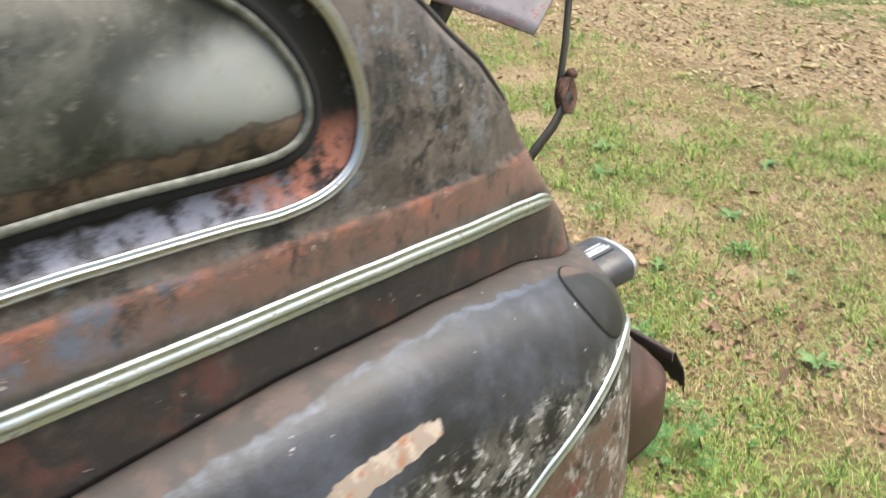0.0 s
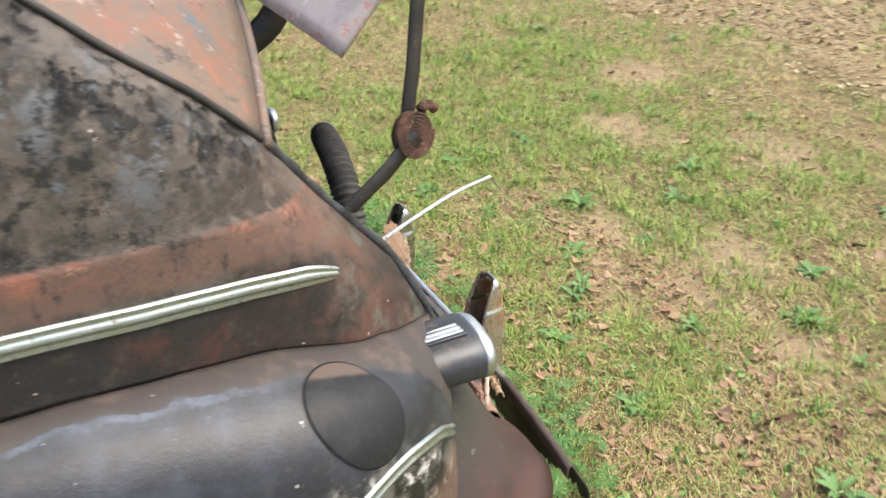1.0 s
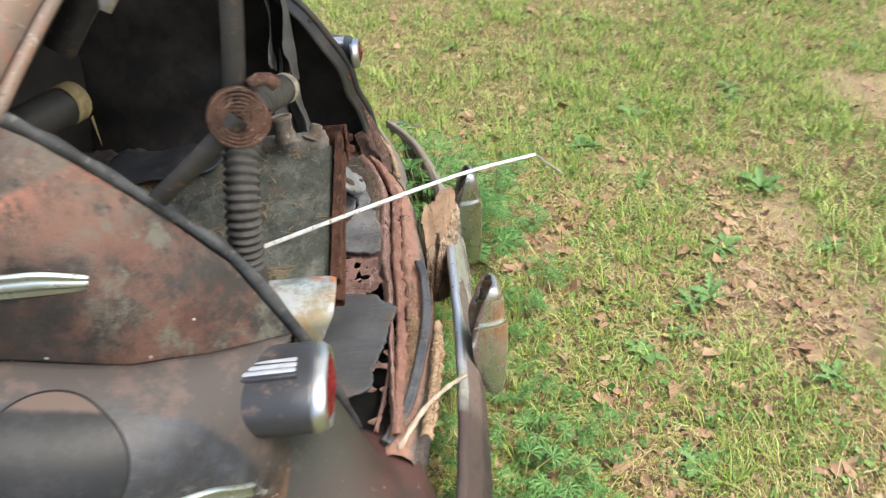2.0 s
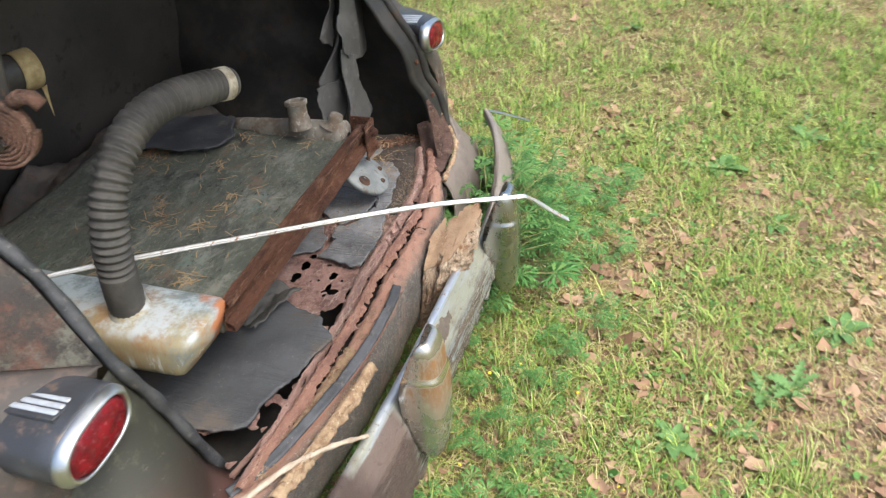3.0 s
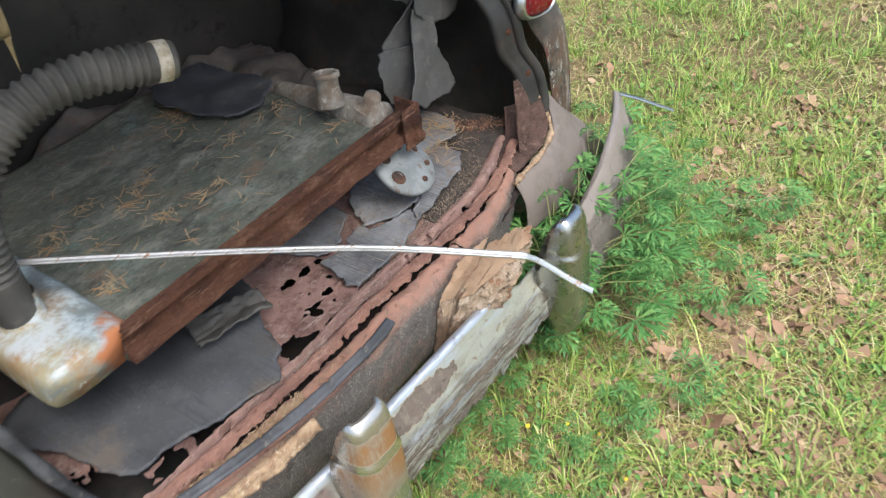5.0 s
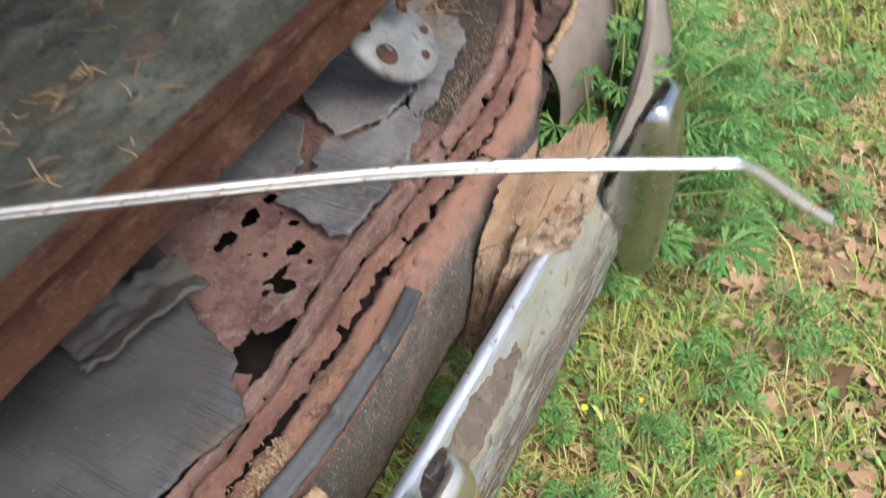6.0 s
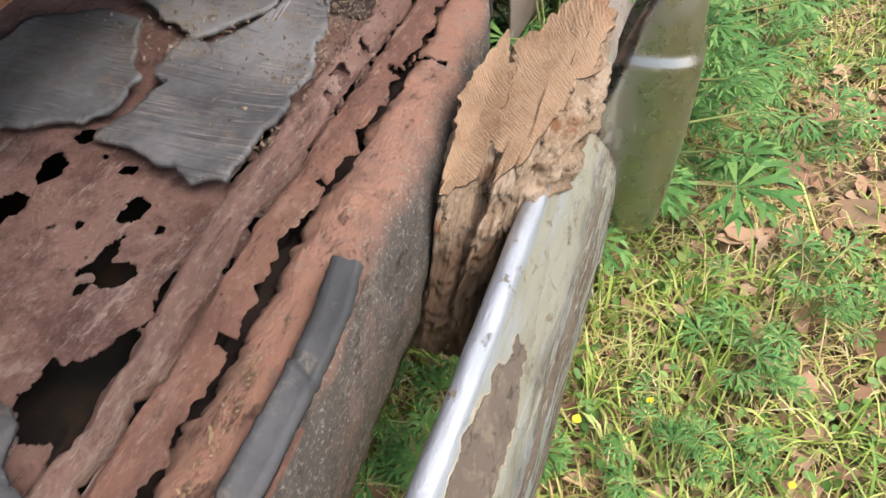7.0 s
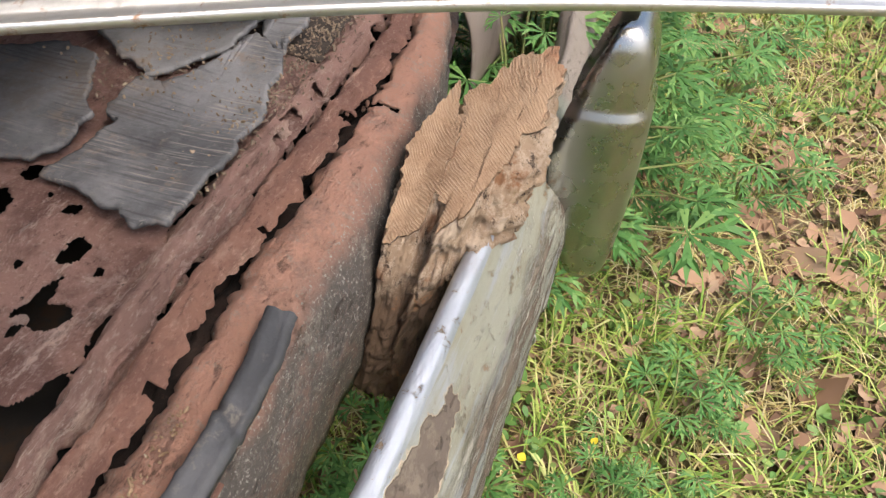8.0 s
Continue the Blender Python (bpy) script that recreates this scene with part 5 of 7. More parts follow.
for sx in (-0.33, 0.39):
    part("lid_hinge", sweep(smooth_path([(sx, 0.62, 1.08), (sx, 0.56, 1.15), (sx, 0.49, 1.20), (sx, 0.45, 1.27), (sx, 0.44, 1.33)], 16), [(-0.014, -0.02), (0.014, -0.02), (0.014, 0.02), (-0.014, 0.02)], [Vector((1, 0, 0))] * 17, ring=True), BLACK_STEEL, car, "curved black hinge arm")

# ---- radiator and loose things in the boot ----
radiator = thing("radiator", (-0.05, 0.5, 0.47), "old car radiator lying flat on the boot floor", "radiator")
CORE = Paint("dusty_radiator_core", (0.105, 0.115, 0.09), 0.75)
CORE.coat((0.22, 0.225, 0.19), CORE.ramp(CORE.noise(9, 11, 0.82, (1, 2, 1)), 0.46, 0.6), 0.85)
CORE.coat((0.2, 0.13, 0.09), CORE.ramp(CORE.noise(11, 11, 0.82, shift=63), 0.53, 0.63), 0.9, amount=0.7)
CORE.coat((0.045, 0.05, 0.046), CORE.ramp(CORE.noise(6, 8, 0.75, shift=3), 0.54, 0.66), 0.6, amount=0.8)
CORE.coat((0.16, 0.23, 0.2), CORE.ramp(CORE.noise(7, 6, 0.7, (1, 2, 1), shift=9), 0.58, 0.68), 0.7, amount=0.7)
CORE.coat((0.3, 0.27, 0.21), CORE.ramp(CORE.noise(90, 9, 0.82, (1, 1.6, 1), shift=13), 0.55, 0.62), 0.9, lift=0.5, amount=0.8)
CORE.coat((0.03, 0.032, 0.03), CORE.ramp(CORE.noise(50, 10, 0.82, (1, 2.2, 1), shift=23), 0.56, 0.63), 0.9, lift=-0.6, amount=0.8)
CORE.coat((0.03, 0.033, 0.03), CORE.ramp(CORE.noise(7, 9, 0.75, (1, 1.6, 1), shift=43), 0.56, 0.64), 0.8, amount=0.6)
CORE = CORE.relief(CORE.noise(60, 7, 0.8, (1, 3, 1)), 1.0).done(0.8)


def core_top(u, v):
    x, y = -0.345 + 0.60 * u, 0.294 + 0.028 * u + 0.55 * v
    z = 0.632 + 0.006 * n3((x, y, 0), 7, 4) + 0.004 * n3((x, y, 0), 25, 5) - 0.012 * math.exp(-((x + 0.18) / 0.06) ** 2 - ((y - 0.5) / 0.03) ** 2)
    return Vector((x, y, z))


core = part("core", grid(60, 50, core_top), CORE, radiator, "dusty green-grey fins with dry needles", 0.05, offset=-1)
rail_prof = [(0.0, -0.058), (0.0, 0.0), (0.016, 0.001), (0.017, -0.010), (0.003, -0.014), (0.003, -0.042), (0.017, -0.047), (0.017, -0.058)]
rail_path = [Vector((-0.345 + 0.635 * k / 60, 0.286 + 0.028 * k / 60, 0.648)) for k in range(61)]
verts, faces = [], []
for k, p in enumerate(rail_path):
    for o, r in rail_prof:
        q = p + Vector((0, -o, r))
        verts.append(q + Vector((0, 0.0018 * n3(q, 45, 2), 0.0018 * n3(q, 45, 3))))
for k in range(60):
    for j in range(8):
        a, b = k * 8, (k + 1) * 8
        faces.append((a + j, a + (j + 1) % 8, b + (j + 1) % 8, b + j))
rail = part("side_rail", mesh_of(verts, faces, False), RAIL_RUST, radiator, "rust-red steel side rail", 0.002)
bm = bmesh.new()
box(bm, (0.27, 0.288, 0.575), (0.318, 0.294, 0.655))
box(bm, (0.312, 0.29, 0.575), (0.318, 0.345, 0.655))
part("rail_bracket", bm, RAIL_RUST, radiator, bevel=0.002)
part("bolt", lathe([(0, 0.012), (0.009, 0.012), (0.011, 0.004), (0.013, 0.0)], (0.298, 0.288, 0.628), (0, -1, 0), 8), RAIL_RUST, radiator)
part("bolt", lathe([(0, 0.012), (0.009, 0.012), (0.011, 0.004), (0.013, 0.0)], (0.302, 0.288, 0.595), (0, -1, 0), 8), RAIL_RUST, radiator)

TANK = Paint("corroded_tank_brass", (0.19, 0.22, 0.225), 0.62)
TANK.coat((0.36, 0.42, 0.46), TANK.ramp(TANK.noise(11, 7, 0.7, shift=13), 0.52, 0.64), 0.6)
TANK.coat((0.33, 0.31, 0.17), TANK.ramp(TANK.noise(7, 6, shift=2), 0.5, 0.62), 0.65)
TANK.coat((0.26, 0.17, 0.095), [TANK.blob((-0.36, -0.09, 0.17), (0.065, 0.075, 0.09), 0.5, 0.5, 14)], 0.75, amount=0.85)
TANK.coat((0.36, 0.3, 0.17), [TANK.line((1, 0, 0), -0.315, -0.35, 0.03, 16), TANK.ramp(TANK.noise(9, 9, 0.75, shift=71), 0.32, 0.5)], 0.7, amount=0.85)
TANK.coat((0.33, 0.19, 0.09), [TANK.line((1, 0, 0), -0.335, -0.36, 0.04, 16), TANK.ramp(TANK.noise(12, 9, 0.75, (1, 1, 0.4), shift=31), 0.46, 0.58)], 0.8, amount=0.8)
# Pale blue highlight painted along the tank's top edge.
TANK.coat((0.5, 0.57, 0.61), [TANK.line((0, 0, 1), 0.165, 0.18, 0.02, 14), TANK.ramp(TANK.noise(14, 9, 0.75, shift=23), 0.42, 0.6)], 0.5, amount=0.8)
TANK.coat((0.07, 0.075, 0.08), [TANK.ramp(TANK.noise(22, 8, 0.8, (1, 1, 0.2), shift=29), 0.55, 0.63), TANK.line((0, 0, 1), 0.15, 0.12)], 0.7)
TANK.coat((0.62, 0.63, 0.6), [TANK.ramp(TANK.noise(40, 8, 0.8, (1, 1, 0.14), shift=9), 0.55, 0.6), TANK.line((0, 0, 1), 0.16, 0.13)], 0.7)
TANK.coat((0.42, 0.16, 0.06), TANK.ramp(TANK.noise(10, 8, 0.75, shift=5), 0.6, 0.7), 0.85, amount=0.8)
TANK.coat((0.4, 0.15, 0.06), [TANK.blob((-0.285, -0.22, 0.14), (0.045, 0.06, 0.05), 0.5, 0.8, 30)], 0.85)
TANK = TANK.relief(TANK.noise(50, 7, 0.7), 0.5).done(0.6)


def tank(u, v):
    """A rounded box along y at the radiator's left end."""
    y = 0.262 + 0.56 * u
    a = v * 2 * math.pi
    ca, sa = math.cos(a), math.sin(a)
    end = min(1.0, (min(u, 1 - u) / 0.045)) ** 0.4 if min(u, 1 - u) > 0 else 0.0
    end = max(end, 0.05) if 0 < u < 1 else 0.0
    x = -0.388 + 0.068 * math.copysign(abs(ca) ** 0.55, ca) * (0.86 + 0.14 * end if end else 0)
    z = 0.610 + 0.046 * math.copysign(abs(sa) ** 0.55, sa) * (0.82 + 0.18 * end if end else 0)
    q = Vector((x, y + 0.042 * (1 - u) * (0.656 - z) / 0.092, z))
    return q + Vector((0.003 * n3(q, 12), 0, 0.003 * n3(q, 12, 3)))


left_tank = part("header_tank", grid(50, 40, tank), TANK, radiator, "corroded blue and rust stained tank")
part("hose_neck", lathe([(0.042, 0.0), (0.033, 0.012), (0.029, 0.03), (0.029, 0.05)], (-0.40, 0.412, 0.642), (0, 0, 1), 24), TANK, left_tank)
OLD_BRASS = plain("pale_corroded_brass", (0.22, 0.2, 0.17), (0.15, 0.11, 0.08), 0.7, 0, 30, 0.6, (0.36, 0.33, 0.29))


def right_tank(u, v):
    y = 0.33 + 0.29 * u
    a = v * 2 * math.pi
    w = 1 - 0.7 * u**2
    ends = 1 if 0.02 < u < 0.98 else 0.3
    return Vector((0.268 + 0.034 * math.cos(a) * w * ends - 0.0 * u, y, 0.628 + 0.034 * math.sin(a) * (0.6 + 0.4 * w) * ends + 0.003 * n3((u, v, 0), 9)))


rt = part("end_tank", grid(30, 24, right_tank), OLD_BRASS, radiator, "pale corroded end tank")
part("filler_neck", lathe([(0.026, -0.02), (0.024, 0.0), (0.021, 0.008), (0.021, 0.03), (0.025, 0.033), (0.025, 0.041), (0.021, 0.043), (0.018, 0.04), (0.018, 0.015), (0.0, 0.012)], (0.232, 0.425, 0.68), (0.15, 0.1, 1), 26), OLD_BRASS, rt, "rusty open filler neck")
part("drain_boss", lathe([(0.0, 0.03), (0.014, 0.03), (0.016, 0.02), (0.016, 0.006), (0.03, 0.0)], (0.268, 0.365, 0.65), (0.2, -0.4, 1), 18), OLD_BRASS, rt)

# Dry needles on the core.
NEEDLE = plain("dry_needles", (0.4, 0.25, 0.13), (0.42, 0.33, 0.2), 0.8, 0, 40, 0.1)
rnd = random.Random(5)
bm = bmesh.new()
for cx, cy, spread, n in [(0.121, 0.745, 0.02, 44), (0.097, 0.714, 0.025, 30), (-0.097, 0.577, 0.012, 14), (-0.133, 0.54, 0.014, 16), (-0.127, 0.463, 0.012, 18), (-0.2, 0.6, 0.016, 12), (0.092, 0.552, 0.008, 9), (-0.021, 0.459, 0.008, 9), (-0.061, 0.45, 0.008, 9), (0.216, 0.555, 0.016, 14), (0.205, 0.41, 0.012, 8), (-0.275, 0.567, 0.022, 34), (-0.29, 0.382, 0.012, 22), (-0.253, 0.49, 0.014, 14), (0.0, 0.5, 0.16, 34), (0.1, 0.6, 0.1, 24), (-0.15, 0.45, 0.1, 14), (0.15, 0.7, 0.04, 20)]:
    for _ in range(n):
        p = Vector((rnd.gauss(cx, spread), rnd.gauss(cy, spread), 0))
        if not (-0.31 < p.x < 0.23 and 0.31 < p.y < 0.8):
            continue
        u = (p.x + 0.345) / 0.6
        p.z = core_top(u, (p.y - 0.294 - 0.028 * u) / 0.55).z + rnd.uniform(0.0015, 0.005)
        a = rnd.uniform(0, 6.3)
        w = Vector((math.cos(a), math.sin(a), rnd.uniform(-0.05, 0.1))) * rnd.uniform(0.006, 0.022)
        s = Vector((-w.y, w.x, 0)).normalized() * 0.001
        bend = Vector((-w.y, w.x, 0)) * rnd.uniform(-0.4, 0.4)
        vs = [bm.verts.new(q) for q in (p - w - s, p - w + s, p + bend + s, p + bend - s, p + w + s * 0.4, p + w - s * 0.4)]
        bm.faces.new((vs[0], vs[1], vs[2], vs[3]))
        bm.faces.new((vs[3], vs[2], vs[4], vs[5]))
needles = thing("dry_needles", (0, 0.45, 0.64), "dry brown pine needles scattered on the radiator", "debris")
tagged(needles, kind="stuff")
part("needles", bm, NEEDLE, needles)
bm = bmesh.new()
for cx, cy, spread, n in [(0.50, 0.405, 0.02, 40), (0.42, 0.345, 0.025, 22), (0.46, 0.38, 0.04, 30)]:
    for _ in range(n):
        p = Vector((rnd.gauss(cx, spread), rnd.gauss(cy, spread), 0.479 + rnd.uniform(0, 0.005)))
        a = rnd.uniform(0, 6.3)
        w = Vector((math.cos(a), math.sin(a), rnd.uniform(-0.05, 0.1))) * rnd.uniform(0.01, 0.026)
        s = Vector((-w.y, w.x, 0)).normalized() * 0.001
        bend = Vector((-w.y, w.x, 0)) * rnd.uniform(-0.5, 0.5)
        vs = [bm.verts.new(q) for q in (p - w - s, p - w + s, p + bend + s, p + bend - s, p + w + s * 0.4, p + w - s * 0.4)]
        bm.faces.new((vs[0], vs[1], vs[2], vs[3]))
        bm.faces.new((vs[3], vs[2], vs[4], vs[5]))
floor_needles = thing("dry_needles", (0.47, 0.38, 0.48), "dry brown pine needles lying on the boot mat", "debris")
tagged(floor_needles, kind="stuff")
part("needles", bm, NEEDLE, floor_needles)
LITTER_BROWN = plain("brown_litter", (0.26, 0.14, 0.09), (0.13, 0.075, 0.05), 0.95, 0, 60, 0.5, (0.4, 0.27, 0.19))
corner_litter = thing("brown_litter", (0.58, 0.34, 0.45), "brown crumbs and chaff in the boot's corner", "debris")
tagged(part("chaff", crumbs([Vector((0.545 + 0.012 * k, 0.40 - 0.015 * k, 0.451)) for k in range(8)], 0.022, 600, 0.0016, 18), LITTER_BROWN, corner_litter), kind="stuff")

sheet_thing = thing("rubber_flap", (0.17, 0.68, 0.65), "dark torn rubber sheet lying over the radiator's back edge", "rubber sheet")
FLAP_RUBBER = plain("dark_sheet_rubber", (0.035, 0.036, 0.042), (0.055, 0.056, 0.062), 0.55, 0, 14, 0.6, (0.1, 0.09, 0.08))
part("sheet", sheet([(0.10, 0.66), (0.12, 0.60), (0.18, 0.562), (0.25, 0.60), (0.262, 0.70), (0.25, 0.82), (0.13, 0.84), (0.09, 0.76)], 0.652, 12.0, 0.012), FLAP_RUBBER, sheet_thing, thick=0.004)

hose = thing("radiator_hose", (-0.40, 0.41, 0.66), "thick black corrugated hose arching from the radiator neck", "hose")
hp = smooth_path([(-0.402, 0.412, 0.655), (-0.405, 0.405, 0.71), (-0.403, 0.40, 0.77), (-0.388, 0.395, 0.835), (-0.35, 0.39, 0.89), (-0.29, 0.385, 0.925), (-0.22, 0.375, 0.932), (-0.15, 0.36, 0.921), (-0.097, 0.345, 0.91)], 420)


def hose_radius(u):
    if u < 0.17:
        return 0.0285
    if u > 0.93:
        return 0.026
    return 0.0262 + 0.0026 * math.sin(u * 2 * math.pi * 42)


part("hose_body", tube(hp, hose_radius, 22, up=(0.2, 1, 0.1), caps=False), HOSE, hose)
end_way = (hp[-1] - hp[-4]).normalized()
TAPE = plain("pale_worn_label", (0.5, 0.45, 0.36), (0.3, 0.25, 0.18), 0.8, 0, 50, 0.3)
part("pale_band", lathe([(0.0272, -0.024), (0.0275, -0.006)], hp[-1], end_way, 26), TAPE, hose, "pale worn band at the hose end", 0.001)
part("hose_mouth", lathe([(0.026, 0.0), (0.025, 0.003), (0.021, 0.0), (0.02, -0.05), (0.0, -0.05)], hp[-1], end_way, 26), HOSE, hose)

strip_rod = thing("aluminium_strip", (-0.1, 0.2, 0.66), "long bright aluminium trim strip lying across the boot", "metal strip")
sp = smooth_path([(-0.50, 0.56, 0.742), (-0.41, 0.452, 0.738), (-0.255, 0.27, 0.716), (-0.128, 0.1, 0.702), (-0.066, 0.0, 0.696), (0.012, -0.128, 0.679)], 80)
tail = smooth_path([(0.012, -0.128, 0.679), (0.030, -0.142, 0.66), (0.055, -0.175, 0.622), (0.07, -0.195, 0.602)], 14)
part("strip", sweep(sp + tail[1:], [(-0.0012, -0.0046), (0.0013, -0.0046), (0.0018, -0.0034), (0.0006, -0.0016), (0.0006, 0.0004), (0.0018, 0.002), (0.0013, 0.0046), (-0.0012, 0.0046)], [Vector((-0.35, -0.1, 1))] * (len(sp) + 14), ring=True), ALUMINIUM, strip_rod)

cap = thing("pump_cover", (0.31, 0.36, 0.47), "round grey cast metal cover leaning under the radiator", "machine part")
CAST = plain("grey_cast_metal", (0.27, 0.285, 0.285), (0.2, 0.21, 0.21), 0.6, 0.2, 25, 0.4, (0.16, 0.11, 0.08))
cap_axis = Vector((0.12, -0.75, 1.0)).normalized()
cm = Vector((0.275, 0.312, 0.532))
plate = part("plate", lathe([(0.0, 0.012), (0.02, 0.014), (0.045, 0.012), (0.062, 0.008), (0.065, 0.003), (0.062, -0.006), (0.0, -0.008)], cm, cap_axis, 36), CAST, cap)
s1 = cap_axis.orthogonal().normalized()
s2 = cap_axis.cross(s1)
HOLE = plain("rusty_recess", (0.1, 0.05, 0.03), (0.04, 0.025, 0.02), 0.9, 0, 40, 0.5)
for a, r, size in [(0.4, 0.042, 0.011), (1.5, 0.042, 0.009), (2.6, 0.04, 0.012), (4.0, 0.045, 0.005), (4.9, 0.046, 0.005), (5.7, 0.045, 0.005)]:
    c = cm + (s1 * math.cos(a) + s2 * math.sin(a)) * r + cap_axis * 0.0125
    part("recess", lathe([(0.0, 0.0005), (size * 0.8, 0.0005), (size, 0.0025), (size * 1.25, -0.001)], c, cap_axis, 14), HOLE, plate)

pipe = thing("taped_pipe", (-0.4, 0.8, 0.92), "black pipe wrapped with torn yellowed tape at its end", "pipe")
pp = [Vector((-0.64, 0.86, 0.965)), Vector((-0.13, 0.715, 0.93))]
part("pipe", tube([pp[0].lerp(pp[1], k / 20) for k in range(21)], 0.034, 20), BLACK, pipe)
YELLOW = plain("yellowed_tape", (0.42, 0.33, 0.17), (0.3, 0.22, 0.1), 0.7, 0, 40, 0.3)
part("tape", tube([pp[0].lerp(pp[1], 0.93 + 0.068 * k / 6) for k in range(7)], 0.0355, 20, caps=False), YELLOW, pipe, "yellowed tape", 0.001)
part("tape_end", grid(3, 8, lambda u, v: Vector((-0.155 + 0.012 * u * (1 - v), 0.685 - 0.004 * v, 0.905 - 0.05 * v + 0.004 * math.sin(v * 5)))), YELLOW, pipe, thick=0.001)

scrap = thing("rubber_scrap", (-0.15, 0.33, 0.47), "dark crumpled rubber scrap half under the radiator", "rubber scrap")


def crumple(u, v):
    """A stiff torn flap, folded over once, with creases."""
    a, b = u - 0.5, v - 0.5
    q = Vector((-0.155 + 0.125 * a + 0.02 * b, 0.338 + 0.06 * b - 0.035 * a, 0.479 + 0.03 * abs(b - 0.1 * math.sin(5 * a)) - 0.02 * a * a))
    return q + Vector((0.008 * n3((u, v, 0), 9, 4) * (abs(b) + 0.3), 0.010 * n3((u, v, 1), 7, 5) * (abs(a) + 0.3), 0.010 * abs(n3((u, v, 2), 5, 6)) + 0.003 * n3((u, v, 3), 14, 7)))


part("scrap", grid(30, 18, crumple), HOSE, scrap, thick=0.003)

# Torn black board hanging at the boot's right wall, and crumpled sheet at the back.
BOARD = plain("torn_black_board", (0.085, 0.083, 0.081), (0.125, 0.12, 0.116), 0.65, 0, 12, 0.5, (0.17, 0.16, 0.15))
liner = thing("torn_lining", (0.55, 0.43, 0.5), "torn black board lining hanging in tatters", "lining")


def hanging(outline, y, seed, lean=0.0, crease=0.0, fold=0.0):
    """A torn piece of stiff board hanging upright, bent along an upright crease at x = crease."""
    me = sheet(outline, 0.0, seed, 0.009, 0.003)
    for v in me.vertices:
        x, z, out = v.co
        z0 = outline[0][1]
        v.co = Vector((x, y - out * 1.3 + lean * (z0 - z) + fold * abs(x - crease), z))
    return me


for outline, y, seed, lean, crease, fold in (
    ([(0.60, 0.95), (0.585, 0.81), (0.551, 0.757), (0.529, 0.728), (0.49, 0.762), (0.529, 0.768), (0.558, 0.80), (0.57, 0.95)], 0.475, 21.0, 0.0, 0.55, 0.2),
    ([(0.56, 0.99), (0.68, 0.97), (0.665, 0.768), (0.661, 0.705), (0.635, 0.68), (0.589, 0.683), (0.542, 0.693), (0.507, 0.723), (0.508, 0.75), (0.506, 0.776), (0.531, 0.815)], 0.43, 22.0, -0.02, 0.58, 0.22),
    ([(0.565, 0.78), (0.565, 0.722), (0.543, 0.641), (0.447, 0.648), (0.445, 0.673), (0.481, 0.701), (0.522, 0.735)], 0.46, 23.0, 0.06, 0.53, 0.15),
    ([(0.431, 0.661), (0.522, 0.660), (0.51, 0.598), (0.462, 0.537), (0.43, 0.555), (0.424, 0.629)], 0.462, 24.0, -0.08, 0.50, 0.25),
    ([(0.501, 0.735), (0.56, 0.698), (0.554, 0.637), (0.574, 0.589), (0.586, 0.543), (0.561, 0.526), (0.483, 0.533), (0.417, 0.568), (0.453, 0.626), (0.487, 0.668)], 0.437, 25.0, -0.06, 0.52, -0.15),
):
    part("board", hanging(outline, y, seed, lean, crease, fold), BOARD, liner, thick=0.003)
crumple = thing("crumpled_sheet", (0.1, 0.85, 0.5), "crumpled dark tar paper heaped behind the radiator", "debris")
part("paper", grid(110, 50, lambda u, v: Vector((-0.5 + 1.05 * u, 0.74 + 0.3 * v, 0.47 + 0.1 * v * (0.6 + n3((u * 3, v * 2, 0), 1.6, 2)) + 0.15 * math.exp(-((u - 0.68) / 0.13) ** 2 - ((v - 0.5) / 0.3) ** 2) + 0.035 * abs(n3((u * 9, v * 5, 0), 1.4, 5)) + 0.012 * abs(n3((u * 20, v * 9, 0), 1.4, 8))))), TAR, crumple, thick=0.003)

# Curled flap at the opening's right foot and tan filler in the joint.
def flap(u, v):
    """A curled tongue of rusted jamb, pointed at both ends."""
    w = math.sin(math.pi * min(0.98, 0.04 + 0.92 * v)) ** 0.7
    a = Vector((0.545, 0.225, 0.430)).lerp(Vector((0.592, 0.262, 0.575)), v) + Vector((0.02 * math.sin(v * math.pi), 0, 0))
    return a + Vector((0.052 * (u - 0.5), 0.0, -0.01 * (u - 0.5))) * w + Vector((0, -0.016 * math.sin(u * math.pi) * w + 0.003 * n3((u, v, 0), 4), 0))


JAMB = rust("brown_jamb_rust", (0.2, 0.12, 0.095), (0.1, 0.06, 0.05), (0.32, 0.21, 0.165))
part("jamb_flap", grid(14, 24, flap), JAMB, car, "curled rusty jamb", 0.002)
foot_a = smooth_path([(0.668, 0.25, 0.50), (0.65, 0.222, 0.445), (0.58, 0.205, 0.43), (0.49, 0.20, 0.43)], 20)
foot_b = smooth_path([(0.60, 0.30, 0.50), (0.575, 0.285, 0.455), (0.53, 0.28, 0.45), (0.46, 0.27, 0.447)], 20)
part("jamb_foot", grid(20, 8, lambda u, v: foot_a[round(u * 20)].lerp(foot_b[round(u * 20)], v) + Vector((0, 0, 0.006 * n3((u, v, 1), 6)))), JAMB, car, "rusted foot of the jamb", 0.002)
part("joint_filler", tube(smooth_path([(0.672, 0.258, 0.505), (0.672, 0.238, 0.465), (0.648, 0.214, 0.438), (0.58, 0.196, 0.427), (0.49, 0.187, 0.428), (0.45, 0.18, 0.428)], 60), lambda u: 0.0065 + 0.002 * math.sin(u * 31) + 0.0015 * math.sin(u * 77), 8, flat=0.7), FOAM, car, "crumbling tan filler")

# Split wood block wedged between panel and bumper.
wood = thing("wood_block", (0.12, 0.1, 0.27), "split piece of firewood with bark wedged behind the bumper", "wood")


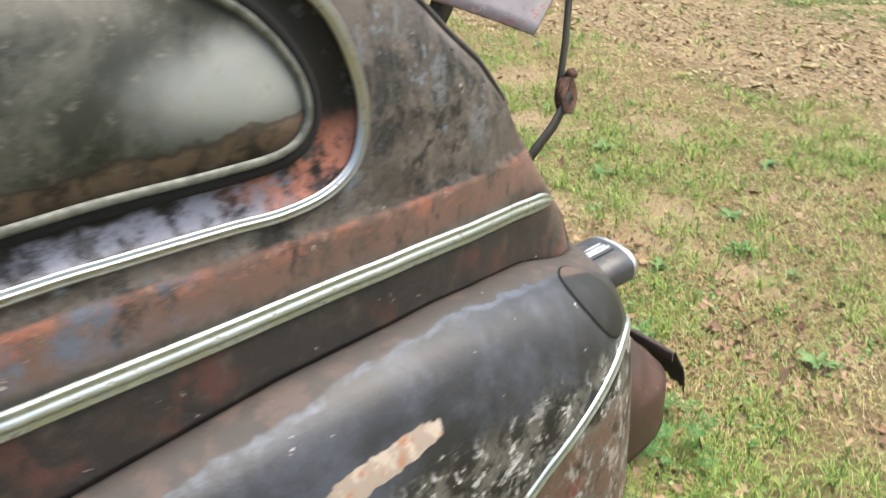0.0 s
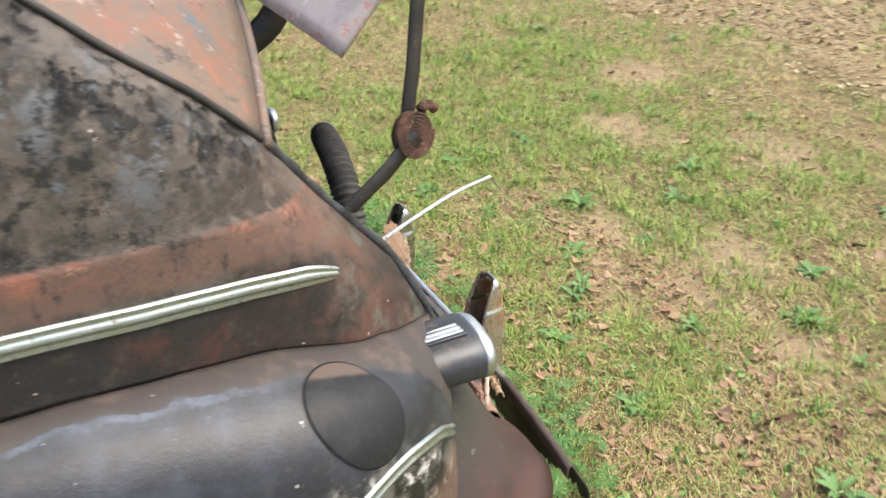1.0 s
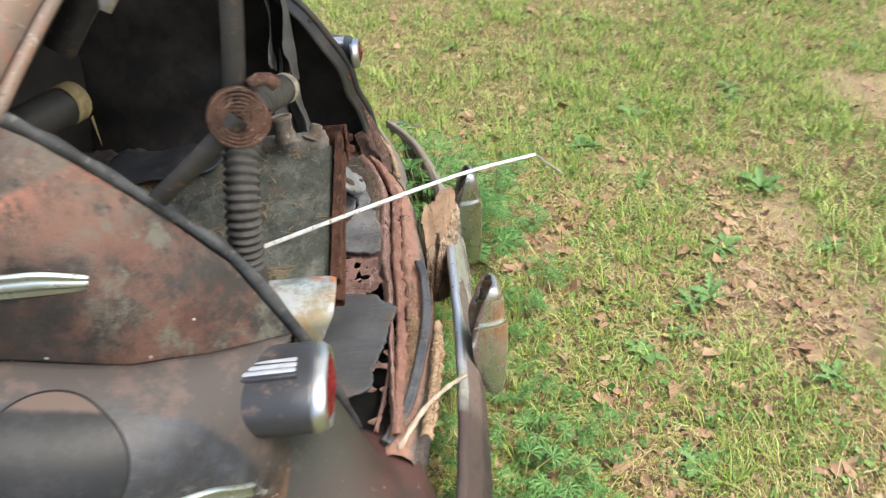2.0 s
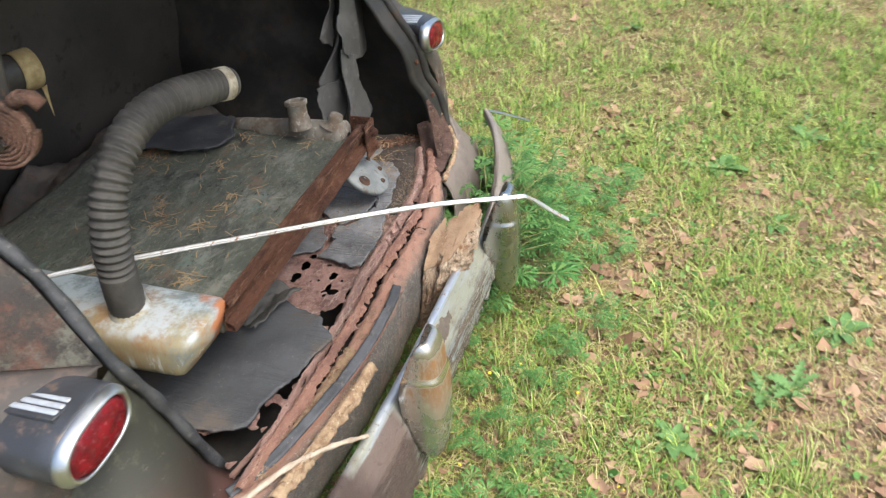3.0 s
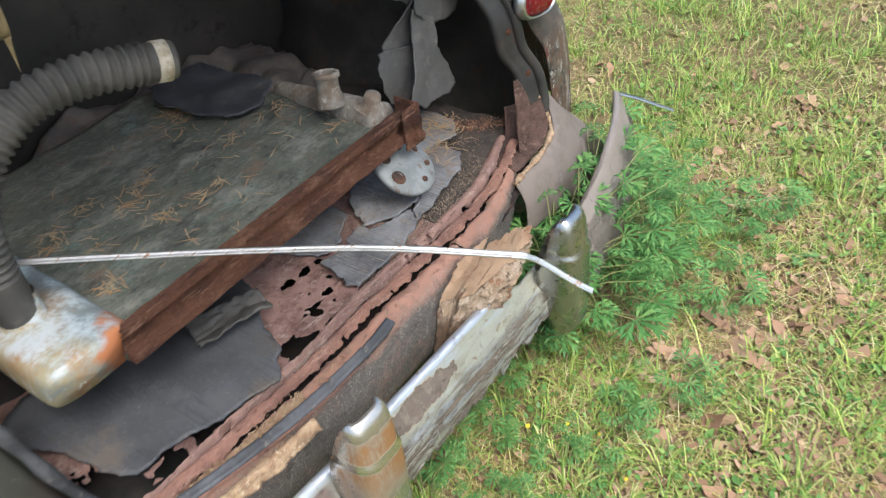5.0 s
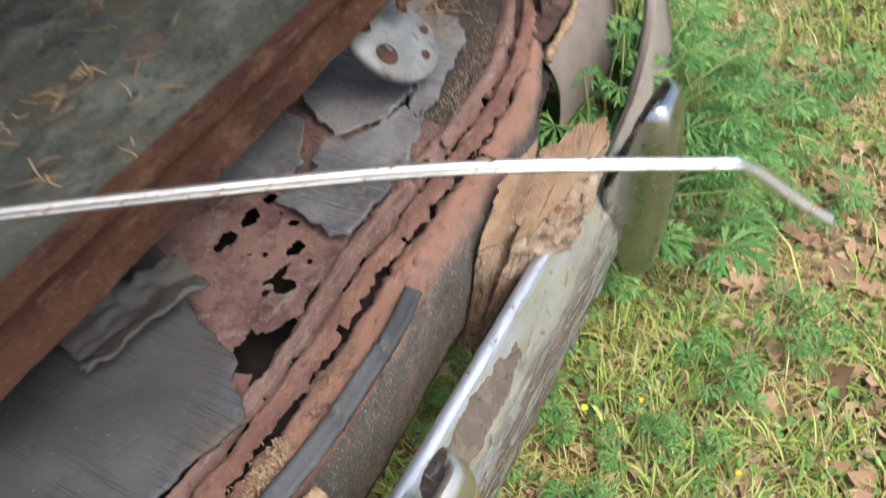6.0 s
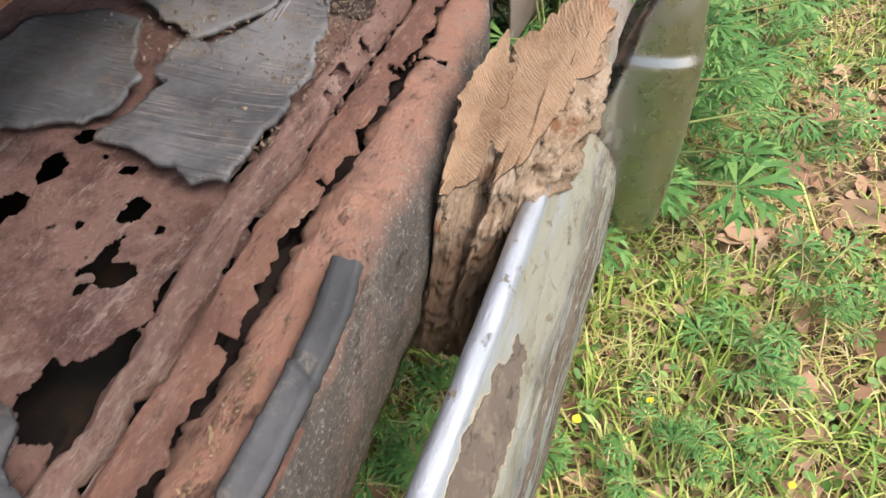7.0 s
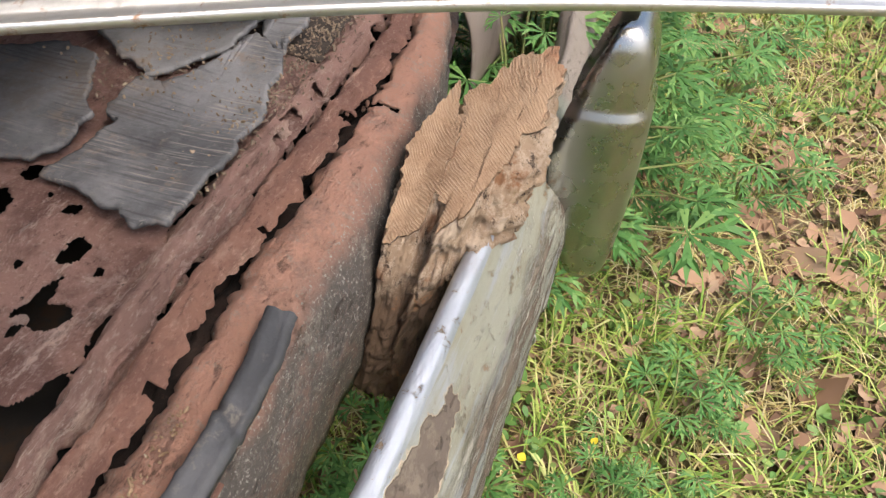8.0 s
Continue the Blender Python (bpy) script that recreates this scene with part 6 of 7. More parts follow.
def chunk(top, foot, radius, seed, rough):
    """A leaning billet from an oval foot up to a torn top outline."""
    top = [Vector(t) for t in top]
    n, rows = 200, 90
    ring = []
    for k in range(n):
        u = k / n * len(top)
        i = int(u) % len(top)
        ring.append(top[i].lerp(top[(i + 1) % len(top)], u - int(u)))
    mid = sum(ring, Vector()) / n
    for p in ring:
        p += (p - mid).normalized() * (0.006 * n3(p, 60, seed) + 0.004 * n3(p, 190, seed) + 0.003 * abs(n3(p, 330, seed))) + Vector((0, 0, 0.002 * n3(p, 30, seed + 1)))
    low = []
    for p in ring:
        w = math.atan2(p.y - mid.y, p.x - mid.x)
        low.append(Vector(foot) + Vector((math.cos(w) * radius, math.sin(w) * radius * 0.85, 0)))
    verts, faces = [], []
    for r in range(rows + 1):
        v = r / rows
        for a, b in zip(low, ring):
            q = a.lerp(b, v)
            out = Vector((q.x - (foot[0] + (mid.x - foot[0]) * v), q.y - (foot[1] + (mid.y - foot[1]) * v), 0))
            out = out.normalized() if out.length else out
            verts.append(q + out * rough * (1 - 0.4 * v) * (n3(q, 45, seed) + 0.9 * abs(n3((q.x, q.y, q.z * 0.4), 75, seed + 8)) + 0.5 * n3(q, 160, seed + 5) + 2.1 * min(1.0, (1 - v) / 0.08) * max(0.0, 1 - (1 - v) / 0.65) * max(0.0, -out.y) + 0.9 * abs(n3(q, 110, seed + 2)) + 0.4 * n3(q, 260, seed)))
    for r in range(rows):
        for k in range(n):
            a, b = r * n + k, r * n + (k + 1) % n
            faces.append((a, b, b + n, a + n))
    faces.append(tuple(range(n - 1, -1, -1)))
    rim = verts[-n:]
    even = [sum((rim[(k + d) % n] for d in range(-14, 15)), Vector()) / 29 for k in range(n)]

    def face(u, v):
        k = int(round(u * n)) % n
        q = mid.lerp(even[k].lerp(rim[k], v**9), v)
        grain = 0.0025 * n3(q, 30, seed)
        return q + Vector((0, 0, grain * (1 - v**6) + 0.0012))
    return mesh_of(verts, faces), grid(n, 30, face)


for top, foot, radius, seed, rough in (
    ([(0.127, 0.084, 0.418), (0.185, 0.097, 0.434), (0.237, 0.095, 0.447), (0.281, 0.075, 0.462), (0.297, 0.053, 0.471), (0.278, 0.038, 0.461), (0.242, 0.044, 0.45), (0.185, 0.058, 0.434), (0.145, 0.07, 0.422)], (0.118, 0.106, 0.275), 0.040, 2.0, 0.014),
    ([(0.108, 0.119, 0.408), (0.163, 0.123, 0.436), (0.21, 0.121, 0.446), (0.252, 0.112, 0.453), (0.207, 0.099, 0.444), (0.161, 0.096, 0.431), (0.12, 0.099, 0.413)], (0.105, 0.124, 0.275), 0.030, 7.0, 0.006),
):
    body, face = chunk(top, foot, radius, seed, rough)
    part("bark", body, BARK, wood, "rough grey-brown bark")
    part("split_face", face, WOOD, wood, "pale torn grain")

stick = thing("dry_stick", (-0.45, 0.13, 0.42), "pale dry stick lying between panel and bumper", "stick")
part("twig", tube(smooth_path([(-0.545, 0.19, 0.43), (-0.47, 0.148, 0.436), (-0.40, 0.10, 0.425), (-0.35, 0.062, 0.405)], 24), lambda u: 0.0058 - 0.002 * u + 0.0008 * math.sin(u * 40), 9), plain("bleached_twig", (0.5, 0.42, 0.33), (0.36, 0.28, 0.21), 0.85, 0, 50, 0.5, None, (0.3, 1, 1)), stick)

# ---- ground ----
BARE = [(0.58, -0.95, 0.13), (0.17, -0.86, 0.19), (0.07, -0.98, 0.16), (1.06, -0.60, 0.12), (0.02, -0.50, 0.07), (0.66, -1.06, 0.12), (0.22, -1.33, 0.16), (-0.33, -1.08, 0.13), (-0.66, -0.83, 0.10),
        (0.62, -0.24, 0.07), (0.46, -0.16, 0.06), (0.98, -0.86, 0.13), (1.5, -1.75, 0.2), (2.2, -2.4, 0.25), (0.9, -2.3, 0.2), (0.40, -0.45, 0.06), (0.35, -0.90, 0.12), (0.30, -0.72, 0.09)]
GROUND = Paint("dry_grass_ground", (0.23, 0.175, 0.09), 0.95, 0, 0.1)
GROUND.coat((0.16, 0.15, 0.062), GROUND.ramp(GROUND.noise(1.6, 7, 0.7), 0.45, 0.6), amount=0.7)
GROUND.coat((0.33, 0.235, 0.13), GROUND.ramp(GROUND.noise(6, 9, 0.75, shift=3), 0.48, 0.62))
GROUND.coat((0.09, 0.065, 0.04), GROUND.ramp(GROUND.noise(30, 9, 0.8, shift=8), 0.54, 0.66))
for bx, by, br in BARE:
    GROUND.coat((0.43, 0.31, 0.2), GROUND.blob((bx, by, 0), (br * 1.35, br * 1.0, 1), 1.3, 1.5, 14), amount=0.88)
LITTER = GROUND.line((0.05, -1, 0), 3.4, 3.8, 0.9, 1.3)
GROUND.coat((0.36, 0.265, 0.155), [LITTER])
GROUND.coat((0.16, 0.1, 0.066), [LITTER, GROUND.ramp(GROUND.noise(18, 8, 0.75, shift=1), 0.5, 0.62)])
GROUND.coat((0.46, 0.34, 0.24), [LITTER, GROUND.ramp(GROUND.noise(24, 8, 0.75, shift=21), 0.53, 0.63)])
GROUND.coat((0.10, 0.13, 0.04), [GROUND.line((0.12, -1, 0), 5.7, 6.3, 1.6, 0.8), GROUND.ramp(GROUND.noise(2, 7, 0.7, shift=2), 0.4, 0.55)])
GROUND.coat((0.52, 0.42, 0.29), GROUND.ramp(GROUND.noise(90, 6, 0.8, shift=13), 0.56, 0.64), amount=0.5, lift=0.4)
GROUND.relief(GROUND.noise(60, 8, 0.8), 1.0)
GROUND = GROUND.done(0.8, 0.014)


def ground_at(x, y):
    return 0.02 * noise.noise(Vector((x * 0.9, y * 0.9, 0))) + 0.006 * noise.noise(Vector((x * 5, y * 5, 3)))


n = 160
ax = np.sign(np.linspace(-1, 1, n + 1)) * (np.abs(np.linspace(-1, 1, n + 1)) ** 4 * 300 + np.abs(np.linspace(-1, 1, n + 1)) * 6)
verts = [(x, y, ground_at(x, y)) for x in ax for y in ax]
faces = [(i * (n + 1) + j, (i + 1) * (n + 1) + j, (i + 1) * (n + 1) + j + 1, i * (n + 1) + j + 1) for i in range(n) for j in range(n)]
ground = new("ground", mesh_of(verts, faces))
ground.data.materials.append(GROUND)
tagged(ground, "patchy dry lawn with bare soil and leaf litter", "ground", kind="structure")


# ---- plants ----
def leaf_paint(name, stops, rough=0.55, patch=1.5, swing=0.9, start=0.153):
    """Each leaf or blade takes its own colour; stops: (place, colour) pairs."""
    p = Paint(name, (0.1, 0.1, 0.1), rough, 0, 0.25)
    geo = p.t.nodes.new("ShaderNodeNewGeometry").outputs["Random Per Island"]
    ramp = p.t.nodes.new("ShaderNodeValToRGB")
    while len(ramp.color_ramp.elements) < len(stops):
        ramp.color_ramp.elements.new(0.5)
    for e, (at, c) in zip(ramp.color_ramp.elements, stops):
        e.position, e.color = at, (*c, 1)
    v = p.math("ADD", p.math("MULTIPLY_ADD", geo, 0.75, start), p.math("MULTIPLY", p.math("SUBTRACT", p.noise(patch, 5, 0.65), 0.5), swing))
    p.t.links.new(v, ramp.inputs[0])
    p.c = ramp.outputs[0]
    return p.done()


GREEN_GRASS = leaf_paint("green_blades", [(0.0, (0.065, 0.145, 0.028)), (0.3, (0.155, 0.275, 0.047)), (0.55, (0.27, 0.385, 0.075)), (0.8, (0.41, 0.48, 0.12)), (1.0, (0.51, 0.51, 0.23))], 0.5, 5, 0.9)
DRY_GRASS = leaf_paint("straw_blades", [(0.0, (0.18, 0.125, 0.05)), (0.3, (0.38, 0.295, 0.105)), (0.6, (0.52, 0.43, 0.19)), (0.85, (0.61, 0.54, 0.29)), (1.0, (0.7, 0.64, 0.42))], 0.6, 3, 0.8)
FINE = leaf_paint("small_leaves", [(0.0, (0.06, 0.145, 0.035)), (0.45, (0.125, 0.245, 0.06)), (0.8, (0.22, 0.34, 0.09)), (1.0, (0.34, 0.41, 0.13))], 0.45, 3)
DEAD = leaf_paint("dead_leaves", [(0.0, (0.15, 0.085, 0.05)), (0.3, (0.29, 0.17, 0.105)), (0.65, (0.4, 0.25, 0.16)), (1.0, (0.5, 0.35, 0.235))], 0.75, 3)


def field(p, scale, seed):
    """Smooth value noise, 0 to 1, at the places p."""
    table = np.random.default_rng(seed).random((64, 64))
    q = p * scale + 1000.0
    i = np.floor(q).astype(int)
    f = q - i
    f = f * f * (3 - 2 * f)
    a, b = i % 64, (i + 1) % 64
    low = table[a[:, 0], a[:, 1]] * (1 - f[:, 0]) + table[b[:, 0], a[:, 1]] * f[:, 0]
    high = table[a[:, 0], b[:, 1]] * (1 - f[:, 0]) + table[b[:, 0], b[:, 1]] * f[:, 0]
    return low * (1 - f[:, 1]) + high * f[:, 1]


def greenness(p):
    """How lush the lawn is: wide patches, tussocks within them, lusher beside the car."""
    v = 0.42 * field(p, 1.1, 1) + 0.3 * field(p, 3.3, 2) + 0.28 * field(p, 9.0, 3)
    beside = np.exp(-np.maximum(0, 0.0 - p[:, 1]) / 0.12) * np.exp(-np.maximum(0, np.abs(p[:, 0]) - 1.0) / 0.5)
    right = np.clip((p[:, 0] - 0.65) / 0.5, 0, 1) * np.clip((p[:, 1] + 1.1) / 0.6, 0, 1)
    beyond = np.clip(np.maximum(-p[:, 1] - 0.9, p[:, 0] - 1.1) / 0.5, 0, 1)
    return v - 0.03 + 0.1 * beside + 0.1 * right + 0.09 * beyond


def scatter(rng, count, x0, x1, y0, y1, want=0.0, bare=0.9, outside=None):
    """Places on the ground: want > 0 picks the green patches, < 0 the dry ones; few on bare soil, none under the car."""
    p = rng.uniform((x0, y0), (x1, y1), (count, 2))
    keep = (np.abs(p[:, 0]) > 0.86) | (p[:, 1] < 0.3) | (p[:, 1] > 6)
    if outside:
        keep &= (p[:, 0] < outside[0]) | (p[:, 0] > outside[1]) | (p[:, 1] < outside[2]) | (p[:, 1] > outside[3])
    if want:
        chance = 1 / (1 + np.exp(-np.sign(want) * (greenness(p) - 0.5) * 16))
        keep &= rng.random(count) < (1 - abs(want)) + abs(want) * chance
    for bx, by, br in BARE:
        keep &= (np.hypot(p[:, 0] - bx, p[:, 1] - by) > br * rng.uniform(0.5, 1.15, count)) | (rng.random(count) > bare)
    leafy = (-0.05 * p[:, 0] - p[:, 1] + 1.2 * (field(p, 1.2, 5) - 0.5) > 3.6) & (p[:, 1] > -6.2)
    keep &= ~leafy | (rng.random(count) > bare)
    return p[keep]


def heights(p):
    return np.array([ground_at(x, y) for x, y in p])


def blades(rng, p, length, width, lie, turn=None, spans=3):
    """Bent tapering blades, as arrays of vertices, quads and triangles."""
    n = len(p)
    z = heights(p)
    turn = rng.uniform(0, 2 * np.pi, n) if turn is None else turn
    lean = np.clip(rng.normal(lie, 0.35, n), 0.05, 1.5)
    size = length * rng.lognormal(0, 0.38, n)
    wide = width * rng.uniform(0.6, 1.3, n)
    out = np.stack([np.cos(turn), np.sin(turn)], 1)
    side = np.stack([-out[:, 1], out[:, 0]], 1) * wide[:, None] / 2
    rows = ((0.0, 0.8), (0.4, 1.0), (0.75, 0.7)) if spans == 3 else ((0.0, 0.9), (0.6, 0.9))
    m = 2 * len(rows) + 1
    verts = np.zeros((n, m, 3))
    for k, (u, w) in enumerate(rows):
        a = lean * (0.5 + 0.8 * u)
        mid = p + out * (size * u * np.sin(a))[:, None]
        h = z + np.maximum(0, size * u * np.cos(a)) * 0.95 + 0.002 + 0.003 * rng.random(n)
        for s, sign in ((0, -1), (1, 1)):
            verts[:, 2 * k + s, :2] = mid + sign * side * w
            verts[:, 2 * k + s, 2] = h
    a = lean * 1.35
    verts[:, m - 1, :2] = p + out * (size * np.sin(a))[:, None]
    verts[:, m - 1, 2] = np.maximum(z + 0.002, z + size * np.cos(a) * 0.9)
    base = np.arange(n)[:, None] * m
    quads = np.concatenate([base + [2 * k, 2 * k + 1, 2 * k + 3, 2 * k + 2] for k in range(len(rows) - 1)])
    tris = base + [m - 3, m - 2, m - 1]
    return verts.reshape(-1, 3), quads, tris


def array_mesh(verts, quads, tris):
    me = bpy.data.meshes.new("mesh")
    me.vertices.add(len(verts))
    me.vertices.foreach_set("co", np.asarray(verts, np.float32).ravel())
    loops = np.concatenate([quads.ravel(), tris.ravel()]).astype(np.int32)
    me.loops.add(len(loops))
    me.loops.foreach_set("vertex_index", loops)
    starts = np.concatenate([np.arange(len(quads)) * 4, len(quads) * 4 + np.arange(len(tris)) * 3]).astype(np.int32)
    me.polygons.add(len(starts))
    me.polygons.foreach_set("loop_start", starts)
    me.update(calc_edges=True)
    me.validate()
    return me


def joined(sets):
    vs, qs, ts, at = [], [], [], 0
    for v, q, t in sets:
        vs.append(v), qs.append(q + at), ts.append(t + at)
        at += len(v)
    return array_mesh(np.concatenate(vs), np.concatenate(qs), np.concatenate(ts))


def tufts(rng, centres, each, reach, length, width, lie, spans=3):
    """Tussocks: blades fanning out from a common root."""
    p = np.repeat(centres, each, 0)
    turn = rng.uniform(0, 2 * np.pi, len(p))
    r = reach * np.sqrt(rng.random(len(p)))
    return blades(rng, p + np.stack([np.cos(turn), np.sin(turn)], 1) * r[:, None], length, width, lie, turn + rng.normal(0, 0.5, len(p)), spans)


rng, outer = np.random.default_rng(11), np.random.default_rng(12)
NEAR, MID, FAR, LAST = (-0.9, 1.6, -1.0, 0.30), (-1.5, 3.2, -2.8, 1.5), (-1.6, 6.5, -6.6, 2.8), (0.5, 12.0, -12.0, 4.5)
SIDE, AHEAD = (-9.0, 0.5, -12.0, 4.5), (-9.0, 12.0, 4.5, 11.0)
straw = joined([
    blades(rng, scatter(rng, 36000, *NEAR, -0.5, 0.3), 0.042, 0.0015, 1.35),
    blades(rng, scatter(rng, 84000, *MID, -0.6, 0.45), 0.045, 0.0021, 1.25, None, 2),
    blades(rng, scatter(rng, 90000, *FAR, -0.7, 0.7, MID), 0.055, 0.0036, 1.15, None, 2),
    blades(rng, scatter(rng, 34000, *LAST, -0.6, 0.8, FAR), 0.08, 0.009, 1.1, None, 2),
    *(blades(outer, scatter(outer, 26000, *zone, -0.6, 0.8, FAR), 0.08, 0.009, 1.1, None, 2) for zone in (SIDE, AHEAD)),
])
lawn = new("dry_grass", straw)
lawn.data.materials.append(DRY_GRASS)
tagged(lawn, "flattened straw-coloured dead grass thatch", "grass", kind="stuff")
green = joined([
    blades(rng, scatter(rng, 26000, *NEAR, 0.85, 0.6), 0.032, 0.0018, 0.8),
    tufts(rng, scatter(rng, 480, *NEAR, 0.95), 14, 0.012, 0.05, 0.0022, 0.75),
    blades(rng, scatter(rng, 80000, *MID, 0.88, 0.6), 0.034, 0.0026, 0.75, None, 2),
    tufts(rng, scatter(rng, 4600, *MID, 0.97), 16, 0.016, 0.058, 0.0028, 0.7, 2),
    blades(rng, scatter(rng, 80000, *FAR, 0.9, 0.9, MID), 0.042, 0.0042, 0.75, None, 2),
    tufts(rng, scatter(rng, 6000, *FAR, 0.98, 0.9, MID), 12, 0.022, 0.07, 0.005, 0.7, 2),
    blades(rng, scatter(rng, 28000, *LAST, 0.9, 0.9, FAR), 0.07, 0.009, 0.8, None, 2),
    *(blades(outer, scatter(outer, 90000, *zone, 0.9, 0.9, FAR), 0.07, 0.01, 0.8, None, 2) for zone in (SIDE, AHEAD)),
])
lawn = new("grass", green)
lawn.data.materials.append(GREEN_GRASS)
tagged(lawn, "short patchy green lawn grass growing in tussocks", "grass", kind="stuff")


def ovals(rng, p, size, lift, tilt, aspect=0.6, ragged_edge=0.0, curl=0.3):
    """Small pointed leaves: triangles round a sunken middle, with an uneven outline."""
    n = len(p)
    z = heights(p) + rng.uniform(0.3, 1.0, n) * lift
    s = size * rng.lognormal(0, 0.35, n)
    a = rng.uniform(0, 2 * np.pi, n)
    t1, t2 = rng.normal(0, tilt, n), rng.normal(0, tilt, n)
    bend = curl * rng.uniform(-0.3, 1.2, n)
    edge = ((-1, 0), (-0.62, 0.72), (-0.1, 1), (0.5, 0.7), (1, 0), (0.5, -0.7), (-0.1, -1), (-0.62, -0.72))
    m = len(edge) + 1
    verts = np.zeros((n, m, 3))
    for k, (u, w) in enumerate((*edge, (0, 0))):
        if k < m - 1:
            u, w = u + ragged_edge * rng.normal(0, 0.3, n), w * (1 + ragged_edge * rng.normal(0, 0.6, n))
        du, dw = u * s, w * s * aspect
        verts[:, k, 0] = p[:, 0] + du * np.cos(a) - dw * np.sin(a)
        verts[:, k, 1] = p[:, 1] + du * np.sin(a) + dw * np.cos(a)
        verts[:, k, 2] = z + bend * s * (np.abs(w) ** 2 + 0.5 * np.abs(u) ** 2) + du * t1 + dw * t2
    base = np.arange(n)[:, None] * m
    tris = np.concatenate([base + [k, (k + 1) % (m - 1), m - 1] for k in range(m - 1)])
    return array_mesh(verts.reshape(-1, 3), np.zeros((0, 4), np.int32), tris)


def sprigs(rng, p, each, reach):
    """Places of leaflets, in small bunches."""
    q = np.repeat(p, each, 0)
    return q + rng.normal(0, reach, q.shape)


spots = np.concatenate([sprigs(rng, scatter(rng, 1900, *NEAR, 0.7), 5, 0.011), sprigs(rng, scatter(rng, 3800, *MID, 0.9), 4, 0.013), scatter(rng, 7000, *FAR, 0.95)])
clover = new("small_weeds", ovals(rng, spots, 0.0052, 0.032, 0.45, 0.6))
clover.data.materials.append(FINE)
tagged(clover, "tiny green clover-like weeds in the lawn", "weeds", kind="stuff")
heaps = np.array([(0.45, -0.14), (0.62, -0.24), (0.40, -0.42), (0.52, -0.30), (0.30, -0.20), (0.75, -0.33), (0.36, -0.06), (0.85, -0.5), (0.2, -0.33), (0.55, -0.55)])
spots = np.concatenate([sprigs(rng, heaps, 13, 0.045), scatter(rng, 1900, *NEAR, -0.5, 0.0), scatter(rng, 2000, *MID, -0.8, 0.0), scatter(rng, 1800, *FAR, -0.8, 0.0)])
litter = new("leaf_litter", ovals(rng, spots, 0.015, 0.016, 0.35, 0.5, 0.6, 0.4))
litter.data.materials.append(DEAD)
tagged(litter, "scattered dry brown fallen leaves", "dead leaves", kind="stuff")
spots = np.concatenate([scatter(rng, 16000, *NEAR, -0.4, 0.0), scatter(rng, 30000, *MID, -0.6, 0.0), scatter(rng, 12000, *FAR, -0.6, 0.0)])
flecks = new("leaf_crumbs", ovals(rng, spots, 0.0058, 0.014, 0.5, 0.5, 0.6, 0.3))
flecks.data.materials.append(leaf_paint("leaf_crumbs", [(0.0, (0.1, 0.06, 0.038)), (0.4, (0.25, 0.15, 0.095)), (0.75, (0.38, 0.245, 0.16)), (1.0, (0.5, 0.36, 0.24))], 0.85, 3))
tagged(flecks, "small brown crumbs of dead leaves among the grass", "dead leaves", kind="stuff")
far = rng.uniform((-2.0, -7.5), (9.0, -3.2), (42000, 2))
far = far[-0.05 * far[:, 0] - far[:, 1] + 1.2 * (field(far, 1.2, 5) - 0.5) > 3.5 + rng.exponential(0.15, len(far))]
far = far[(far[:, 1] > -5.6) | (rng.random(len(far)) < 0.3)]
bed = new("leaf_litter", ovals(rng, far, 0.0155, 0.016, 0.35, 0.5, 0.5, 0.4))
bed.data.materials.append(leaf_paint("old_leaf_bed", [(0.0, (0.2, 0.135, 0.07)), (0.35, (0.36, 0.27, 0.145)), (0.7, (0.48, 0.38, 0.215)), (1.0, (0.6, 0.5, 0.32))], 0.8, 3))
tagged(bed, "thick bed of dry brown leaves beyond the lawn", "dead leaves", kind="stuff")
YELLOW_FLOWER = plain("yellow_petals", (0.75, 0.6, 0.04), (0.6, 0.45, 0.03), 0.6, 0, 60, 0.1)
spots = scatter(rng, 60, -0.2, 1.6, -1.0, 0.1, 0.5)
bloom = new("tiny_flowers", ovals(rng, spots, 0.003, 0.045, 0.3, 0.9))
bloom.data.materials.append(YELLOW_FLOWER)
tagged(bloom, "tiny yellow flowers dotted in the lawn", "flowers", kind="stuff")

WEED = leaf_paint("feathery_weed_leaves", [(0.0, (0.045, 0.13, 0.032)), (0.5, (0.095, 0.225, 0.06)), (1.0, (0.2, 0.33, 0.1))], 0.5, 8)
STEM = plain("weed_stem", (0.22, 0.3, 0.09), (0.3, 0.26, 0.12), 0.6, 0, 40, 0.1)


def cut_leaf(bm, at, way, up, size, rnd):
    """A palmate leaf of seven narrow, forked lobes."""
    way = way.normalized()
    side = way.cross(up).normalized()
    nor = side.cross(way)
    for k in range(7):
        a = (k - 3) * 0.62 + rnd.uniform(-0.08, 0.08)
        d = (way * math.cos(a) + side * math.sin(a))
        l = size * (1 - 0.08 * abs(k - 3)) * rnd.uniform(0.85, 1.1)
        e = d.cross(nor).normalized()
        droop = nor * (-0.18 * l)
        base, mid = at, at + d * l * 0.55 + nor * 0.03 * l
        w = l * 0.085
        p0, p1, p2, p3 = (bm.verts.new(q) for q in (base, mid + e * w, mid + d * l * 0.45 + droop, mid - e * w))
        bm.faces.new((p0, p1, p2, p3))
        for sgn in (-1, 1):
            t = mid + (d * 0.32 + e * sgn * 0.24) * l + droop * 0.6
            q = [bm.verts.new(v) for v in (mid - d * l * 0.12, mid + d * l * 0.1 + e * sgn * w * 1.8, t, mid + d * l * 0.12)]
            bm.faces.new(q)


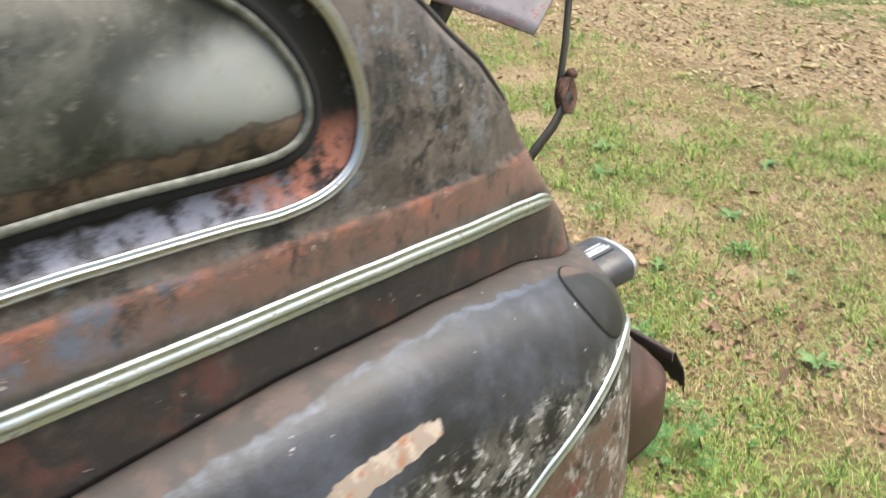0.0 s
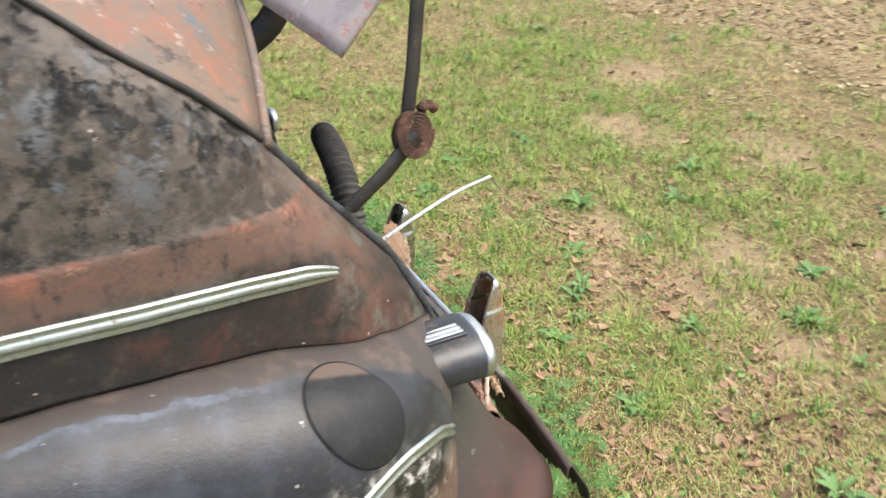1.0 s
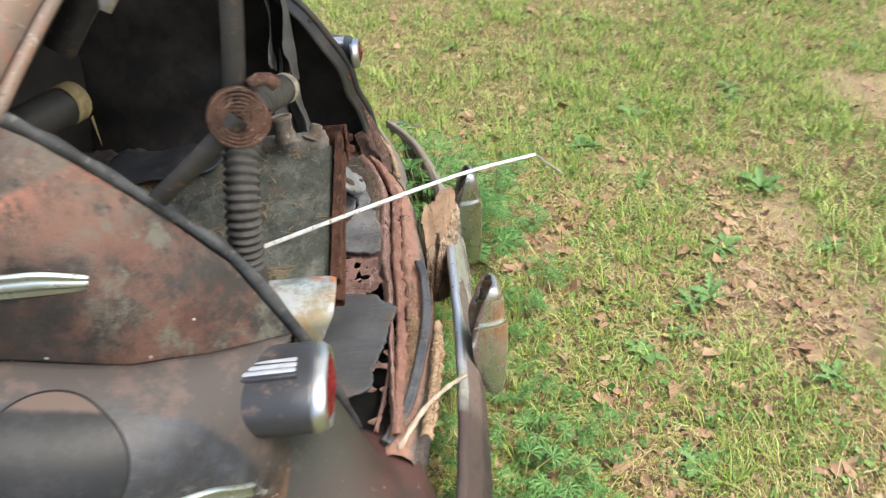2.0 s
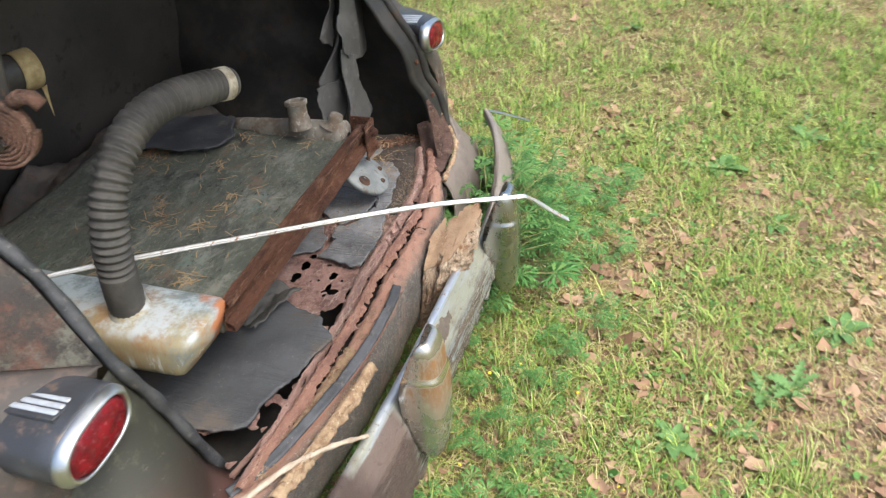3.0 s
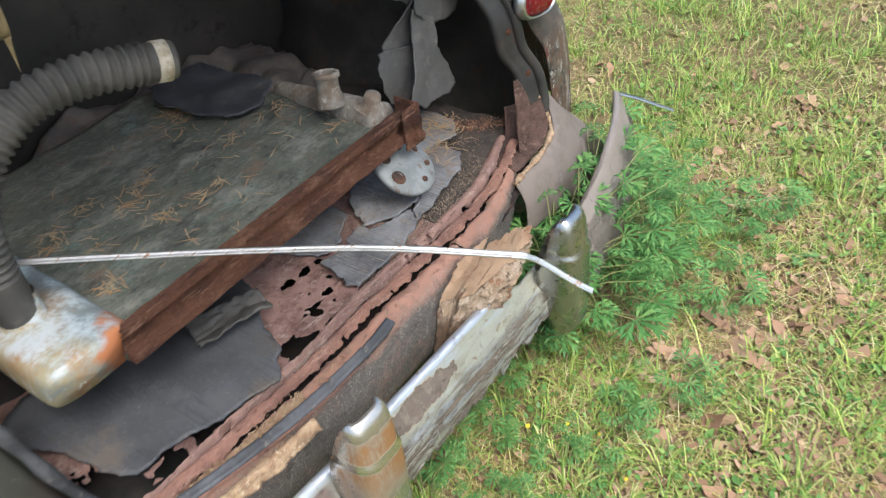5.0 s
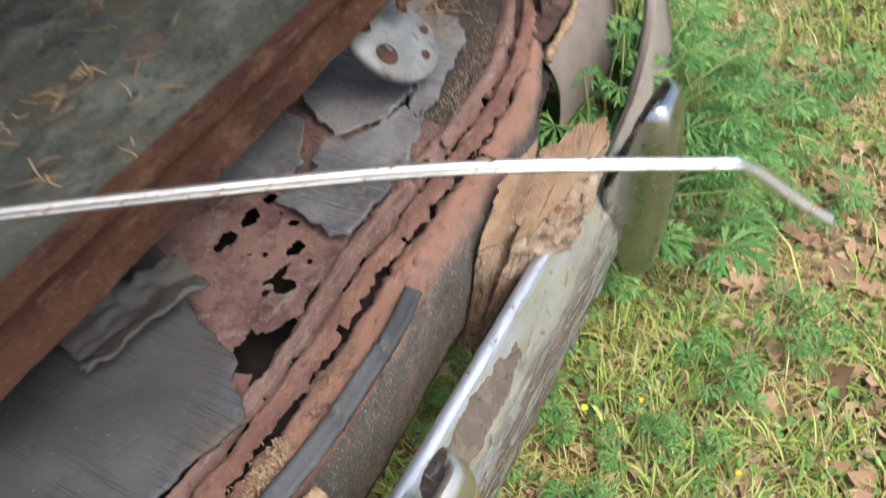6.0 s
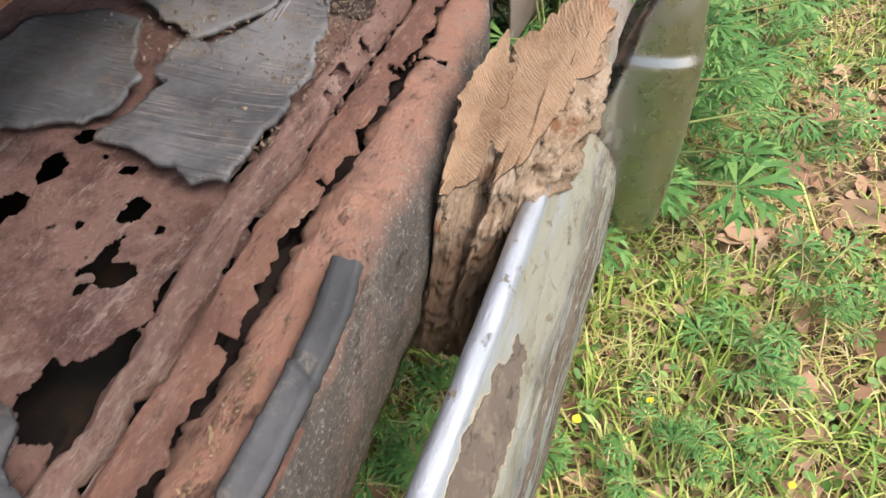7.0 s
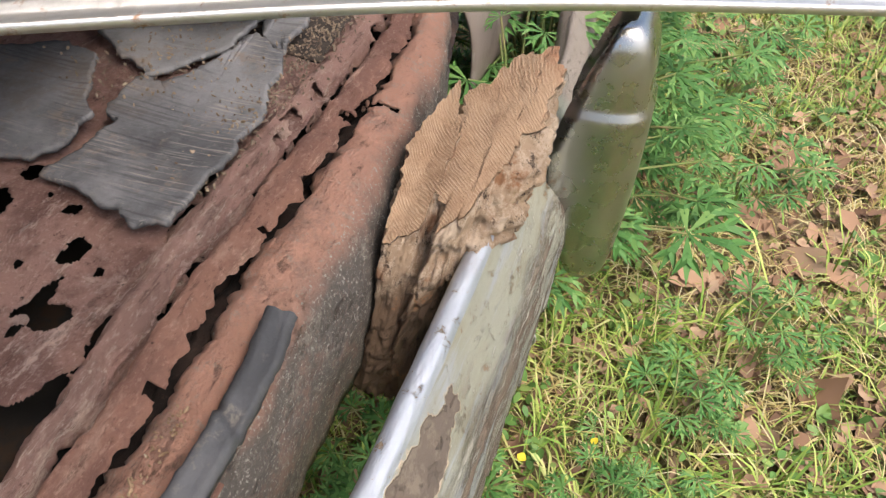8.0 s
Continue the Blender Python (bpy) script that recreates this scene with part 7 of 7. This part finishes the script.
def weed_plant(name, seed, height, leaves, size, spread):
    rnd = random.Random(seed)
    root = new(name)
    lb, stems = bmesh.new(), []
    for _ in range(leaves):
        a, r = rnd.uniform(0, 6.28), spread * math.sqrt(rnd.random())
        tip = Vector((r * math.cos(a), r * math.sin(a), height * rnd.uniform(0.35, 1.0) * (1 - 0.35 * r / spread)))
        path = smooth_path([(0.02 * math.cos(a), 0.02 * math.sin(a), 0), (tip.x * 0.45, tip.y * 0.45, tip.z * 0.75), tip], 6)
        stems.append(tube(path, lambda u: 0.0016 - 0.0007 * u, 4, caps=False))
        out = Vector((math.cos(a), math.sin(a), rnd.uniform(-0.2, 0.4)))
        cut_leaf(lb, tip, out, Vector((rnd.uniform(-0.3, 0.3), rnd.uniform(-0.3, 0.3), 1)), size * rnd.uniform(0.6, 1.35), rnd)
    sb = bmesh.new()
    for s in stems:
        sb.from_mesh(s)
        bpy.data.meshes.remove(s)
    BASE[root.name] = Vector()
    lv = part("foliage", bm_mesh(lb, False), WEED, root)
    st = part("stalk", bm_mesh(sb), STEM, root)
    lv["kind"] = st["kind"] = "stuff"
    return tagged(root, "green feathery cut-leaved weed growing beside the bumper", "weed plant", "weeds round the bumper")


kinds = [weed_plant("weed_plant", 1, 0.2, 22, 0.036, 0.13), weed_plant("weed_plant", 2, 0.28, 28, 0.034, 0.15), weed_plant("weed_plant", 3, 0.12, 14, 0.036, 0.10)]
WEEDS = [(0.66, 0.0, 1, 1.15), (0.80, 0.04, 0, 1.1), (0.38, -0.2, 2, 1.0), (0.72, 0.17, 1, 1.5), (0.92, 0.10, 0, 1.0), (0.62, 0.09, 1, 1.45), (0.80, 0.14, 1, 1.3), (0.52, 0.03, 0, 1.0), (0.56, 0.14, 1, 1.2), (0.66, -0.17, 2, 1.2), (0.86, -0.12, 2, 1.1), (1.0, -0.15, 2, 1.2),
         (0.47, 0.125, 1, 1.5), (0.55, 0.11, 1, 1.6), (0.43, 0.115, 0, 1.7), (0.03, 0.11, 2, 1.1), (-0.08, 0.10, 0, 0.75), (0.1, 0.13, 2, 1.0), (-0.02, -0.06, 2, 0.9), (-0.2, -0.1, 2, 1.0), (-0.33, -0.05, 2, 1.2), (-0.42, 0.0, 0, 0.8), (0.12, -0.09, 2, 0.8), (-0.1, -0.13, 2, 0.9),
         (-0.55, -0.02, 2, 1.1), (-0.62, 0.05, 2, 1.2), (-0.75, 0.0, 0, 0.7), (-0.66, -0.12, 2, 1.0), (0.25, -0.13, 2, 0.9), (1.0, 0.25, 2, 1.1), (-0.25, 0.10, 2, 1.0), (0.3, 0.15, 0, 0.9), (-0.22, -0.27, 2, 0.9), (-0.44, -0.2, 0, 0.6), (-0.52, -0.1, 0, 0.7), (-0.36, -0.12, 2, 1.2)]
rnd = random.Random(4)
for k, (x, y, kind, s) in enumerate(WEEDS):
    m = Matrix.Translation((x, y, ground_at(x, y) - 0.004)) @ Matrix.Rotation(rnd.uniform(0, 6.28), 4, "Z") @ Matrix.Diagonal((s, s, s, 1))
    if k < 3:
        kinds[kind].matrix_basis = m
    else:
        copy_thing(kinds[kind], m).scale = (s, s, s)
slim = weed_plant("weed_plant", 7, 0.5, 9, 0.03, 0.05)
slim.matrix_basis = Matrix.Translation((-0.6, 0.2, 0))
copy_thing(slim, Matrix.Translation((0.29, 0.155, 0)) @ Matrix.Rotation(2.0, 4, "Z"))

ROSETTE = leaf_paint("broad_weed_leaves", [(0.0, (0.08, 0.17, 0.05)), (0.5, (0.15, 0.27, 0.085)), (1.0, (0.29, 0.38, 0.16))], 0.5, 6)


def leaf_blade(teeth, wide):
    bm = bmesh.new()
    rows = []
    for j in range(13):
        u = j / 12
        w = wide * math.sin(math.pi * min(0.97, 0.06 + 0.91 * u)) ** 0.8 * (1 + teeth * (-1) ** j)
        c = Vector((u, 0, 0.42 * u - 0.40 * u * u + 0.03))
        rows.append([bm.verts.new(c + Vector((0, -w, 0.35 * w))), bm.verts.new(c), bm.verts.new(c + Vector((0, w, 0.35 * w)))])
    for p, q in zip(rows, rows[1:]):
        bm.faces.new((p[0], p[1], q[1], q[0]))
        bm.faces.new((p[1], p[2], q[2], q[1]))
    me = bm_mesh(bm)
    me.materials.append(ROSETTE)
    return me


LEAVES = [leaf_blade(0.4, 0.13), leaf_blade(0.15, 0.2), leaf_blade(0.55, 0.16)]
ROSETTES = [(-0.09, -0.87), (0.82, -1.04), (0.25, -0.62), (1.53, -1.19), (0.07, -0.43), (0.46, -1.12), (0.89, -0.27), (-0.2, -1.24), (-0.46, -1.22), (1.62, -1.22), (0.5, -0.80), (-0.3, -0.46), (0.14, -0.58), (2.7, -3.13), (-0.01, -1.5), (-0.8, -0.72),
            (1.21, -0.49), (0.28, -0.68), (2.32, -0.07), (0.93, -0.64), (1.9, -1.9), (0.9, -1.7), (1.3, -2.5), (2.9, -1.6), (0.2, -2.2), (3.3, -2.4), (1.45, -0.75), (0.7, -1.45)]
for k, (x, y) in enumerate(ROSETTES):
    root = new("broadleaf_weed")
    root.matrix_basis = Matrix.Translation((x, y, ground_at(x, y) + 0.004)) @ Matrix.Rotation(rnd.uniform(0, 6.28), 4, "Z")
    tagged(root, "flat rosette of broad green weed leaves in the lawn", "weed", "rosette weeds in the lawn")
    size = rnd.uniform(0.04, 0.085)
    for j in range(rnd.randint(7, 12)):
        leaf = new("leaf", LEAVES[k % 3])
        leaf.parent = root
        s = size * rnd.uniform(0.7, 1.25)
        leaf.matrix_basis = Matrix.Rotation(j * 2.4 + rnd.uniform(-0.4, 0.4), 4, "Z") @ Matrix.Rotation(rnd.uniform(-0.5, 0.1), 4, "Y") @ Matrix.Diagonal((s, s * rnd.uniform(0.7, 1.2), s, 1))
